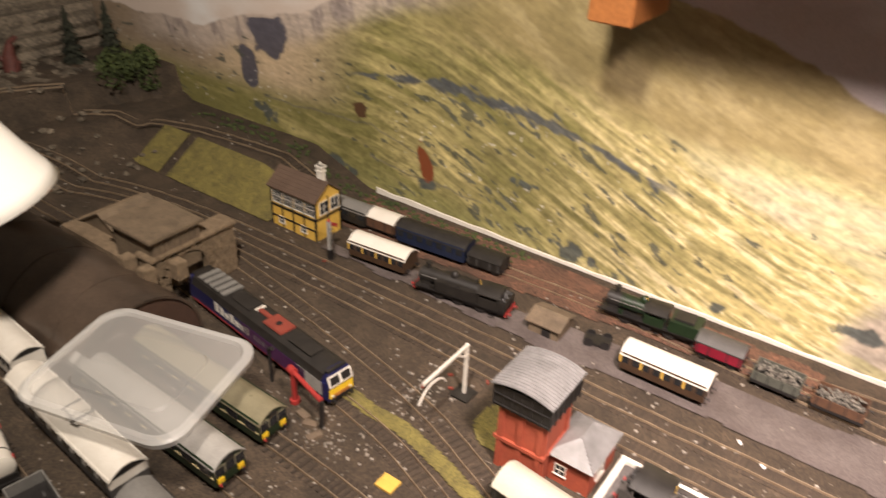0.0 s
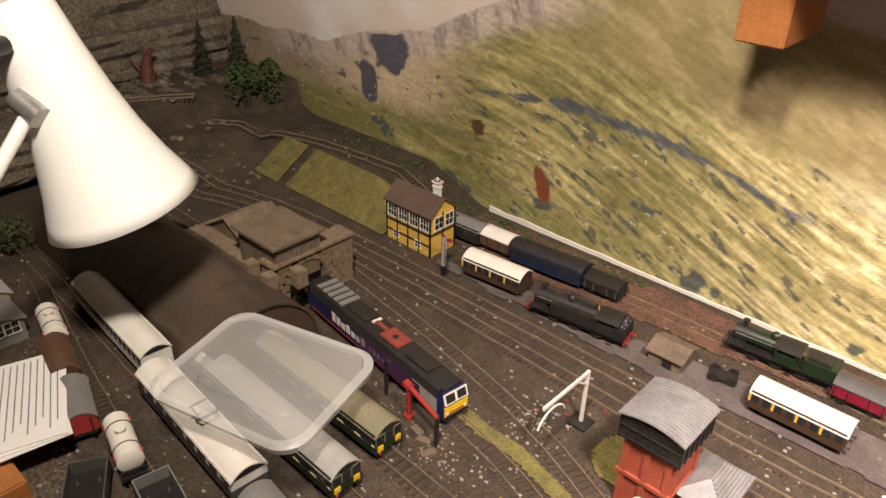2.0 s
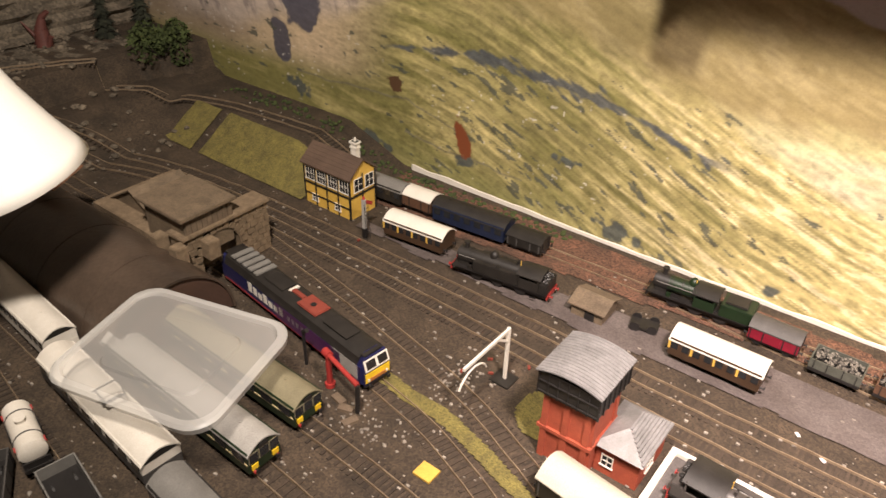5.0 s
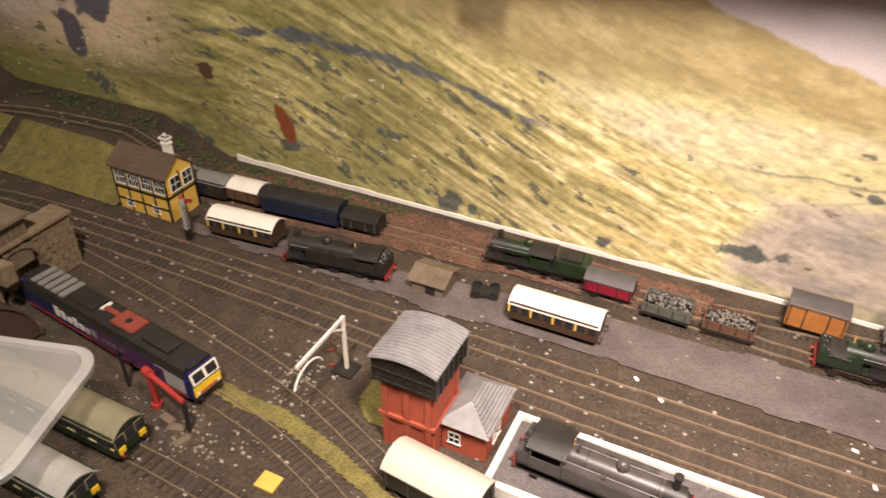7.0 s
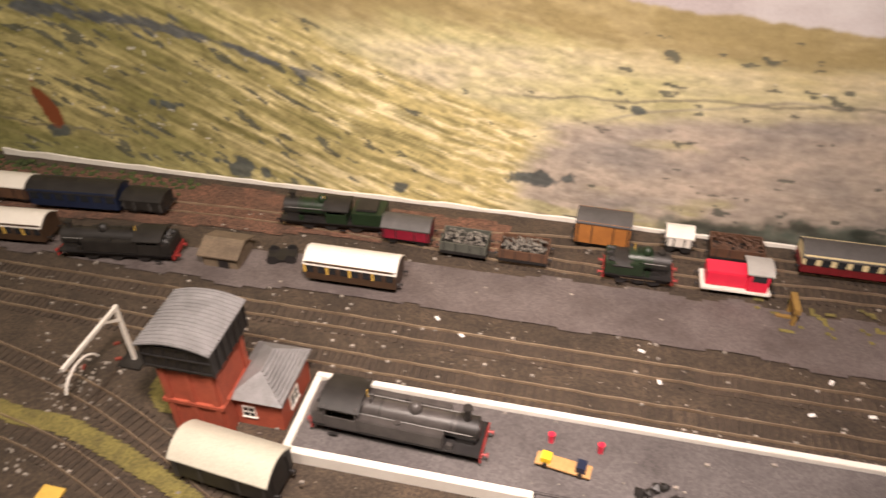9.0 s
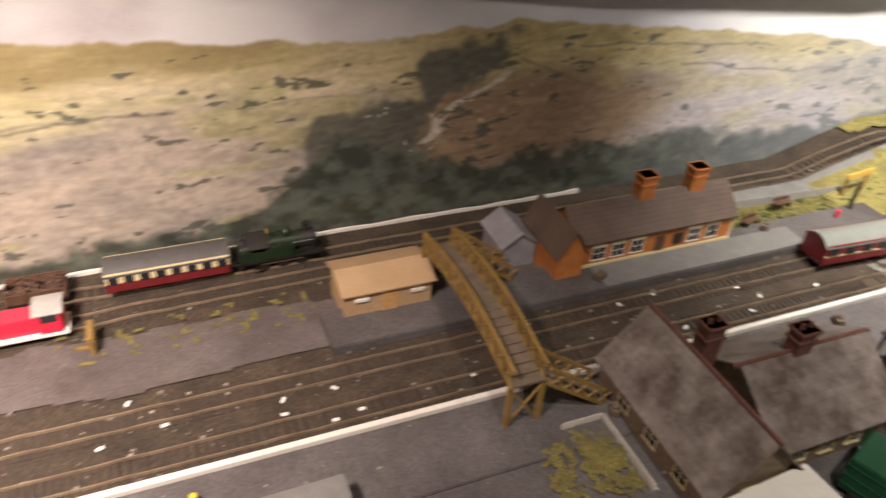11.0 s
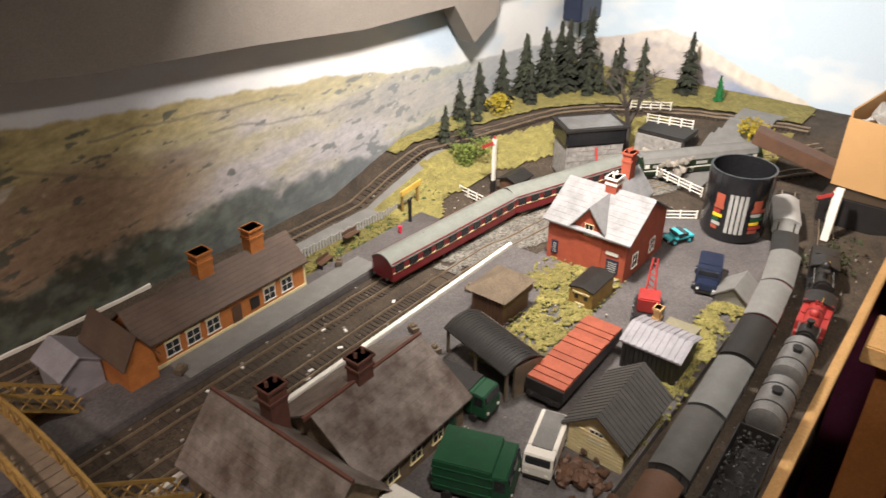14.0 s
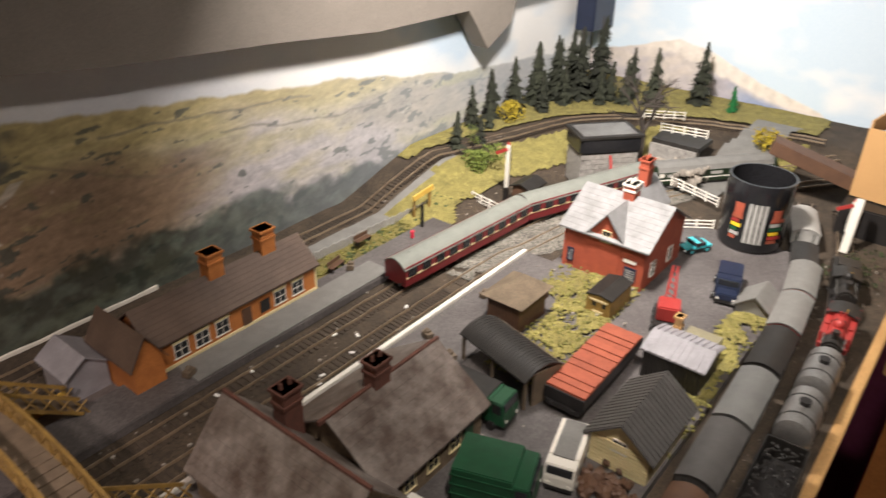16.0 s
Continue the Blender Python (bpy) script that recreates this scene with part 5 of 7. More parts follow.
def chimney(t, x, y, z0, z1, w, m_, pots=2, cap=None):
    c = part("chimney", B(x - w / 2, x + w / 2, y - w * 0.4, y + w * 0.4, z0, z1), m_, t)
    for k, d in ((0.0, 0.0016), (0.25, 0.001)):
        z = z1 - (z1 - z0) * k
        part("chimney_cap", B(x - w / 2 - d, x + w / 2 + d, y - w * 0.4 - d, y + w * 0.4 + d, z - 0.0028, z), cap or m_, c)
    for i in range(pots):
        bm = N()
        xx = x + (i - (pots - 1) / 2) * w * 0.5
        cyl(bm, (xx, y, z1), (xx, y, z1 + 0.005), 0.0018, 0.0015, 10)
        part("chimney_pot", bm, BRICKD if cap is None else cap, c)


# signal box
t = thing("signal_box", "yellow timbered signal box with brown roof and white chimney", "signal box")
gable(t, -0.655, -0.565, -0.183, -0.133, 0.066, 0.086, YELLOWW, SLATEB, "x", courses=6)
chimney(t, -0.592, -0.141, 0.07, 0.100, 0.010, WHITEP, 1, WHITEP)
for i in range(5):
    x = -0.6545 + i * 0.0222
    part("timber_post", B(x - 0.001, x + 0.001, -0.1842, -0.1828, 0, 0.066), BLACK, t)
part("timber_rail", B(-0.656, -0.564, -0.1845, -0.1828, 0.034, 0.0365), BLACK, t)
part("timber_rail", B(-0.656, -0.564, -0.1845, -0.1828, 0.017, 0.0185), BLACK, t)
for i in range(4):
    x = -0.652 + i * 0.0222
    window(t, x + 0.0015, x + 0.0175, 0.041, 0.060, -0.183, bars=2, glass=GLASSM)
for x in (-0.640, -0.595):
    window(t, x, x + 0.010, 0.008, 0.018, -0.183, bars=1)
for y in (-0.174, -0.152):
    window(t, y, y + 0.016, 0.041, 0.060, -0.565, 1, "x", bars=1)
for y in (-0.1835, -0.158, -0.1325):
    part("timber_post", B(-0.5655, -0.5638, y - 0.001, y + 0.001, 0, 0.066), BLACK, t)
part("timber_rail", B(-0.5655, -0.5636, -0.184, -0.132, 0.034, 0.0365), BLACK, t)

# loading gauge
t = thing("loading_gauge", "white timber loading gauge on a post", "loading gauge")
part("post", B(-0.218, -0.2145, -0.317, -0.3135, 0, 0.070), WHITEP, t, bevel=0.0003)
part("foot", B(-0.228, -0.205, -0.327, -0.305, 0, 0.0025), SOOT, t)
bm = N()
box(bm, -0.2175, -0.215, -0.392, -0.313, 0.066, 0.0695)
part("arm", bm, WHITEP, t)
part("arm_stay", prism(N(), [(-0.316, 0.052), (-0.335, 0.066), (-0.332, 0.066), (-0.316, 0.055)], "x", -0.2172, -0.2152), WHITEP, t)
bm = N()
for i in range(9):
    a0, a1 = [math.radians(20 + 140 * (i + k) / 9) for k in (0, 1)]
    q = [(-0.216, -0.376 - 0.024 * math.cos(a), 0.038 + 0.022 * math.sin(a)) for a in (a0, a1)]
    cyl(bm, q[0], q[1], 0.0011, n=6)
part("gauge_hoop", bm, WHITEP, t)

# water tower and annex
t = thing("water_tower", "red brick water tower with black tank and arched silver roof", "water tower")
part("tower_wall", B(-0.138, -0.088, -0.378, -0.328, 0, 0.080), BRICKR, t, bevel=0.0006)
for x in (-0.134, -0.113, -0.092):
    part("pilaster", B(x - 0.003, x + 0.003, -0.3798, -0.377, 0, 0.078), BRICKR, t)
for y in (-0.374, -0.332):
    part("pilaster", B(-0.089, -0.0862, y - 0.003, y + 0.003, 0, 0.078), BRICKR, t)
part("string_course", B(-0.1405, -0.0855, -0.3805, -0.3255, 0.036, 0.040), BRICKR, t)
part("tank", B(-0.1425, -0.0835, -0.3825, -0.3235, 0.080, 0.107), SOOT, t)
for i in range(7):
    for z in (0.082, 0.094, 0.105):
        part("tank_rib", B(-0.143, -0.083, -0.3838, -0.3822, z, z + 0.0015), BLACK, t) if i == 0 else None
    x = -0.1425 + 0.059 * i / 6
    part("tank_rib", B(x - 0.0006, x + 0.0006, -0.3836, -0.3822, 0.080, 0.107), BLACK, t)
    y = -0.3825 + 0.059 * i / 6
    part("tank_rib", B(-0.0838, -0.0822, y - 0.0006, y + 0.0006, 0.080, 0.107), BLACK, t)
pr = [(u - 0.113, z) for u, z in arc(0.064, 0.107, 0.0065, 10)]
rf = part("roof", prism(N(), pr, "y", -0.386, -0.320), SILVER, t, "arched silver-grey corrugated roof", smooth=True)
for i in range(16):
    y = -0.384 + 0.062 * i / 15
    part("corrugation", prism(N(), [(u - 0.113, z + 0.0007) for u, z in arc(0.064, 0.107, 0.0065, 10)], "y", y - 0.0008, y + 0.0008), SILVER, rf, smooth=True)
t = thing("pump_house", "low red brick annex with pale hipped roof", "outbuilding")
part("wall", B(-0.088, -0.045, -0.362, -0.302, 0, 0.036), BRICKR, t, bevel=0.0005)
bm = N()
vs = [bm.verts.new(p) for p in ((-0.092, -0.367, 0.036), (-0.041, -0.367, 0.036), (-0.041, -0.298, 0.036), (-0.092, -0.298, 0.036), (-0.066, -0.345, 0.053), (-0.066, -0.320, 0.053))]
bmesh.ops.convex_hull(bm, input=vs)
hr = part("hip_roof", bm, SILVER, t, "pale grey hipped roof")
for i in range(9):
    f = (i + 0.5) / 9
    part("tile_course", B(-0.0665 + 0.0245 * f - 0.0006, -0.0665 + 0.0255 * f + 0.0012, -0.345 - 0.021 * f, -0.320 + 0.021 * f, 0.053 - 0.017 * f - 0.0012, 0.053 - 0.017 * f + 0.0014), SILVER, hr)
window(t, -0.080, -0.070, 0.012, 0.024, -0.362)
window(t, -0.345, -0.330, 0.010, 0.024, -0.045, 1, "x")

# plate-layer's hut and spare bogie
t = thing("lamp_hut", "small weathered grey-brown plate-layers hut", "hut")
gable(t, -0.218, -0.178, -0.172, -0.134, 0.018, 0.026, MOUTH, MOUTH, "x")
part("doorway", B(-0.2, -0.188, -0.1728, -0.1715, 0, 0.013), BLACK, t)
t = thing("spare_bogie", "black spare wagon bogie on the ground", "bogie", T(-0.138, -0.143, 15, -0.003))
part("bogie_frame", B(-0.016, 0.016, -0.010, 0.010, 0.008, 0.011), SOOT, t)
wheels(t, (-0.010, 0.010))

# tan hut and yellow timber fence by the far platform
t = thing("platform_hut", "plain tan card platform hut with low roof", "hut")
gable(t, 0.622, 0.712, -0.166, -0.112, 0.038, 0.048, TAN, TAN, "x")
part("door", B(0.660, 0.676, -0.1670, -0.1655, 0.011, 0.034), WOOD, t)
for x in (0.632, 0.690):
    part("shelf", B(x, x + 0.014, -0.1685, -0.1655, 0.028, 0.031), WHITEP, t)

# footbridge
t = thing("footbridge", "mustard lattice timber footbridge with stairs over the tracks", "footbridge")
for x in (0.712, 0.742):
    prof = []
    for i in range(13):
        y = -0.140 - 0.205 * i / 12
        prof.append((y, 0.057 + 0.013 * math.sin(math.pi * i / 12)))
    for zo, h in ((0, 0.003), (0.019, 0.003)):
        pts = [(y, z + zo) for y, z in prof] + [(y, z + zo + h) for y, z in prof[::-1]]
        part("girder", prism(N(), pts, "x", x - 0.0014, x + 0.0014), MUSTARD, t)
    for i in range(12):
        (ya, za), (yb, zb) = prof[i], prof[i + 1]
        bm = N()
        cyl(bm, (x, ya, za + 0.001), (x, yb, zb + 0.020), 0.0012, n=5)
        cyl(bm, (x, ya, za + 0.020), (x, yb, zb + 0.001), 0.0012, n=5)
        part("lattice", bm, MUSTARD, t)
        part("baluster", B(x - 0.0013, x + 0.0013, ya - 0.001, ya + 0.001, za, za + 0.021), MUSTARD, t)
for i in range(20):
    y = -0.142 - 0.0102 * i
    z = 0.057 + 0.013 * math.sin(math.pi * min(1, i / 20))
    part("deck_plank", B(0.713, 0.741, y - 0.0098, y, z + 0.0005, z + 0.0025), TIMBER, t)
for x in (0.712, 0.742):
    for y in (-0.142, -0.343):
        part("trestle_leg", B(x - 0.002, x + 0.002, y - 0.002, y + 0.002, 0.011, 0.060), MUSTARD, t)
for y in (-0.142, -0.343):
    for xa, xb in ((0.712, 0.742), (0.742, 0.712)):
        part("cross_brace", cyl(N(), (xa, y, 0.013), (xb, y, 0.056), 0.0012, n=5), MUSTARD, t)
for y0, sx in ((-0.335, 1), (-0.150, 1)):
    for i in range(10):
        x = 0.745 + sx * i * 0.0062
        part("stair_tread", B(x, x + 0.006, y0 - 0.012, y0 + 0.012, 0.055 - i * 0.0046, 0.0568 - i * 0.0046), TIMBER, t)
    for s in (-1, 1):
        y = y0 + s * 0.0128
        for dz in (0.0, 0.017):
            bm = box(N(), 0, 0.076, y - 0.001, y + 0.001, -0.0015, 0.0015, pose(0.744, 0, 0.058 + dz, 0, 36.5, 0))
            part("stair_rail", bm, MUSTARD, t)
        for i in range(5):
            x = 0.747 + i * 0.013
            z = 0.056 - i * 0.0096
            bm = N()
            cyl(bm, (x, y, z), (x + 0.012, y, z + 0.008), 0.001, n=5)
            cyl(bm, (x, y, z + 0.016), (x + 0.012, y, z - 0.008), 0.001, n=5)
            part("lattice", bm, MUSTARD, t)

# brick station on the far platform
t = thing("station_building", "orange brick station building with brown slate roof", "station")
gable(t, 0.880, 1.092, -0.166, -0.104, 0.046, 0.073, BRICKO, SLATEB, "x", z0=0.0, courses=8)
gable(t, 0.852, 0.884, -0.176, -0.100, 0.044, 0.070, BRICKO, SLATEB, "y", courses=6)
chimney(t, 0.978, -0.134, 0.060, 0.100, 0.019, BRICKO, 0)
chimney(t, 1.048, -0.134, 0.060, 0.100, 0.019, BRICKO, 0)
for x in (0.902, 0.927, 0.952, 1.030, 1.056):
    window(t, x, x + 0.015, 0.020, 0.036, -0.166, bars=1)
    part("lintel", B(x - 0.002, x + 0.017, -0.1672, -0.1655, 0.037, 0.040), CREAM, t)
part("door", B(0.985, 0.997, -0.1670, -0.1655, 0.011, 0.036), BROWN, t)
part("notice_board", B(1.010, 1.022, -0.1675, -0.1658, 0.020, 0.034), BLACK, t)
for x in (0.880, 1.092):
    part("quoin", B(x - 0.002, x + 0.0005, -0.1668, -0.1655, 0, 0.045), CREAM, t)
part("plinth", B(0.884, 1.0925, -0.1672, -0.1655, 0.011, 0.015), CREAM, t)
t = thing("station_annex", "pale plain annex beside the brick station", "outbuilding")
gable(t, 0.810, 0.850, -0.130, -0.080, 0.032, 0.046, TIN, TIN, "y")
t = thing("yellow_fence", "low yellow timber fence beside the station", "fence")
for i in range(8):
    part("board", B(0.772 + i * 0.005, 0.7765 + i * 0.005, -0.121, -0.1195, 0, 0.014), YELLOWW, t)

# slate-roofed station on the near platform
t = thing("stone_station", "large stone station with stained grey slate roofs", "station")
gable(t, 0.815, 0.895, -0.475, -0.325, 0.045, 0.090, STONE, SLATE, "y", z0=0.0095, over=0.006, courses=10)
gable(t, 0.893, 1.020, -0.458, -0.345, 0.045, 0.084, STONE, SLATE, "x", z0=0.0095, over=0.006, courses=10)
part("ridge_tiles", B(0.8535, 0.8565, -0.482, -0.319, 0.090, 0.0935), BRICKD, t)
part("ridge_tiles", B(0.880, 1.027, -0.403, -0.400, 0.084, 0.0875), BRICKD, t)
chimney(t, 0.876, -0.372, 0.060, 0.110, 0.018, BRICKD, 2)
chimney(t, 0.948, -0.400, 0.070, 0.108, 0.018, BRICKD, 2)
for x in (0.845, 0.915, 0.945, 0.975):
    window(t, x, x + 0.013, 0.020, 0.036, -0.475 if x < 0.89 else -0.458, bars=1, framec=CREAM)
part("door", B(0.995, 1.007, -0.4592, -0.4575, 0.0095, 0.036), GREENV, t)
for y in (-0.45, -0.41, -0.37):
    window(t, y, y + 0.014, 0.020, 0.036, 0.815, -1, "x", framec=CREAM)
t = thing("lattice_porch", "weathered timber porch frame at the station end", "porch")
for x, y in ((1.024, -0.440), (1.024, -0.400), (1.040, -0.440), (1.040, -0.400)):
    part("post", B(x - 0.0012, x + 0.0012, y - 0.0012, y + 0.0012, 0.0095, 0.036), MUSTARD, t)
part("beam", B(1.020, 1.044, -0.442, -0.398, 0.036, 0.039), TIMBER, t)
t = thing("picket_fence", "white picket fence round a small garden", "fence")
for i in range(13):
    part("picket", B(0.757 + i * 0.003, 0.7585 + i * 0.003, -0.362, -0.361, 0.0095, 0.019), WHITEP, t)
for i in range(26):
    part("picket", B(0.7965, 0.7975, -0.364 - i * 0.003, -0.3625 - i * 0.003, 0.0095, 0.019), WHITEP, t)
part("fence_rail", B(0.757, 0.797, -0.361, -0.3602, 0.014, 0.0155), WHITEP, t)
part("fence_rail", B(0.7975, 0.7983, -0.442, -0.361, 0.014, 0.0155), WHITEP, t)

# red brick house
t = thing("brick_house", "red brick house with frosted grey slate roof", "house")
gable(t, 1.338, 1.452, -0.464, -0.356, 0.066, 0.100, BRICKR, SILVER, "y", z0=0.0085, over=0.006, courses=9)
gable(t, 1.3365, 1.396, -0.432, -0.392, 0.070, 0.096, BRICKR, SILVER, "x", z0=0.0085, over=0.004, courses=6)
gable(t, 1.396, 1.500, -0.420, -0.372, 0.060, 0.090, BRICKR, SILVER, "x", z0=0.0085, over=0.004, courses=6)
chimney(t, 1.395, -0.412, 0.090, 0.118, 0.018, BRICKR, 2, WHITEP)
chimney(t, 1.470, -0.396, 0.080, 0.122, 0.016, BRICKR, 2, BRICKR)
window(t, -0.418, -0.408, 0.060, 0.074, 1.3365, -1, "x", framec=CREAM)
for y, w_ in ((-0.456, 0.016), (-0.372, 0.009)):
    nb = part("notice_board", B(1.3366, 1.3382, y, y + w_, 0.018, 0.036), NAVY, t, "dark blue framed notice board")
    for k in range(5):
        part("text_bar", B(1.3362, 1.3367, y + 0.002, y + w_ - 0.002 - 0.001 * (k % 2), 0.020 + k * 0.003, 0.0208 + k * 0.003), LIGHTGREY, nb)
part("name_board", B(1.3368, 1.3382, -0.454, -0.438, 0.042, 0.046), WHITEP, t)
for x in (1.36, 1.41):
    window(t, x, x + 0.013, 0.020, 0.038, -0.464, bars=1)

# yard buildings
t = thing("goods_hut", "brown timber hut with hipped tan roof", "hut")
part("wall", B(1.170, 1.224, -0.400, -0.358, 0.0095, 0.046), BROWN, t)
bm = N()
vs = [bm.verts.new(p) for p in ((1.164, -0.406, 0.045), (1.230, -0.406, 0.045), (1.230, -0.352, 0.045), (1.164, -0.352, 0.045), (1.187, -0.379, 0.062), (1.207, -0.379, 0.062))]
bmesh.ops.convex_hull(bm, input=vs)
part("hip_roof", bm, MOUTH, t)
for i in range(9):
    part("board_strip", B(1.1685, 1.1702, -0.399 + i * 0.0045, -0.398 + i * 0.0045, 0.0095, 0.045), BROWN, t)
t = thing("lean_to", "low brown lean-to fence beside the hut", "fence")
part("board", B(1.226, 1.256, -0.386, -0.383, 0.0095, 0.022), BROWN, t)

t = thing("cart_shed", "open cart shed with dark curved corrugated roof", "shed", T(1.104, -0.432, 75))
rf = part("roof", prism(N(), arc(0.050, 0.044, 0.010, 10), "x", -0.049, 0.049), SOOT, t, smooth=True)
for i in range(24):
    part("corrugation", prism(N(), [(u, v + 0.0005) for u, v in arc(0.050, 0.044, 0.010, 10)], "x", -0.0485 + i * 0.00405, -0.0470 + i * 0.00405), SOOT, rf, smooth=True)
part("back_wall", B(-0.047, 0.047, -0.024, -0.0215, 0.0095, 0.0455), TIMBER, t)
part("end_wall", B(-0.048, -0.0455, -0.0215, 0.012, 0.0095, 0.047), TIMBER, t)
part("eaves_beam", B(-0.048, 0.048, 0.0205, 0.0225, 0.0425, 0.0450), TIMBER, t)
for x in (-0.047, 0.0, 0.045):
    part("post", B(x, x + 0.0025, 0.020, 0.0225, 0.0095, 0.0425), TIMBER, t)

t = thing("tin_shed", "dark timber shed with pale lilac tin roof", "shed")
gable(t, 1.192, 1.240, -0.592, -0.534, 0.042, 0.050, SOOT, TIN, "y", z0=0.0, ribs=10)
chimney(t, 1.246, -0.545, 0.012, 0.058, 0.008, WOOD, 0)
part("rear_lean_to", B(1.242, 1.272, -0.585, -0.550, 0.0, 0.034), OLIVE, t)
for i in range(12):
    y = -0.590 + i * 0.0048
    part("wall_plank", B(1.1905, 1.1922, y, y + 0.004, 0.0095, 0.042), SOOT, t)

t = thing("cream_shed", "cream boarded shed with dark grey ribbed roof", "shed")
gable(t, 1.056, 1.138, -0.602, -0.548, 0.041, 0.062, CREAM, DARKGREY, "x", z0=0.0, over=0.006, ribs=16)
window(t, -0.581, -0.569, 0.032, 0.043, 1.056, -1, "x", bars=2)
for i in range(8):
    z = 0.010 + i * 0.0038
    part("clapboard", B(1.0548, 1.0562, -0.6015, -0.5485, z, z + 0.0030), CREAM, t)
bm = N()
for i in range(60):
    blob(bm, (1.030 + random.gauss(0, 0.010), -0.575 + random.gauss(0, 0.012), 0.0105 + random.random() * 0.006), random.uniform(0.003, 0.006), 1)
solid("log_pile", bm, BROWN, "brown heap of logs by the cream shed", "logs", kind="stuff")

t = thing("grey_hut", "small grey slate-roofed hut in the yard", "hut")
gable(t, 1.372, 1.412, -0.606, -0.566, 0.018, 0.034, MIDGREY, MIDGREY, "x", z0=0.0, courses=5)
t = thing("brown_van_body", "brown grounded van body with dark roof", "van body")
gable(t, 1.258, 1.310, -0.464, -0.434, 0.033, 0.036, MUSTARD, SOOT, "x", z0=0.0, over=0.001)
for y in (-0.458, -0.446):
    part("window", B(1.2572, 1.2585, y, y + 0.004, 0.022, 0.027), BLACK, t)
part("sign_bar", B(1.2572, 1.2585, -0.460, -0.438, 0.0285, 0.0305), CREAM, t)
part("sign_bar", B(1.2572, 1.2585, -0.455, -0.443, 0.014, 0.016), CREAM, t)


# ---- road vehicles ----
def motor(name, label, m, L, W, H, cab, body, box_m=None, bonnet=0.0, group="", box_h=None):
    """Front towards +x."""
    t = thing(name, label, "vehicle", m, group)
    r = 0.0045
    part("chassis", B(-L / 2, L / 2, -W * 0.45, W * 0.45, r * 0.8, r * 1.5), BLACK, t)
    xc = L / 2 - bonnet
    if bonnet:
        part("bonnet", B(xc, L / 2, -W * 0.42, W * 0.42, r * 1.5, H * 0.6), cab, t, bevel=0.0012)
    xb = xc - L * 0.24
    prof = [(xb, r * 1.5), (xc, r * 1.5), (xc, H * 0.58), (xc - L * 0.05, H), (xb, H)]
    c = part("cab", prism(N(), prof, "y", -W / 2, W / 2), cab, t, bevel=0.0008)
    part("windscreen", B(xc - L * 0.05 - 0.0002, xc - L * 0.012, -W * 0.42, W * 0.42, H * 0.64, H * 0.94), GLASSM, c)
    for s in (-1, 1):
        part("side_window", B(xb + L * 0.04, xc - L * 0.06, s * W / 2 - 0.0005, s * W / 2 + 0.0005, H * 0.62, H * 0.92), GLASSM, c)
        bm = N()
        cyl(bm, (L / 2 - 0.0003, s * W * 0.33, H * 0.36), (L / 2 + 0.0009, s * W * 0.33, H * 0.36), 0.0016, n=10)
        part("headlight", bm, WHITEP, c)
    part("cargo_body", B(-L / 2, xb + 0.0002, -W / 2, W / 2, r * 1.5, box_h or H), box_m or body, t, bevel=0.001)
    for x in (-L * 0.30, L * 0.30):
        for s in (-1, 1):
            bm = N()
            cyl(bm, (x, s * W / 2 - 0.003, r), (x, s * W / 2 + 0.0006, r), r, n=14)
            w = part("wheel", bm, BLACK, t)
            bm = N()
            cyl(bm, (x, s * W / 2 + 0.0004, r), (x, s * W / 2 + 0.0011, r), r * 0.5, n=10)
            part("rim", bm, body, w)
    return t


gv = motor("delivery_van", "dark green delivery van with cream side panel and dark roof", T(1.043, -0.443, -86, 0.0095), 0.062, 0.027, 0.032, GREENV, GREENV)
part("roof_panel", B(-0.033, 0.012, -0.0135, 0.0135, 0.032, 0.0335), SOOT, gv)
part("sign_panel", B(-0.028, 0.008, -0.0140, -0.0133, 0.019, 0.030), CREAM, gv, "cream sign panel")
wv = motor("camper_van", "white camper van with grey roof", T(1.032, -0.540, 196, 0.0095), 0.062, 0.026, 0.028, WHITEP, WHITEP)
part("roof_panel", B(-0.028, 0.018, -0.009, 0.009, 0.028, 0.0295), MIDGREY, wv)
motor("pickup", "dark blue off-road pickup with pale tilt", T(1.405, -0.545, 195, 0.0085), 0.066, 0.028, 0.026, NAVY, NAVY, bonnet=0.016)
cr = motor("saloon_car", "turquoise saloon car beside the mug", T(1.482, -0.474, 150, 0.0085), 0.040, 0.020, 0.016, TURQ, TURQ, bonnet=0.012, box_h=0.011)
part("windows_band", B(-0.009, 0.007, -0.0102, 0.0102, 0.0115, 0.0155), GLASSM, cr)
yl = motor("flat_lorry", "yellow and maroon lorry with grey tilt", T(0.510, -0.384, 181, 0.012), 0.112, 0.034, 0.032, YELLOW, YELLOW, box_m=MIDGREY, box_h=0.030)
part("side_stripe", B(-0.056, 0.03, -0.0176, 0.0176, 0.008, 0.011), MAROON, yl)
part("headboard", B(0.028, 0.031, -0.018, 0.018, 0.007, 0.038), YELLOW, yl)
gl = motor("container_lorry", "dark green container body lorry behind the station", T(0.970, -0.510, -70, 0.0095), 0.066, 0.044, 0.036, GREENV, GREENV, box_h=0.040)
for i in range(3):
    part("container_rib", B(-0.034, 0.018, -0.0226, 0.0226, 0.012 + i * 0.010, 0.0135 + i * 0.010), GREENV, gl)
wf = motor("white_roof_bus", "cream vehicle with flat white roof beside the station", T(0.858, -0.500, 4, 0.0095), 0.090, 0.040, 0.034, CREAM, CREAM)
part("roof_panel", B(-0.047, 0.047, -0.021, 0.021, 0.034, 0.0365), WHITEP, wf, bevel=0.001)
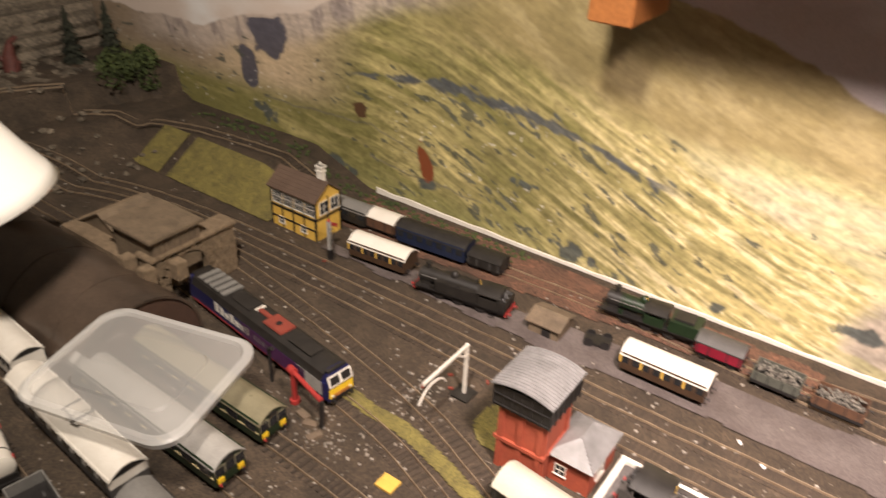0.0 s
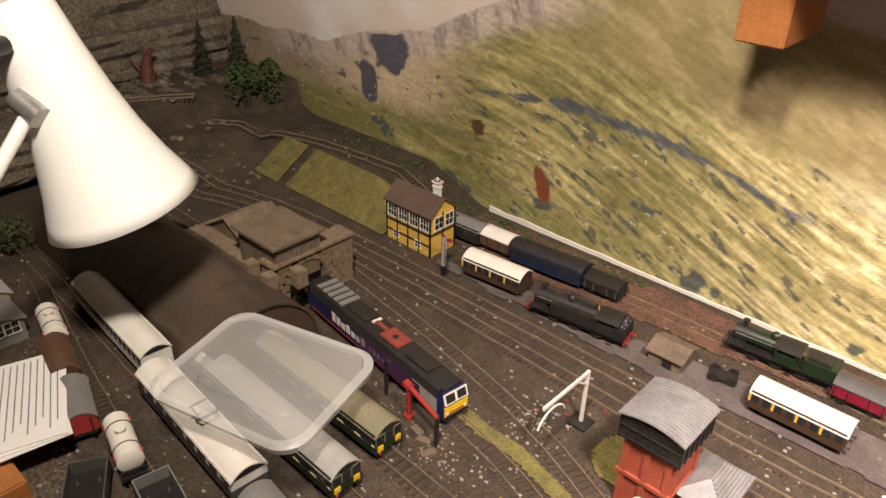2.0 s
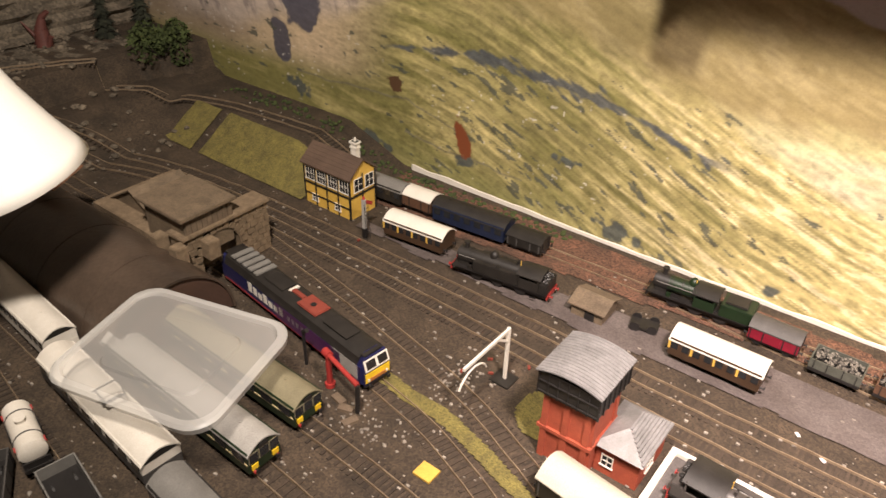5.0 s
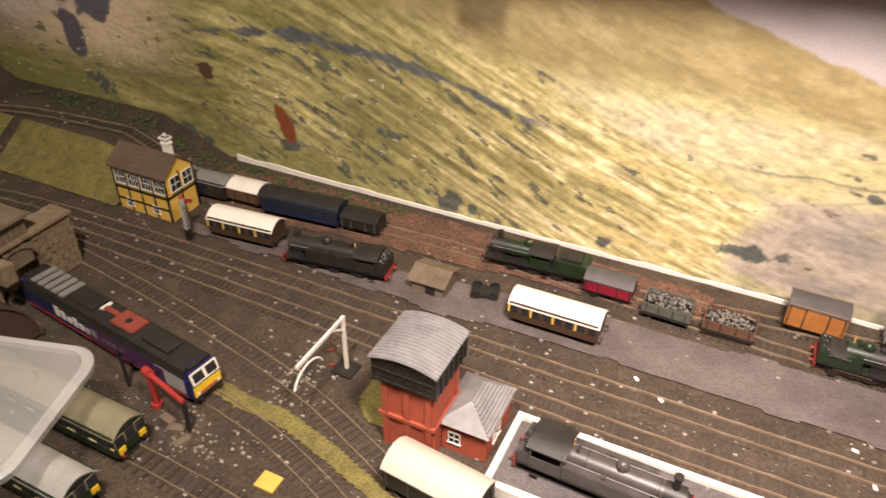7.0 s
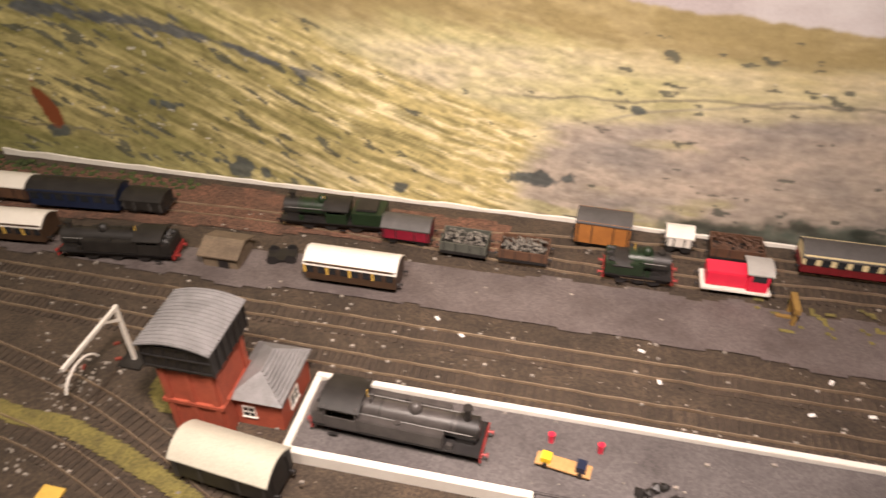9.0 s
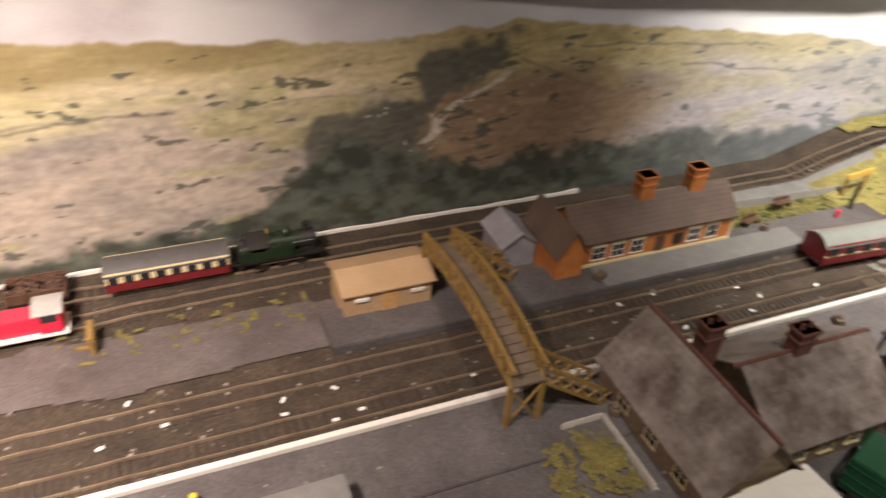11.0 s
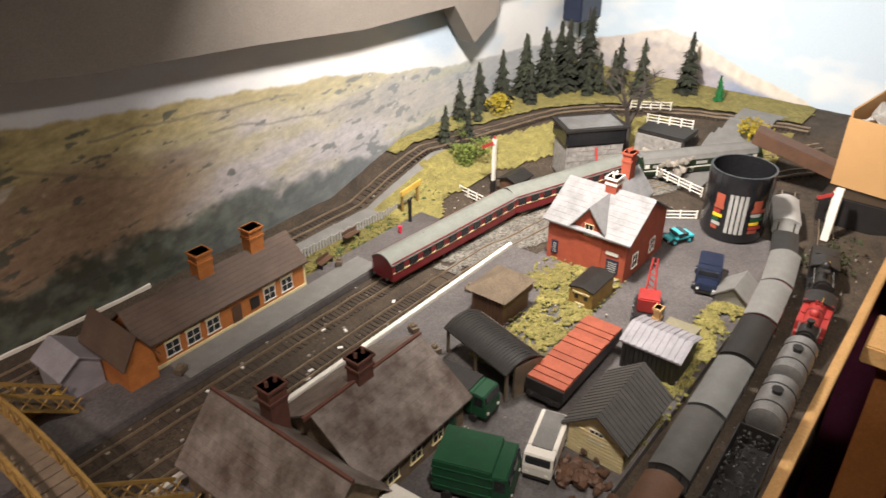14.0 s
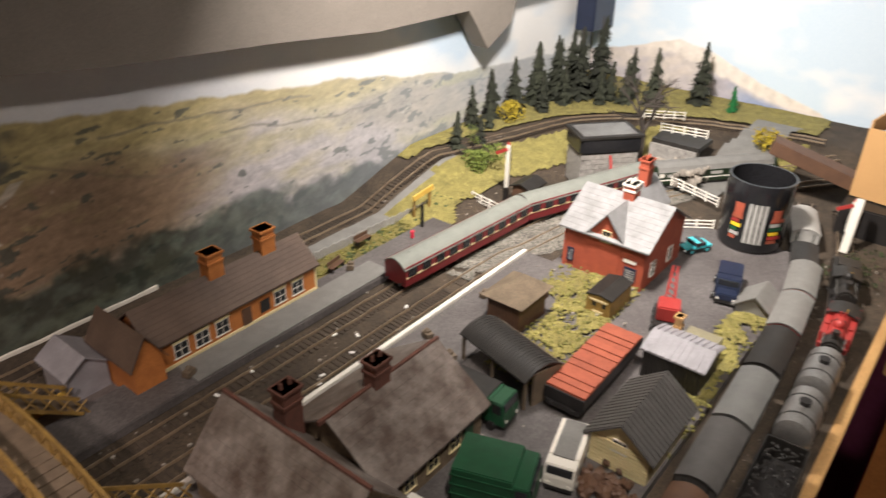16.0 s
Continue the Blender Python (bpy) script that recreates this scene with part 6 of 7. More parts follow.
for x in (-0.02, 0.0, 0.012):
    bm = N()
    cyl(bm, (x, -0.010, 0.0365), (x, -0.010, 0.039), 0.0028, n=10)
    part("roof_light", bm, MUSTARD, wf)

# planked red wagon
t = thing("plank_wagon", "black wagon carrying orange-red plank load", "wagon", T(1.152, -0.502, 1, 0.0095))
part("underframe", B(-0.066, 0.066, -0.018, 0.018, 0.008, 0.013), BLACK, t)
part("side_board", B(-0.064, 0.064, -0.0205, 0.0205, 0.013, 0.026), BLACK, t)
for i in range(13):
    x = -0.062 + i * 0.00965
    part("plank", B(x, x + 0.0088, -0.0200, 0.0200, 0.026, 0.0285 + 0.0006 * (i % 3)), ORANGE, t)
wheels(t, (-0.045, -0.033, 0.033, 0.045))
buffers(t, 0.132, 0.034, 0.013)

# red mobile crane
t = thing("mobile_crane", "red mobile crane with black chassis", "crane", T(1.292, -0.517, 20, 0.0095))
part("chassis", B(-0.024, 0.024, -0.015, 0.015, 0.005, 0.012), BLACK, t, bevel=0.001)
part("cab", B(-0.014, 0.012, -0.012, 0.012, 0.012, 0.030), REDP, t, bevel=0.0015)
bm = N()
for s in (-0.005, 0.005):
    cyl(bm, (0.008, s, 0.022), (0.028, s * 0.5, 0.058), 0.0012, n=6)
    cyl(bm, (0.008, s, 0.028), (0.028, s * 0.5, 0.061), 0.0012, n=6)
for i in range(6):
    f = i / 6
    cyl(bm, (0.008 + 0.020 * f, -0.005 + 0.0025 * f, 0.024 + 0.036 * f), (0.010 + 0.020 * f, 0.005 - 0.0025 * f, 0.029 + 0.033 * f), 0.0008, n=5)
part("jib", bm, REDP, t)
for x in (-0.017, -0.006, 0.006, 0.017):
    for s in (-1, 1):
        bm = N()
        cyl(bm, (x, s * 0.013, 0.0045), (x, s * 0.017, 0.0045), 0.0045, n=14)
        part("wheel", bm, BLACK, t)


# ---- signals, fences and yard fittings ----
def semaphore(label, x, y, z, h, m_=WHITEP, arm=REDP, side=-1):
    t = thing("semaphore_signal", label, "signal", T(x, y, 0, z))
    part("post", B(-0.0022, 0.0022, -0.0022, 0.0022, 0, h), m_, t)
    part("post_base", B(-0.0028, 0.0028, -0.0028, 0.0028, 0, h * 0.25), BLACK, t)
    part("arm", box(N(), -0.001, 0.001, 0, 0.022, -0.0025, 0.0025, pose(-0.003, 0, h * 0.93, 30 * side, 0, 0)), arm, t)
    bm = N()
    cyl(bm, (0, 0, h), (0, 0, h + 0.005), 0.0026, 0.0005, 8)
    part("finial", bm, REDP, t)
    bm = N()
    for s in (-0.0035, 0.0035):
        cyl(bm, (0.006, s, 0), (0.004, s, h * 0.9), 0.0004, n=4)
    for i in range(10):
        cyl(bm, (0.0055, -0.0035, h * 0.09 * i), (0.0055, 0.0035, h * 0.09 * i), 0.0004, n=4)
    part("ladder", bm, BLACK, t)


semaphore("white semaphore signal post with red arm on the grass", 1.455, -0.190, 0.004, 0.090)
semaphore("grey semaphore signal post by the signal box", -0.520, -0.203, 0, 0.060, LIGHTGREY)
semaphore("white signal post among the vans", 1.660, -0.620, 0, 0.060)
t = thing("water_crane", "red pillar water crane with black hose in the yard", "water crane", T(-0.352, -0.437))
bm = N()
cyl(bm, (0, 0, 0), (0, 0, 0.044), 0.0032)
cyl(bm, (0, 0, 0), (0, 0, 0.005), 0.0055)
part("pillar", bm, REDP, t)
bm = N()
cyl(bm, (0, 0, 0.043), (0.052, -0.012, 0.040), 0.0026)
cyl(bm, (-0.006, 0.0015, 0.043), (0.003, -0.0005, 0.043), 0.0045)
part("arm", bm, REDP, t)
bm = N()
cyl(bm, (0.052, -0.012, 0.040), (0.050, -0.012, 0.004), 0.0024)
part("hose", bm, BLACK, t)
t = thing("yard_lamp", "thin black yard lamp post", "lamp post", T(-0.395, -0.430))
bm = N()
cyl(bm, (0, 0, 0), (0, 0, 0.045), 0.0018)
cyl(bm, (0, 0, 0.045), (0.006, 0, 0.05), 0.0025)
part("post", bm, BLACK, t)
solid("yellow_card", B(-0.212, -0.193, -0.472, -0.455, 0.001, 0.0035), YELLOWW, "small yellow slotted card tile on the ground", "card")
t = thing("nameboard", "yellow station name board on two posts", "sign")
for x in (1.318, 1.352):
    part("post", B(x - 0.0015, x + 0.0015, -0.127, -0.124, 0, 0.040), MUSTARD, t)
part("board", box(N(), -0.022, 0.022, -0.001, 0.001, -0.004, 0.004, pose(1.335, -0.128, 0.040, 0, -6, 0)), YELLOWW, t)
t = thing("platform_post", "black iron platform lamp post", "lamp post")
part("post", B(1.295, 1.2985, -0.160, -0.1565, 0, 0.045), BLACK, t)


def bench(x, y, rz):
    t = thing("bench", "brown timber platform bench", "bench", T(x, y, rz, 0.011), "platform benches")
    part("seat", B(-0.013, 0.013, -0.004, 0.004, 0.006, 0.0072), BROWN, t)
    part("backrest", B(-0.013, 0.013, 0.0035, 0.0045, 0.008, 0.013), BROWN, t)
    for sx in (-0.011, 0.011):
        part("leg", B(sx - 0.0008, sx + 0.0008, -0.004, 0.004, 0, 0.006), BLACK, t)


bench(1.21, -0.128, 0)
bench(1.14, -0.150, 10)
bench(0.425, -0.350, 3)


def white_fence(label, pts, z, h=0.016, rails=3):
    t = thing("rail_fence", label, "fence", group="white rail fences")
    for (x0, y0), (x1, y1) in zip(pts, pts[1:]):
        n = 4
        for i in range(n + 1):
            x, y = x0 + (x1 - x0) * i / n, y0 + (y1 - y0) * i / n
            part("post", B(x - 0.001, x + 0.001, y - 0.001, y + 0.001, z, z + h), WHITEP, t)
        for k in range(rails):
            bm = N()
            zz = z + h * (k + 0.7) / rails
            cyl(bm, (x0, y0, zz), (x1, y1, zz), 0.0009, n=5)
            part("rail", bm, WHITEP, t)


white_fence("white post and rail fence beside the crossing", [(1.425, -0.150), (1.412, -0.222)], 0.002)
white_fence("white bridge parapet fence above the road", [(1.775, -0.290), (1.790, -0.365)], 0.050)
white_fence("white fence beside the dead tree", [(1.815, -0.240), (1.85, -0.30)], 0.052)
white_fence("white crossing gate by the house", [(1.505, -0.395), (1.56, -0.47)], 0.006)
white_fence("white broken gate pieces by the bridge", [(1.66, -0.365), (1.63, -0.45)], 0.010)
t = thing("paling_fence", "grey paling fence behind the platform", "fence")
for i in range(46):
    x = 1.135 + i * 0.0052
    part("paling", B(x, x + 0.0035, -0.1045 - 0.012 * (i / 46), -0.1033 - 0.012 * (i / 46), 0.002, 0.014 + 0.001 * (i % 3)), LIGHTGREY, t)

# stone water tank at the east end
t = thing("stone_water_tank", "grey stone tank house with glossy black water tank", "water tank", T(1.615, -0.262, -40))
part("stone_base", B(-0.045, 0.045, -0.028, 0.028, 0.004, 0.062), STONEG, t, bevel=0.001)
rng = random.Random(4)
for k in range(7):
    for i in range(9):
        x = -0.045 + i * 0.0102 + (0.005 if k % 2 else 0)
        part("stone", B(x, min(x + 0.0094, 0.046), -0.0292 - rng.random() * 0.0006, -0.027, 0.005 + k * 0.0081, 0.0124 + k * 0.0081), STONEG, t)
for k in range(7):
    for i in range(5):
        y = -0.028 + i * 0.0112
        for s in (-1, 1):
            part("stone", B(s * 0.0455 - 0.0012, s * 0.0455 + 0.0012, y, y + 0.0103, 0.005 + k * 0.0081, 0.0124 + k * 0.0081), STONEG, t)
part("tank_body", B(-0.050, 0.050, -0.032, 0.032, 0.062, 0.090), MUGB, t, bevel=0.003)
part("tank_rim", B(-0.052, 0.052, -0.034, 0.034, 0.087, 0.0905), SOOT, t)
part("tank_water", B(-0.044, 0.044, -0.026, 0.026, 0.0905, 0.0912), STEEL, t)
bm = N()
cyl(bm, (0.0, -0.032, 0.060), (0.0, -0.040, 0.040), 0.002)
part("filler_hose", bm, REDP, t)
t = thing("coal_bunker", "small brown timber bunker by the signal", "bunker")
gable(t, 1.470, 1.510, -0.222, -0.192, 0.024, 0.030, BROWN, SOOT, "x", z0=0.0)

# bridge gap and pale ramp
t = thing("road_bridge", "dark girder road bridge with pale rubble below", "bridge")
part("girder", B(1.74, 1.80, -0.372, -0.290, 0.042, 0.049), SOOT, t)
part("abutment", B(1.735, 1.75, -0.37, -0.29, 0, 0.042), STONEG, t)
bm = N()
for i in range(110):
    blob(bm, (random.uniform(1.655, 1.73), random.uniform(-0.40, -0.31), 0.012 + random.random() * 0.022), random.uniform(0.003, 0.007), 1)
solid("rubble", bm, RUBBLE, "pale broken stone beside the bridge", "stones", kind="stuff")


# ---- trees ----
def conifer(x, y, z, h, m_=CONIFER, lab="dark green bottle-brush model fir tree"):
    t = thing("fir_tree", lab, "tree", T(x, y, random.uniform(0, 360), z), "fir trees")
    bm = N()
    cyl(bm, (0, 0, 0), (0, 0, h), h * 0.03, h * 0.006, 8)
    part("trunk", bm, BARK, t)
    bm = N()
    n = int(22 + h * 190)
    lean = Vector((random.uniform(-0.05, 0.05), random.uniform(-0.05, 0.05), 0)) * h
    for i in range(n):
        f = i / n
        wide = h * 0.23 * (1 - f) ** 0.75 * (0.82 + 0.30 * math.sin(f * 31 + h * 900)) + 0.0016
        for k in range(11):
            a = k * 0.571 + i * 0.9 + random.uniform(-0.35, 0.35)
            q = wide * random.uniform(0.55, 1.25)
            d = Vector((math.cos(a), math.sin(a), 0))
            s = Vector((-d.y, d.x, 0)) * (0.045 * h * (1 - f) + 0.0009) * random.uniform(0.7, 1.4)
            c = lean * f * f + Vector((0, 0, h * (0.05 + 0.95 * f) + random.uniform(-0.01, 0.01) * h))
            drop = q * random.uniform(0.15, 0.6)
            vs = [bm.verts.new(c + d * q * 0.1 + Vector((0, 0, h * 0.025))), bm.verts.new(c + d * q * 0.65 + s - Vector((0, 0, drop * 0.5))),
                  bm.verts.new(c + d * q - Vector((0, 0, drop))), bm.verts.new(c + d * q * 0.65 - s - Vector((0, 0, drop * 0.7)))]
            bm.faces.new((vs[0], vs[1], vs[2]))
            bm.faces.new((vs[0], vs[2], vs[3]))
    part("crown", bm, m_, t)


def bushy(name, x, y, z, h, r, m_, lab, n=420):
    t = thing(name, lab, "tree" if name.endswith("tree") else "bush", T(x, y, 0, z))
    bm = N()
    cyl(bm, (0, 0, 0), (0, 0, h * 0.5), h * 0.05, h * 0.03, 7)
    for k in range(5):
        a = k * 1.257
        cyl(bm, (0, 0, h * 0.3), (r * 0.6 * math.cos(a), r * 0.6 * math.sin(a), h * 0.7), h * 0.025, h * 0.008, 5)
    part("trunk", bm, BARK, t)
    bm = N()
    lumps = [(Vector((random.gauss(0, r * 0.4), random.gauss(0, r * 0.4), h * random.uniform(0.35, 0.85))), r * random.uniform(0.35, 0.6)) for _ in range(9)]
    for i in range(n):
        c, q = random.choice(lumps)
        d = Vector((random.gauss(0, 1), random.gauss(0, 1), random.gauss(0, 1))).normalized() * q * random.uniform(0.7, 1.1)
        s = r * random.uniform(0.05, 0.10)
        a, b = Vector((random.gauss(0, 1), random.gauss(0, 1), random.gauss(0, 1))).normalized(), Vector((random.gauss(0, 1), random.gauss(0, 1), random.gauss(0, 1))).normalized()
        p = c + d
        p.z = max(p.z, h * 0.06)
        bm.faces.new([bm.verts.new(p + a * s), bm.verts.new(p + b * s), bm.verts.new(p - a * s), bm.verts.new(p - b * s)])
    part("crown", bm, m_, t)


for x, y, h in ((1.500, -0.060, 0.050), (1.545, -0.075, 0.042), (1.585, -0.030, 0.062), (1.650, -0.025, 0.072), (1.715, -0.028, 0.080), (1.735, -0.075, 0.055), (1.770, -0.040, 0.095), (1.80, -0.085, 0.060), (1.815, -0.06, 0.095),
                (1.850, -0.085, 0.110), (1.885, -0.105, 0.125), (1.845, -0.135, 0.055), (1.88, -0.17, 0.070), (1.90, -0.215, 0.090), (1.975, -0.275, 0.095)):
    conifer(x, y, ground_z(x, y), h * 1.25)
for x, y, h in ((1.60, -0.055, 0.05), (1.69, -0.05, 0.06), (1.755, -0.065, 0.075), (1.79, -0.03, 0.11), (1.83, -0.045, 0.12), (1.86, -0.06, 0.13), (1.875, -0.14, 0.08), (1.92, -0.16, 0.10)):
    conifer(x, y, ground_z(x, y), h)
conifer(1.965, -0.345, ground_z(1.965, -0.345), 0.052, LEAFB, "bright green toy fir tree")
for x, y, h in ((-1.255, -0.115, 0.105), (-1.215, -0.060, 0.110)):
    conifer(x, y, ground_z(x, y), h)
bushy("birch_tree", 1.490, -0.118, 0.004, 0.062, 0.027, LEAFG, "small leafy light green tree beside the track", 1500)
bushy("sapling_tree", 1.520, -0.080, ground_z(1.52, -0.08), 0.050, 0.012, LEAFG, "slim light green tree among the firs")
bushy("gorse_bush", 1.640, -0.062, ground_z(1.640, -0.062), 0.040, 0.024, LEAFY, "round yellow gorse bush", 900)
bushy("gorse_bush", 1.842, -0.447, ground_z(1.842, -0.447), 0.052, 0.030, LEAFY, "round yellow gorse bush by the bridge", 700)
bushy("green_bush", -1.125, -0.085, 0.050, 0.095, 0.054, LEAFD, "dense dark green bush below the rock ledge", 1400)
bushy("green_bush", -0.99, -0.60, 0.0, 0.055, 0.035, LEAFD, "dark green bush near the tunnel tube", 800)
bushy("ivy_bush", 1.57, -0.655, 0, 0.018, 0.03, LEAFD, "low dark weeds at the board edge", 300)
t = thing("dead_tree", "bare twisted grey dead tree", "tree", T(1.690, -0.290, 0, 0.004))
bm = N()
tips = [(Vector((0, 0, 0)), Vector((0.006, 0, 0.065)), 0.0075)]
cyl(bm, tips[0][0], tips[0][1], 0.009, 0.006, 8)
rng = random.Random(9)
for lev in range(5):
    nxt = []
    for a, b, r in tips:
        for k in range(3 if lev < 2 else 2):
            d = (b - a).normalized() + Vector((rng.gauss(0, 0.65), rng.gauss(0, 0.65), rng.gauss(0.1, 0.4)))
            e = b + d.normalized() * 0.032 * 0.82 ** lev
            cyl(bm, b, e, r * 0.6, r * 0.35, 5)
            nxt.append((b, e, r * 0.6))
    tips = nxt
part("branchwork", bm, BARK, t)

# low shrubs along the backdrop foot
bm = N()
for i in range(380):
    x = random.choice((random.uniform(-1.0, -0.55), random.uniform(-0.6, -0.3), random.uniform(1.1, 1.4)))
    y = random.uniform(-0.055, -0.018) if x < 0 else random.uniform(-0.15, -0.11)
    blob(bm, (x, y, ground_z(x, y) + 0.002), random.uniform(0.0018, 0.0045), 1, 0.8)
solid("scrub", bm, LEAFD, "dark scrub clumps along the backdrop foot", "scrub", kind="stuff")

# ---- west end: tunnel tube, portal, rocks ----
t = thing("tunnel_tube", "black curved card tunnel roof lying over the tracks", "tunnel")
n = 20
outer = [(-0.490 - 0.076 * math.cos(math.pi * i / n), 0.004 + 0.074 * math.sin(math.pi * i / n)) for i in range(n + 1)]
inner = [(-0.490 - 0.073 * math.cos(math.pi * i / n), 0.004 + 0.071 * math.sin(math.pi * i / n)) for i in range(n + 1)]
TUBE = mat("tube_card", (0.105, 0.075, 0.055), (0.042, 0.031, 0.024), 14, 0.34, bump=0.5, fine=250)
part("tube_shell", prism(N(), outer + inner[::-1], "x", -0.99, -0.530), TUBE, t, smooth=True)
part("end_card", prism(N(), inner, "x", -0.536, -0.533), mat("end_card_brown", (0.085, 0.045, 0.030), (0.05, 0.028, 0.02), 30, 0.7), t, "brown card closing the tube end")
for x in (-0.90, -0.80, -0.70, -0.60):
    ring = [(-0.490 - q * math.cos(math.pi * i / n), 0.004 + (q - 0.002) * math.sin(math.pi * i / n)) for q, order in ((0.0765, 1), (0.0755, -1)) for i in range(n + 1)[::order]]
    part("card_seam", prism(N(), ring, "x", x, x + 0.002), TUBE, t, smooth=True)
solid("card_scrap", box(N(), -0.07, 0.07, -0.028, 0.028, -0.001, 0.001, pose(-0.865, -0.47, 0.090, 8, -4, 20)), mat("brown_card", (0.27, 0.13, 0.07), (0.16, 0.075, 0.04), 25, 0.6), "torn brown card sheet lying on the tunnel tube", "card")

t = thing("tunnel_portal", "brown stone tunnel portal with arch", "tunnel portal")
prof = [(-0.425, 0.0), (-0.425, 0.070), (-0.300, 0.070), (-0.300, 0.0), (-0.345, 0.0)]
prof += [(-0.374 + 0.029 * math.cos(math.pi * i / 10), 0.030 + 0.031 * math.sin(math.pi * i / 10)) for i in range(11)]
prof += [(-0.403, 0.0)]
part("stone_wall", prism(N(), prof, "x", -0.625, -0.600), STONE, t)
rng = random.Random(7)
for i in range(11):
    a = math.pi * (i + 0.5) / 11
    bm = box(N(), -0.0015, 0.0015, -0.004, 0.004, -0.0036, 0.0036, Matrix.Translation((-0.5995, -0.374 + 0.034 * math.cos(a), 0.030 + 0.036 * math.sin(a))) @ Matrix.Rotation(a - math.pi / 2, 4, "X"))
    part("arch_stone", bm, STONE, t)
for k in range(8):
    for i in range(11):
        y = -0.425 + i * 0.0114 + (0.005 if k % 2 else 0)
        z = 0.002 + k * 0.0086
        if math.hypot(y + 0.005 + 0.374, max(0, z - 0.028)) < 0.042 and z < 0.07:
            continue
        part("stone", B(-0.6005, -0.5985 + rng.random() * 0.001, y, min(y + 0.0105, -0.300), z, z + 0.0078), STONE, t)
part("coping", B(-0.628, -0.595, -0.428, -0.297, 0.070, 0.075), STONE, t, bevel=0.001)
t = thing("stone_house", "brown weathered stone building with flat tan roof above the portal", "building")
part("wall", B(-0.678, -0.600, -0.420, -0.354, 0.04, 0.096), MOUTH, t)
part("flat_roof", B(-0.684, -0.593, -0.427, -0.347, 0.096, 0.1005), MOUTH, t, bevel=0.0008)
for i in range(9):
    part("wall_board", B(-0.6002, -0.5985, -0.418 + i * 0.0074, -0.4115 + i * 0.0074, 0.074, 0.096), TIMBER, t)
t = thing("ruined_lean_to", "collapsed brown lean-to roof beside the stone building", "outbuilding")
gable(t, -0.790, -0.690, -0.400, -0.330, 0.050, 0.078, MOUTH, MOUTH, "y", z0=0.0)
for x, y in ((-0.63, -0.436), (-0.59, -0.438), (-0.575, -0.405)):
    solid("stone_block", B(x - 0.008, x + 0.008, y - 0.008, y + 0.008, 0.050, 0.074), STONE, "loose stone block on the tunnel roof", "stone", bevel=0.001)
solid("hill_fill", B(-0.80, -0.626, -0.424, -0.30, 0.0, 0.050), STONE, "stone retaining mass behind the tunnel portal", "embankment", kind="structure")

# rock ledges stepped up to the west wall
def rock(x0, x1, y0, y1, z0, z1, lab, seed):
    bm = N()
    bmesh.ops.create_grid(bm, x_segments=2, y_segments=2, size=0.5)
    bm.clear()
    n, m_ = 26, 8
    ring = []
    for j in range(m_ + 1):
        row = []
        for i in range(n + 1):
            f = i / n
            z = z0 + (z1 - z0) * j / m_
            q = 0.014 * fbm(f * 7 + seed, j * 1.4, seed) + 0.006 * (j % 2)
            row.append(bm.verts.new((x1 + q - 0.010 * j / m_, y0 + (y1 - y0) * f, z)))
        ring.append(row)
    for j in range(m_):
        for i in range(n):
            bm.faces.new((ring[j][i], ring[j][i + 1], ring[j + 1][i + 1], ring[j + 1][i]))
    back = [bm.verts.new((x0, y0 + (y1 - y0) * i / n, z1 + 0.004 * fbm(i * 0.7, seed))) for i in range(n + 1)]
    for i in range(n):
        bm.faces.new((ring[m_][i], ring[m_][i + 1], back[i + 1], back[i]))
    low = [bm.verts.new((x0, y0, z0)), bm.verts.new((x0, y1, z0))]
    bm.faces.new([low[0]] + [r[0] for r in ring] + [back[0]])
    bm.faces.new([low[1]] + [r[n] for r in ring] + [back[n]])
    solid("rock_face", bm, ROCK, lab, "rock", kind="structure")


rock(-1.37, -1.175, -0.60, -0.10, 0.02, 0.105, "dark grey layered rock ledge", 1.0)
rock(-1.372, -1.31, -0.70, -0.02, 0.10, 0.190, "grey stepped rock wall behind the ledge", 2.0)
rock(-1.373, -1.345, -0.90, -0.01, 0.18, 0.34, "high dark rock wall at the end of the layout", 3.0)
bm = N()
for i in range(160):
    x, y = random.uniform(-1.33, -1.18), random.uniform(-0.50, -0.08)
    blob(bm, (x, y, 0.107), random.uniform(0.002, 0.007), 1, 0.6)
for i in range(60):
    x, y = random.uniform(-1.16, -0.96), random.uniform(-0.40, -0.16)
    blob(bm, (x, y, ground_z(x, y) + 0.003), random.uniform(0.002, 0.008), 1, 0.6)
solid("loose_rocks", bm, ROCK, "loose grey stones on the rock ledge", "stones", kind="stuff")
bm = N()
for a, b, r0, r1 in (((0, 0, 0), (0, 0, 0.030), 0.016, 0.012), ((0, 0, 0.030), (0.006, 0.004, 0.052), 0.011, 0.006), ((0.006, 0.004, 0.052), (0.016, 0.012, 0.062), 0.006, 0.004), ((-0.004, -0.01, 0.02), (-0.02, -0.022, 0.045), 0.004, 0.001),
                      ((0.01, 0, 0), (0.02, 0.006, 0.02), 0.006, 0.004), ((-0.008, 0, 0.0), (-0.035, -0.01, 0.004), 0.007, 0.001)):
    cyl(bm, a, b, r0, r1, 9)
solid("figurine", bm, mat("maroon_clay", (0.15, 0.05, 0.04), (0.07, 0.025, 0.02), 120, 0.6), "dark red beast figurine sitting on the rock ledge", "figurine", T(-1.285, -0.215, 0, 0.104), smooth=True)

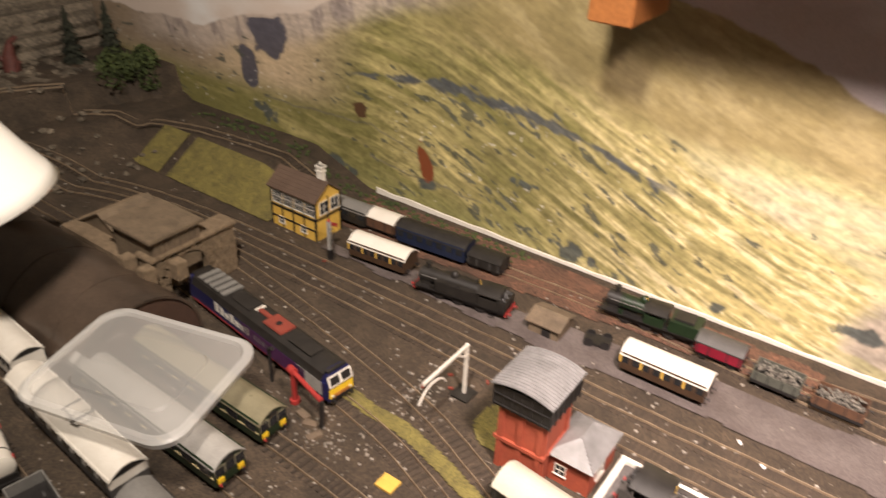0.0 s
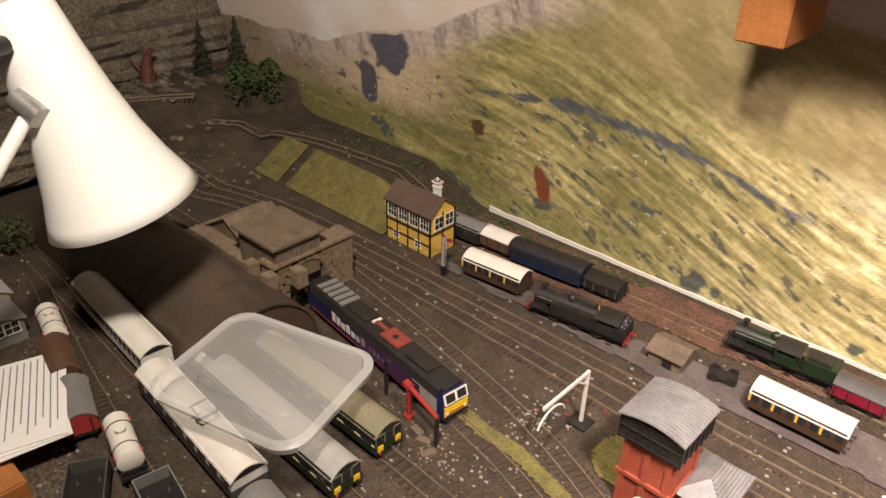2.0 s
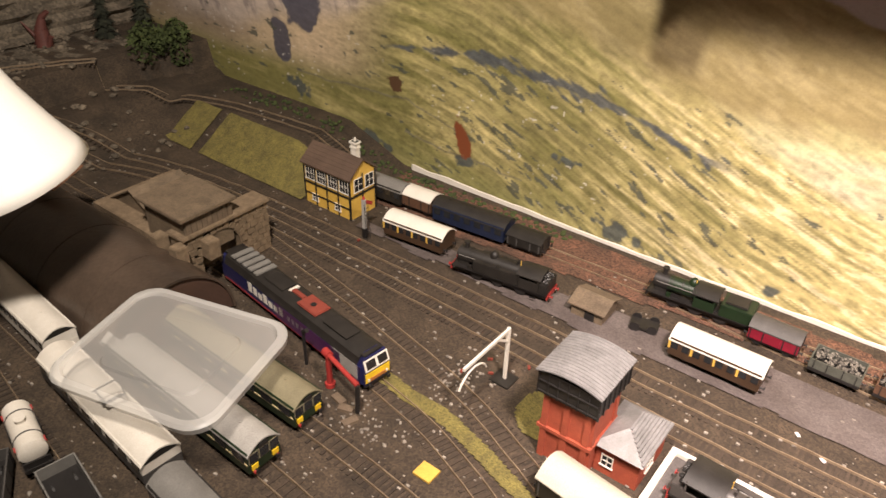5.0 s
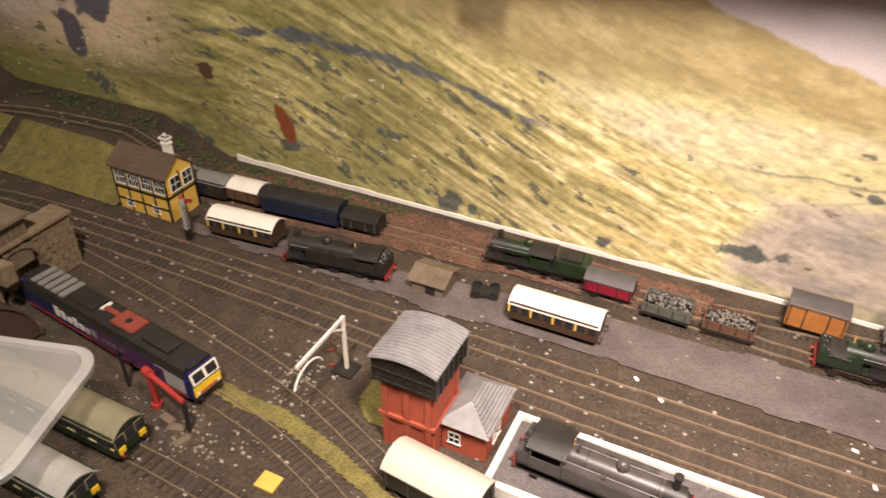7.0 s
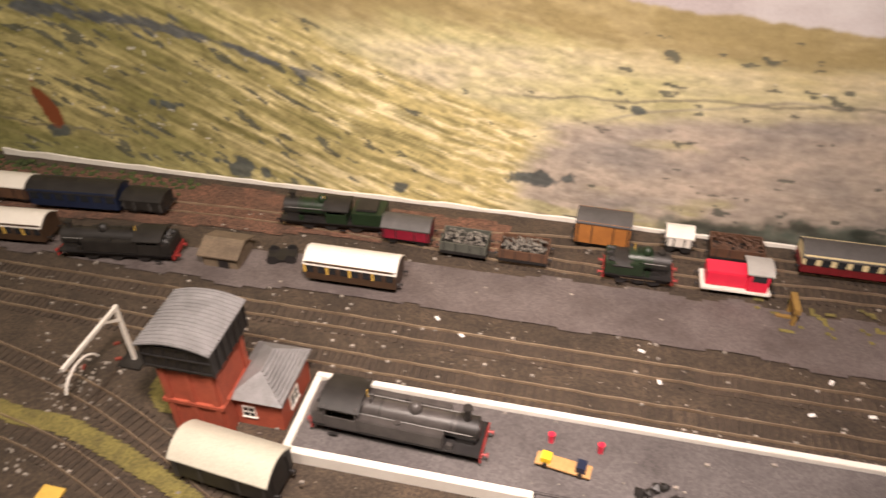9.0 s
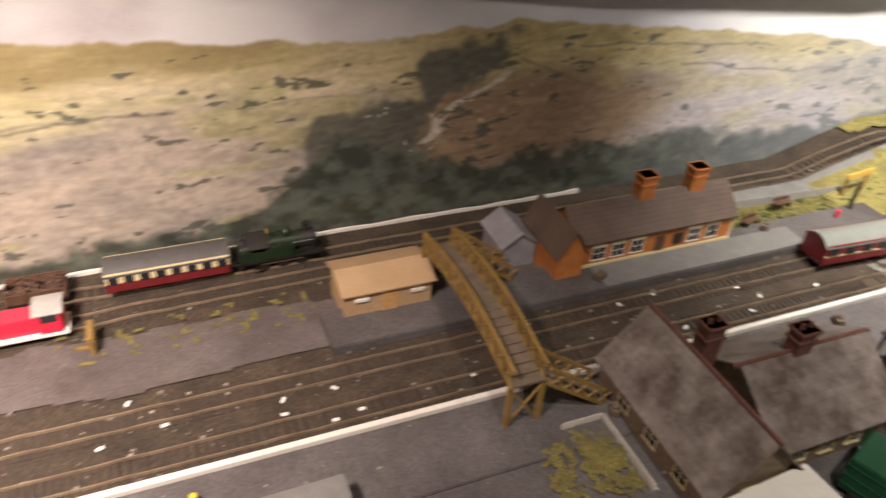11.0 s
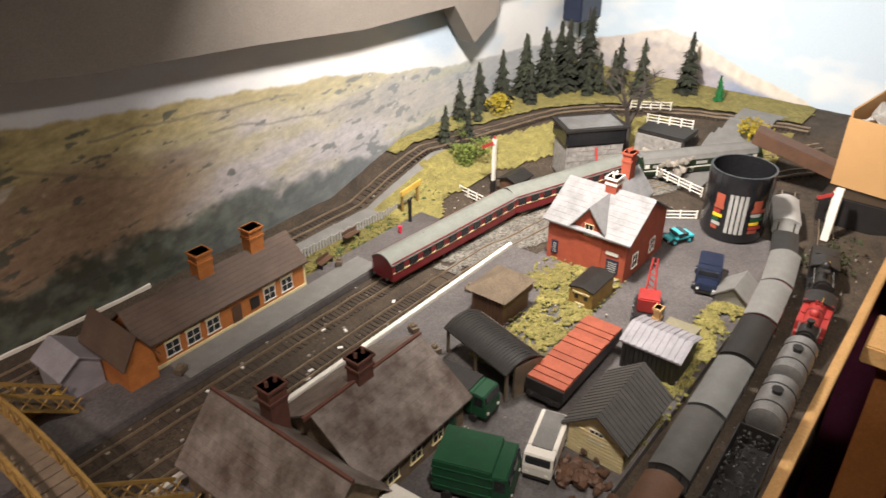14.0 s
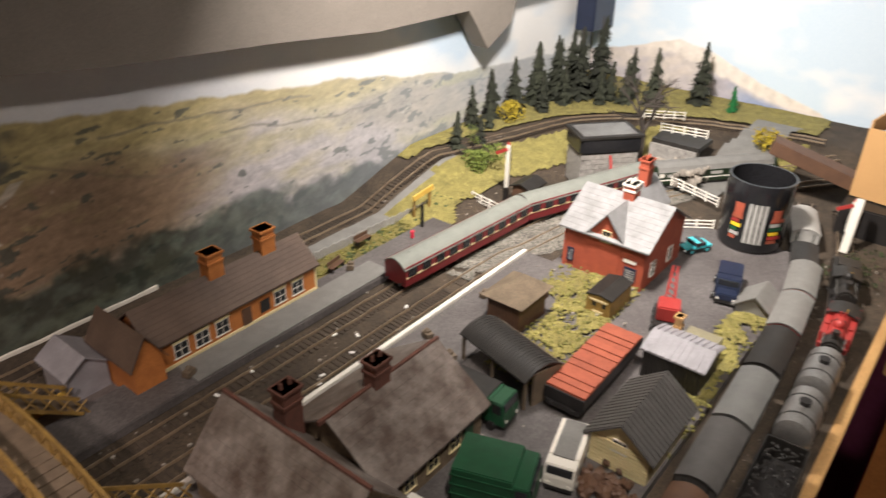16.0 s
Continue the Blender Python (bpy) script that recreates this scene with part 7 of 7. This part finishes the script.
# upturned food-box lid on the railcars
bm = N()
def rr(w, d, r, z, n=6):
    out = []
    for cx, cy, a0 in ((w - r, d - r, 0), (-w + r, d - r, 90), (-w + r, -d + r, 180), (w - r, -d + r, 270)):
        for i in range(n + 1):
            a = math.radians(a0 + 90 * i / n)
            out.append(bm.verts.new((cx + r * math.cos(a), cy + r * math.sin(a), z)))
    return out
rings = [rr(0.092, 0.071, 0.026, -0.006), rr(0.093, 0.072, 0.027, 0.000), rr(0.090, 0.069, 0.025, 0.0028), rr(0.085, 0.064, 0.022, 0.0028), rr(0.083, 0.062, 0.021, -0.001)]
lid_t = thing("storage_lid", "translucent frosted plastic storage lid resting on coach roofs", "plastic lid", pose(-0.432, -0.556, 0.083, 4, -2, 14))
for a, b in zip(rings, rings[1:]):
    for i in range(len(a)):
        bm.faces.new((a[i], a[(i + 1) % len(a)], b[(i + 1) % len(b)], b[i]))
bmesh.ops.recalc_face_normals(bm, faces=bm.faces[:])
part("rim", bm, RIMP, lid_t, smooth=True)
bm = N()
rings = [rr(0.083, 0.062, 0.021, -0.001), rr(0.057, 0.040, 0.014, -0.001), rr(0.055, 0.038, 0.013, 0.0012)]
for a, b in zip(rings, rings[1:]):
    for i in range(len(a)):
        bm.faces.new((a[i], a[(i + 1) % len(a)], b[(i + 1) % len(b)], b[i]))
bm.faces.new(rings[-1])
part("panel", bm, PLASTIC, lid_t, smooth=True)

# desk lamp
t = thing("desk_lamp", "white enamelled articulated desk lamp, switched off", "desk lamp")
bm = N()
ax0, ax1 = Vector((-0.632, -0.572, 0.199)), Vector((-0.671, -0.617, 0.405))
ax = (ax1 - ax0).normalized()
q = ax.to_track_quat("Z", "Y").to_matrix().to_4x4()
prev = None
LN = (ax1 - ax0).length
for f, r in ((0.0, 0.079), (0.06, 0.074), (0.18, 0.064), (0.35, 0.053), (0.55, 0.044), (0.75, 0.038), (0.93, 0.034), (1.0, 0.030), (1.0, 0.012)):
    ring = [bm.verts.new(ax0 + ax * (LN * f) + (q @ Vector((r * math.cos(2 * math.pi * i / 36), r * math.sin(2 * math.pi * i / 36), 0)))) for i in range(36)]
    if prev:
        for i in range(36):
            bm.faces.new((prev[i], prev[(i + 1) % 36], ring[(i + 1) % 36], ring[i]))
    prev = ring
bm.faces.new(prev)
bmesh.ops.recalc_face_normals(bm, faces=bm.faces[:])
shade = part("shade", bm, ENAMEL, t, "white flared enamel shade", smooth=True)
md = shade.modifiers.new("thick", "SOLIDIFY")
md.thickness = 0.0012
bm = N()
kn = Vector((-0.632, -0.637, 0.315))
cyl(bm, kn, (-0.620, -0.775, 0.165), 0.0065, n=10)
cyl(bm, (-0.620, -0.775, 0.165), (-0.66, -0.93, 0.012), 0.0065, n=10)
part("arm", bm, ENAMEL, t, smooth=True)
bm = N()
cyl(bm, kn + Vector((0.012, 0.004, -0.004)), kn + Vector((-0.012, -0.004, 0.012)), 0.011, n=14)
part("joint", bm, STEEL, t, smooth=True)
bm = N()
k2 = Vector((-0.640, -0.640, 0.374))
cyl(bm, k2, k2 + Vector((0.008, -0.014, 0)), 0.008, n=12)
part("switch_knob", bm, BLACK, t, smooth=True)
bm = N()
cyl(bm, (-0.66, -0.93, 0.0), (-0.66, -0.93, 0.016), 0.05, n=28)
part("lamp_base", bm, ENAMEL, t, smooth=True)

# papers and box by the lamp
t = thing("paper_stack", "stack of printed papers lying at the layout edge", "papers", pose(-0.625, -0.728, 0.034, 4, -3, -22))
for k in range(3):
    s = part("sheet", box(N(), -0.075, 0.075, -0.052, 0.052, -0.0004, 0.0004, pose(0.004 * k, -0.003 * k, -0.0016 * k, 0, 0, 4 * k)), PAPER, t)
    if k == 0:
        for i in range(14):
            part("text_line", B(-0.068, 0.05 + 0.012 * math.sin(i * 2.1), 0.043 - i * 0.0066, 0.0442 - i * 0.0066, 0.0004, 0.0006), INK, s)
solid("wooden_box", B(-0.72, -0.52, -0.84, -0.755, -0.004, 0.026), WOODO, "low orange-brown wooden box under the papers", "box", bevel=0.002)
solid("white_tray", box(N(), -0.08, 0.08, -0.02, 0.02, 0, 0.012, T(-0.565, -0.80, -32, 0.028)), PAPER, "white card tray edge beside the box", "tray", bevel=0.002)
t = thing("toy_house", "grey-green plastic model building kit with windows", "model building")
gable(t, -0.905, -0.825, -0.700, -0.655, 0.040, 0.052, OLIVE, LIGHTGREY, "x")
gable(t, -0.830, -0.775, -0.715, -0.660, 0.030, 0.038, MIDGREY, MIDGREY, "x")
window(t, -0.700, -0.683, 0.015, 0.030, -0.775, 1, "x")
window(t, -0.683, -0.666, 0.015, 0.030, -0.775, 1, "x")
bm = N()
for i in range(240):
    x, y = random.choice(((random.gauss(-0.30, 0.04), random.gauss(-0.455, 0.02)), (random.gauss(-0.55, 0.08), random.gauss(-0.71, 0.02)), (random.gauss(-0.25, 0.02), random.gauss(-0.35, 0.02))))
    blob(bm, (x, y, 0.001), random.uniform(0.0008, 0.0022), 0, 0.8)
solid("yard_debris", bm, RUBBLE, "pale brick and stone debris in the yard", "debris", kind="stuff")
for x, y, a in ((-0.315, -0.452, 20), (-0.30, -0.462, 70), (-0.33, -0.447, -10)):
    solid("wood_scrap", box(N(), -0.008, 0.008, -0.004, 0.004, 0, 0.004, T(0, 0, 0)), TIMBER, "small broken wood scrap on the yard floor", "scrap", T(x, y, a), "wood scraps")

# platform luggage and barrows
for lab, x, y, a in (("timber platform barrow with coloured parcels", 0.190, -0.358, -8), ("dark timber barrow with a yellow parcel", 0.425, -0.350, 0)):
    t = thing("platform_barrow", lab, "barrow", T(x, y, a, 0.012))
    part("deck", B(-0.022, 0.022, -0.006, 0.006, 0.004, 0.0055), TIMBER if x > 0.3 else WOOD, t)
    part("parcel", B(-0.018, -0.010, -0.004, 0.004, 0.0055, 0.011), YELLOW, t)
    part("parcel", B(0.010, 0.018, -0.004, 0.005, 0.0055, 0.012), YELLOW if x > 0.3 else NAVY, t)
    wheels(t, (-0.014, 0.014), 0.012, 0.002, 8)
for x, y, m_ in ((0.178, -0.334, PINKRED), (0.218, -0.336, PINKRED), (0.46, -0.335, YELLOW), (1.262, -0.170, PINKRED)):
    t = thing("small_figure", "tiny painted figure shape on the platform", "figurine", T(x, y, 0, 0.012))
    bm = N()
    cyl(bm, (0, 0, 0), (0, 0, 0.010), 0.0022, 0.0028, 8)
    part("body_shape", bm, m_, t)
for x, y in ((0.250, -0.370), (0.262, -0.362), (0.275, -0.372)):
    solid("parcel", blob(blob(N(), (0, 0, 0.003), 0.005, 1), (0.006, 0.002, 0.003), 0.004, 1), SOOT, "dark wrapped parcel lying on the platform", "parcel", T(x, y, 0, 0.012), "platform parcels")
for x, y in ((1.086, -0.372), (1.10, -0.330), (0.90, -0.190), (1.15, -0.165), (1.205, -0.330), (0.81, -0.36)):
    solid("platform_trolley", blob(box(N(), -0.006, 0.006, -0.004, 0.004, 0.002, 0.008), (0, 0, 0.009), 0.004, 1), TIMBER, "small dark platform trolley with luggage", "trolley", T(x, y, random.uniform(0, 90), 0.0115), "platform trolleys")

# black printed mug
t = thing("mug", "glossy black mug with coloured game-block print", "mug", T(1.556, -0.521, 0, 0.0085))
bm = N()
prev = None
for z, r in ((0.0, 0.036), (0.002, 0.040), (0.006, 0.042), (0.094, 0.0425), (0.097, 0.042), (0.097, 0.0395), (0.012, 0.039), (0.010, 0.0)):
    ring = [bm.verts.new((r * math.cos(2 * math.pi * i / 48), r * math.sin(2 * math.pi * i / 48), z)) for i in range(48)]
    if prev:
        for i in range(48):
            bm.faces.new((prev[i], prev[(i + 1) % 48], ring[(i + 1) % 48], ring[i]))
    prev = ring
bmesh.ops.remove_doubles(bm, verts=bm.verts[:], dist=1e-6)
part("mug_body", bm, MUGB, t, smooth=True)
def decal(a0, a1, z0, z1, m_, d=0.0006):
    bm = N()
    n = 6
    vs = []
    for i in range(n + 1):
        a = math.radians(a0 + (a1 - a0) * i / n)
        vs.append([bm.verts.new(((0.0423 + d) * math.cos(a), (0.0423 + d) * math.sin(a), z)) for z in (z0, z1)])
    for i in range(n):
        bm.faces.new((vs[i][0], vs[i + 1][0], vs[i + 1][1], vs[i][1]))
    part("print_block", bm, m_, t)
for i in range(4):
    decal(182 + i * 8.5, 188 + i * 8.5, 0.016, 0.072, LIGHTGREY)
cols = (ORANGE, REDP, YELLOW, GREENV, LIGHTGREY, BRICKR)
for k in range(6):
    decal(222, 240 + (k * 7 % 13), 0.018 + k * 0.006, 0.023 + k * 0.006, cols[k], 0.0009)
    decal(156, 168 + (k * 5 % 9), 0.018 + k * 0.006, 0.023 + k * 0.006, cols[5 - k], 0.0009)
decal(224, 240, 0.050, 0.066, BRICKR, 0.0011)
decal(158, 174, 0.052, 0.070, BRICKR, 0.0011)

# ---- aisle side: board edge, trestle, boxes ----
solid("edge_batten", B(0.3, 1.80, -0.716, -0.7055, -0.014, 0.003), WOOD, "pine batten along the layout edge", "batten", bevel=0.0015)
t = thing("trestle", "pine trestle rail and legs beside the layout", "trestle")
part("top_rail", B(1.435, 1.515, -1.45, -0.724, -0.045, -0.020), WOOD, t, bevel=0.002)
part("leg", B(1.455, 1.495, -0.80, -0.745, -0.85, -0.046), WOODO, t, bevel=0.002)
part("leg", B(1.455, 1.495, -1.36, -1.30, -0.85, -0.046), WOODO, t, bevel=0.002)
part("stretcher", B(1.465, 1.485, -1.30, -0.80, -0.62, -0.55), WOODO, t, bevel=0.002)
# added upright sheet that brings the carpet's purple into view below the boards
solid("curtain", sheet(lambda u, v: (1.93 + 0.008 * math.sin(u * 40), -1.40 + 0.72 * u, -0.85 + 0.79 * v), 90, 4), CARPET, "added purple sheet standing in for the carpet colour below the layout", "cloth", smooth=True, kind="structure")
t = thing("cardboard_box", "open brown cardboard box with plastic bag inside", "box", T(1.80, -0.745, -8, 0.045))
k = 0.003
for nm, a in (("box_wall", (-0.10, -0.10 + k, -0.13, 0.13, 0, 0.10)), ("box_wall", (0.10 - k, 0.10, -0.13, 0.13, 0, 0.12)), ("box_wall", (-0.10 + k, 0.10 - k, 0.13 - k, 0.13, 0, 0.11)), ("box_wall", (-0.10 + k, 0.10 - k, -0.13, -0.13 + k, 0, 0.09)), ("box_bottom", (-0.10 + k, 0.10 - k, -0.13 + k, 0.13 - k, 0, k))):
    part(nm, B(*a), CARD, t)
part("marker_bar", B(-0.1012, -0.0998, -0.10, -0.05, 0.045, 0.052), BROWN, t)
bm = sheet(lambda u, v: (-0.08 + 0.16 * u + 0.02 * fbm(u * 5, v * 5, 1), -0.09 + 0.2 * v + 0.02 * fbm(u * 5, v * 5, 4), 0.085 + 0.06 * math.sin(math.pi * u) * math.sin(math.pi * v) + 0.035 * fbm(u * 6, v * 6, 7)), 22, 22)
solid("plastic_bag", bm, CLEARP, "crumpled clear plastic bag in the cardboard box", "plastic bag", T(1.80, -0.735, 0, 0.055), smooth=True)
# added support; its black colour stands for the deep shade below the box
solid("box_support", B(1.68, 1.95, -0.90, -0.60, -0.004, 0.043), BLACK, "added plain carton under the open box, black for the shade there", "carton", bevel=0.002)
solid("dark_plank", box(N(), -0.068, 0.068, -0.018, 0.018, -0.010, 0.010, pose(1.735, -0.548, 0.072, 0, 17, -78)), BROWN, "dark weathered plank propped on the layout corner", "plank", bevel=0.001)
solid("white_stick", box(N(), -0.005, 0.005, -0.005, 0.005, 0, 0.075, pose(1.625, -0.628, 0.0, 0, 12, 0)), WHITEP, "white square stick standing by the box", "stick", bevel=0.0006)
solid("paper_bundle", box(N(), -0.06, 0.06, -0.05, 0.05, 0, 0.02, pose(1.62, -0.84, 0.03, 6, 0, 20)), PAPER, "crumpled white paper bundle by the carton", "paper", bevel=0.003)
solid("carton_low", B(1.52, 1.66, -0.95, -0.77, -0.05, 0.028), SOOT, "black box beside the layout edge", "box", bevel=0.002)

# overhead timbers and sagging overhang on the backdrop
solid("ceiling_joist", box(N(), -0.024, 0.024, -0.05, 0.05, 0, 0.30, pose(-0.190, -0.085, 0.372, 0, 0, 0)), WOODO, "orange-brown timber joist end hanging above the backdrop", "joist", bevel=0.0015)
# soft overhang cut as a flat slab; the darker grey-brown holds its shade
bm = prism(N(), [(0.55, 0.320), (0.80, 0.300), (0.96, 0.281), (1.16, 0.268), (1.34, 0.252), (1.545, 0.250), (1.600, 0.182), (1.665, 0.215), (1.68, 0.262), (1.80, 0.262), (1.80, 0.60), (0.55, 0.60)], "y", -0.045, -0.012)
solid("pelmet_board", bm, mat("overhang_shaded", (0.25, 0.22, 0.19), (0.19, 0.165, 0.14), 8, 0.8), "sagging overhang at the backdrop top, its shade put into the colour", "board")
solid("corner_bracket", B(1.955, 2.04, -0.05, -0.008, 0.150, 0.60), NAVY, "dark bracket in the backdrop corner", "bracket", bevel=0.002)
# added board, out of view, that throws shade on the upper backdrop
solid("unseen_shade_board", B(-0.155, 0.60, -0.22, -0.02, 0.480, 0.502), WOODO, "varnished timber board added out of view to shade the backdrop top", "shelf", bevel=0.002)

rng = random.Random(21)
for x, y in ((-0.232, -0.318), (-0.205, -0.285), (-0.258, -0.335), (-0.520, -0.215), (-0.245, -0.30)):
    solid("red_scrap", box(N(), -0.0028, 0.0028, -0.0013, 0.0013, 0, 0.002), DULLRED, "small red plastic scrap on the ballast", "scrap", T(x, y, rng.uniform(0, 180), 0.001), "red scraps")
for i in range(26):
    x, y = rng.uniform(0.0, 1.2), rng.uniform(-0.30, -0.20)
    solid("paper_flake", box(N(), -0.003, 0.003, -0.0016, 0.0016, 0, 0.0008), PAPER, "tiny white paper flake on the track bed", "flake", T(x, y, rng.uniform(0, 180), 0.0012), "paper flakes")
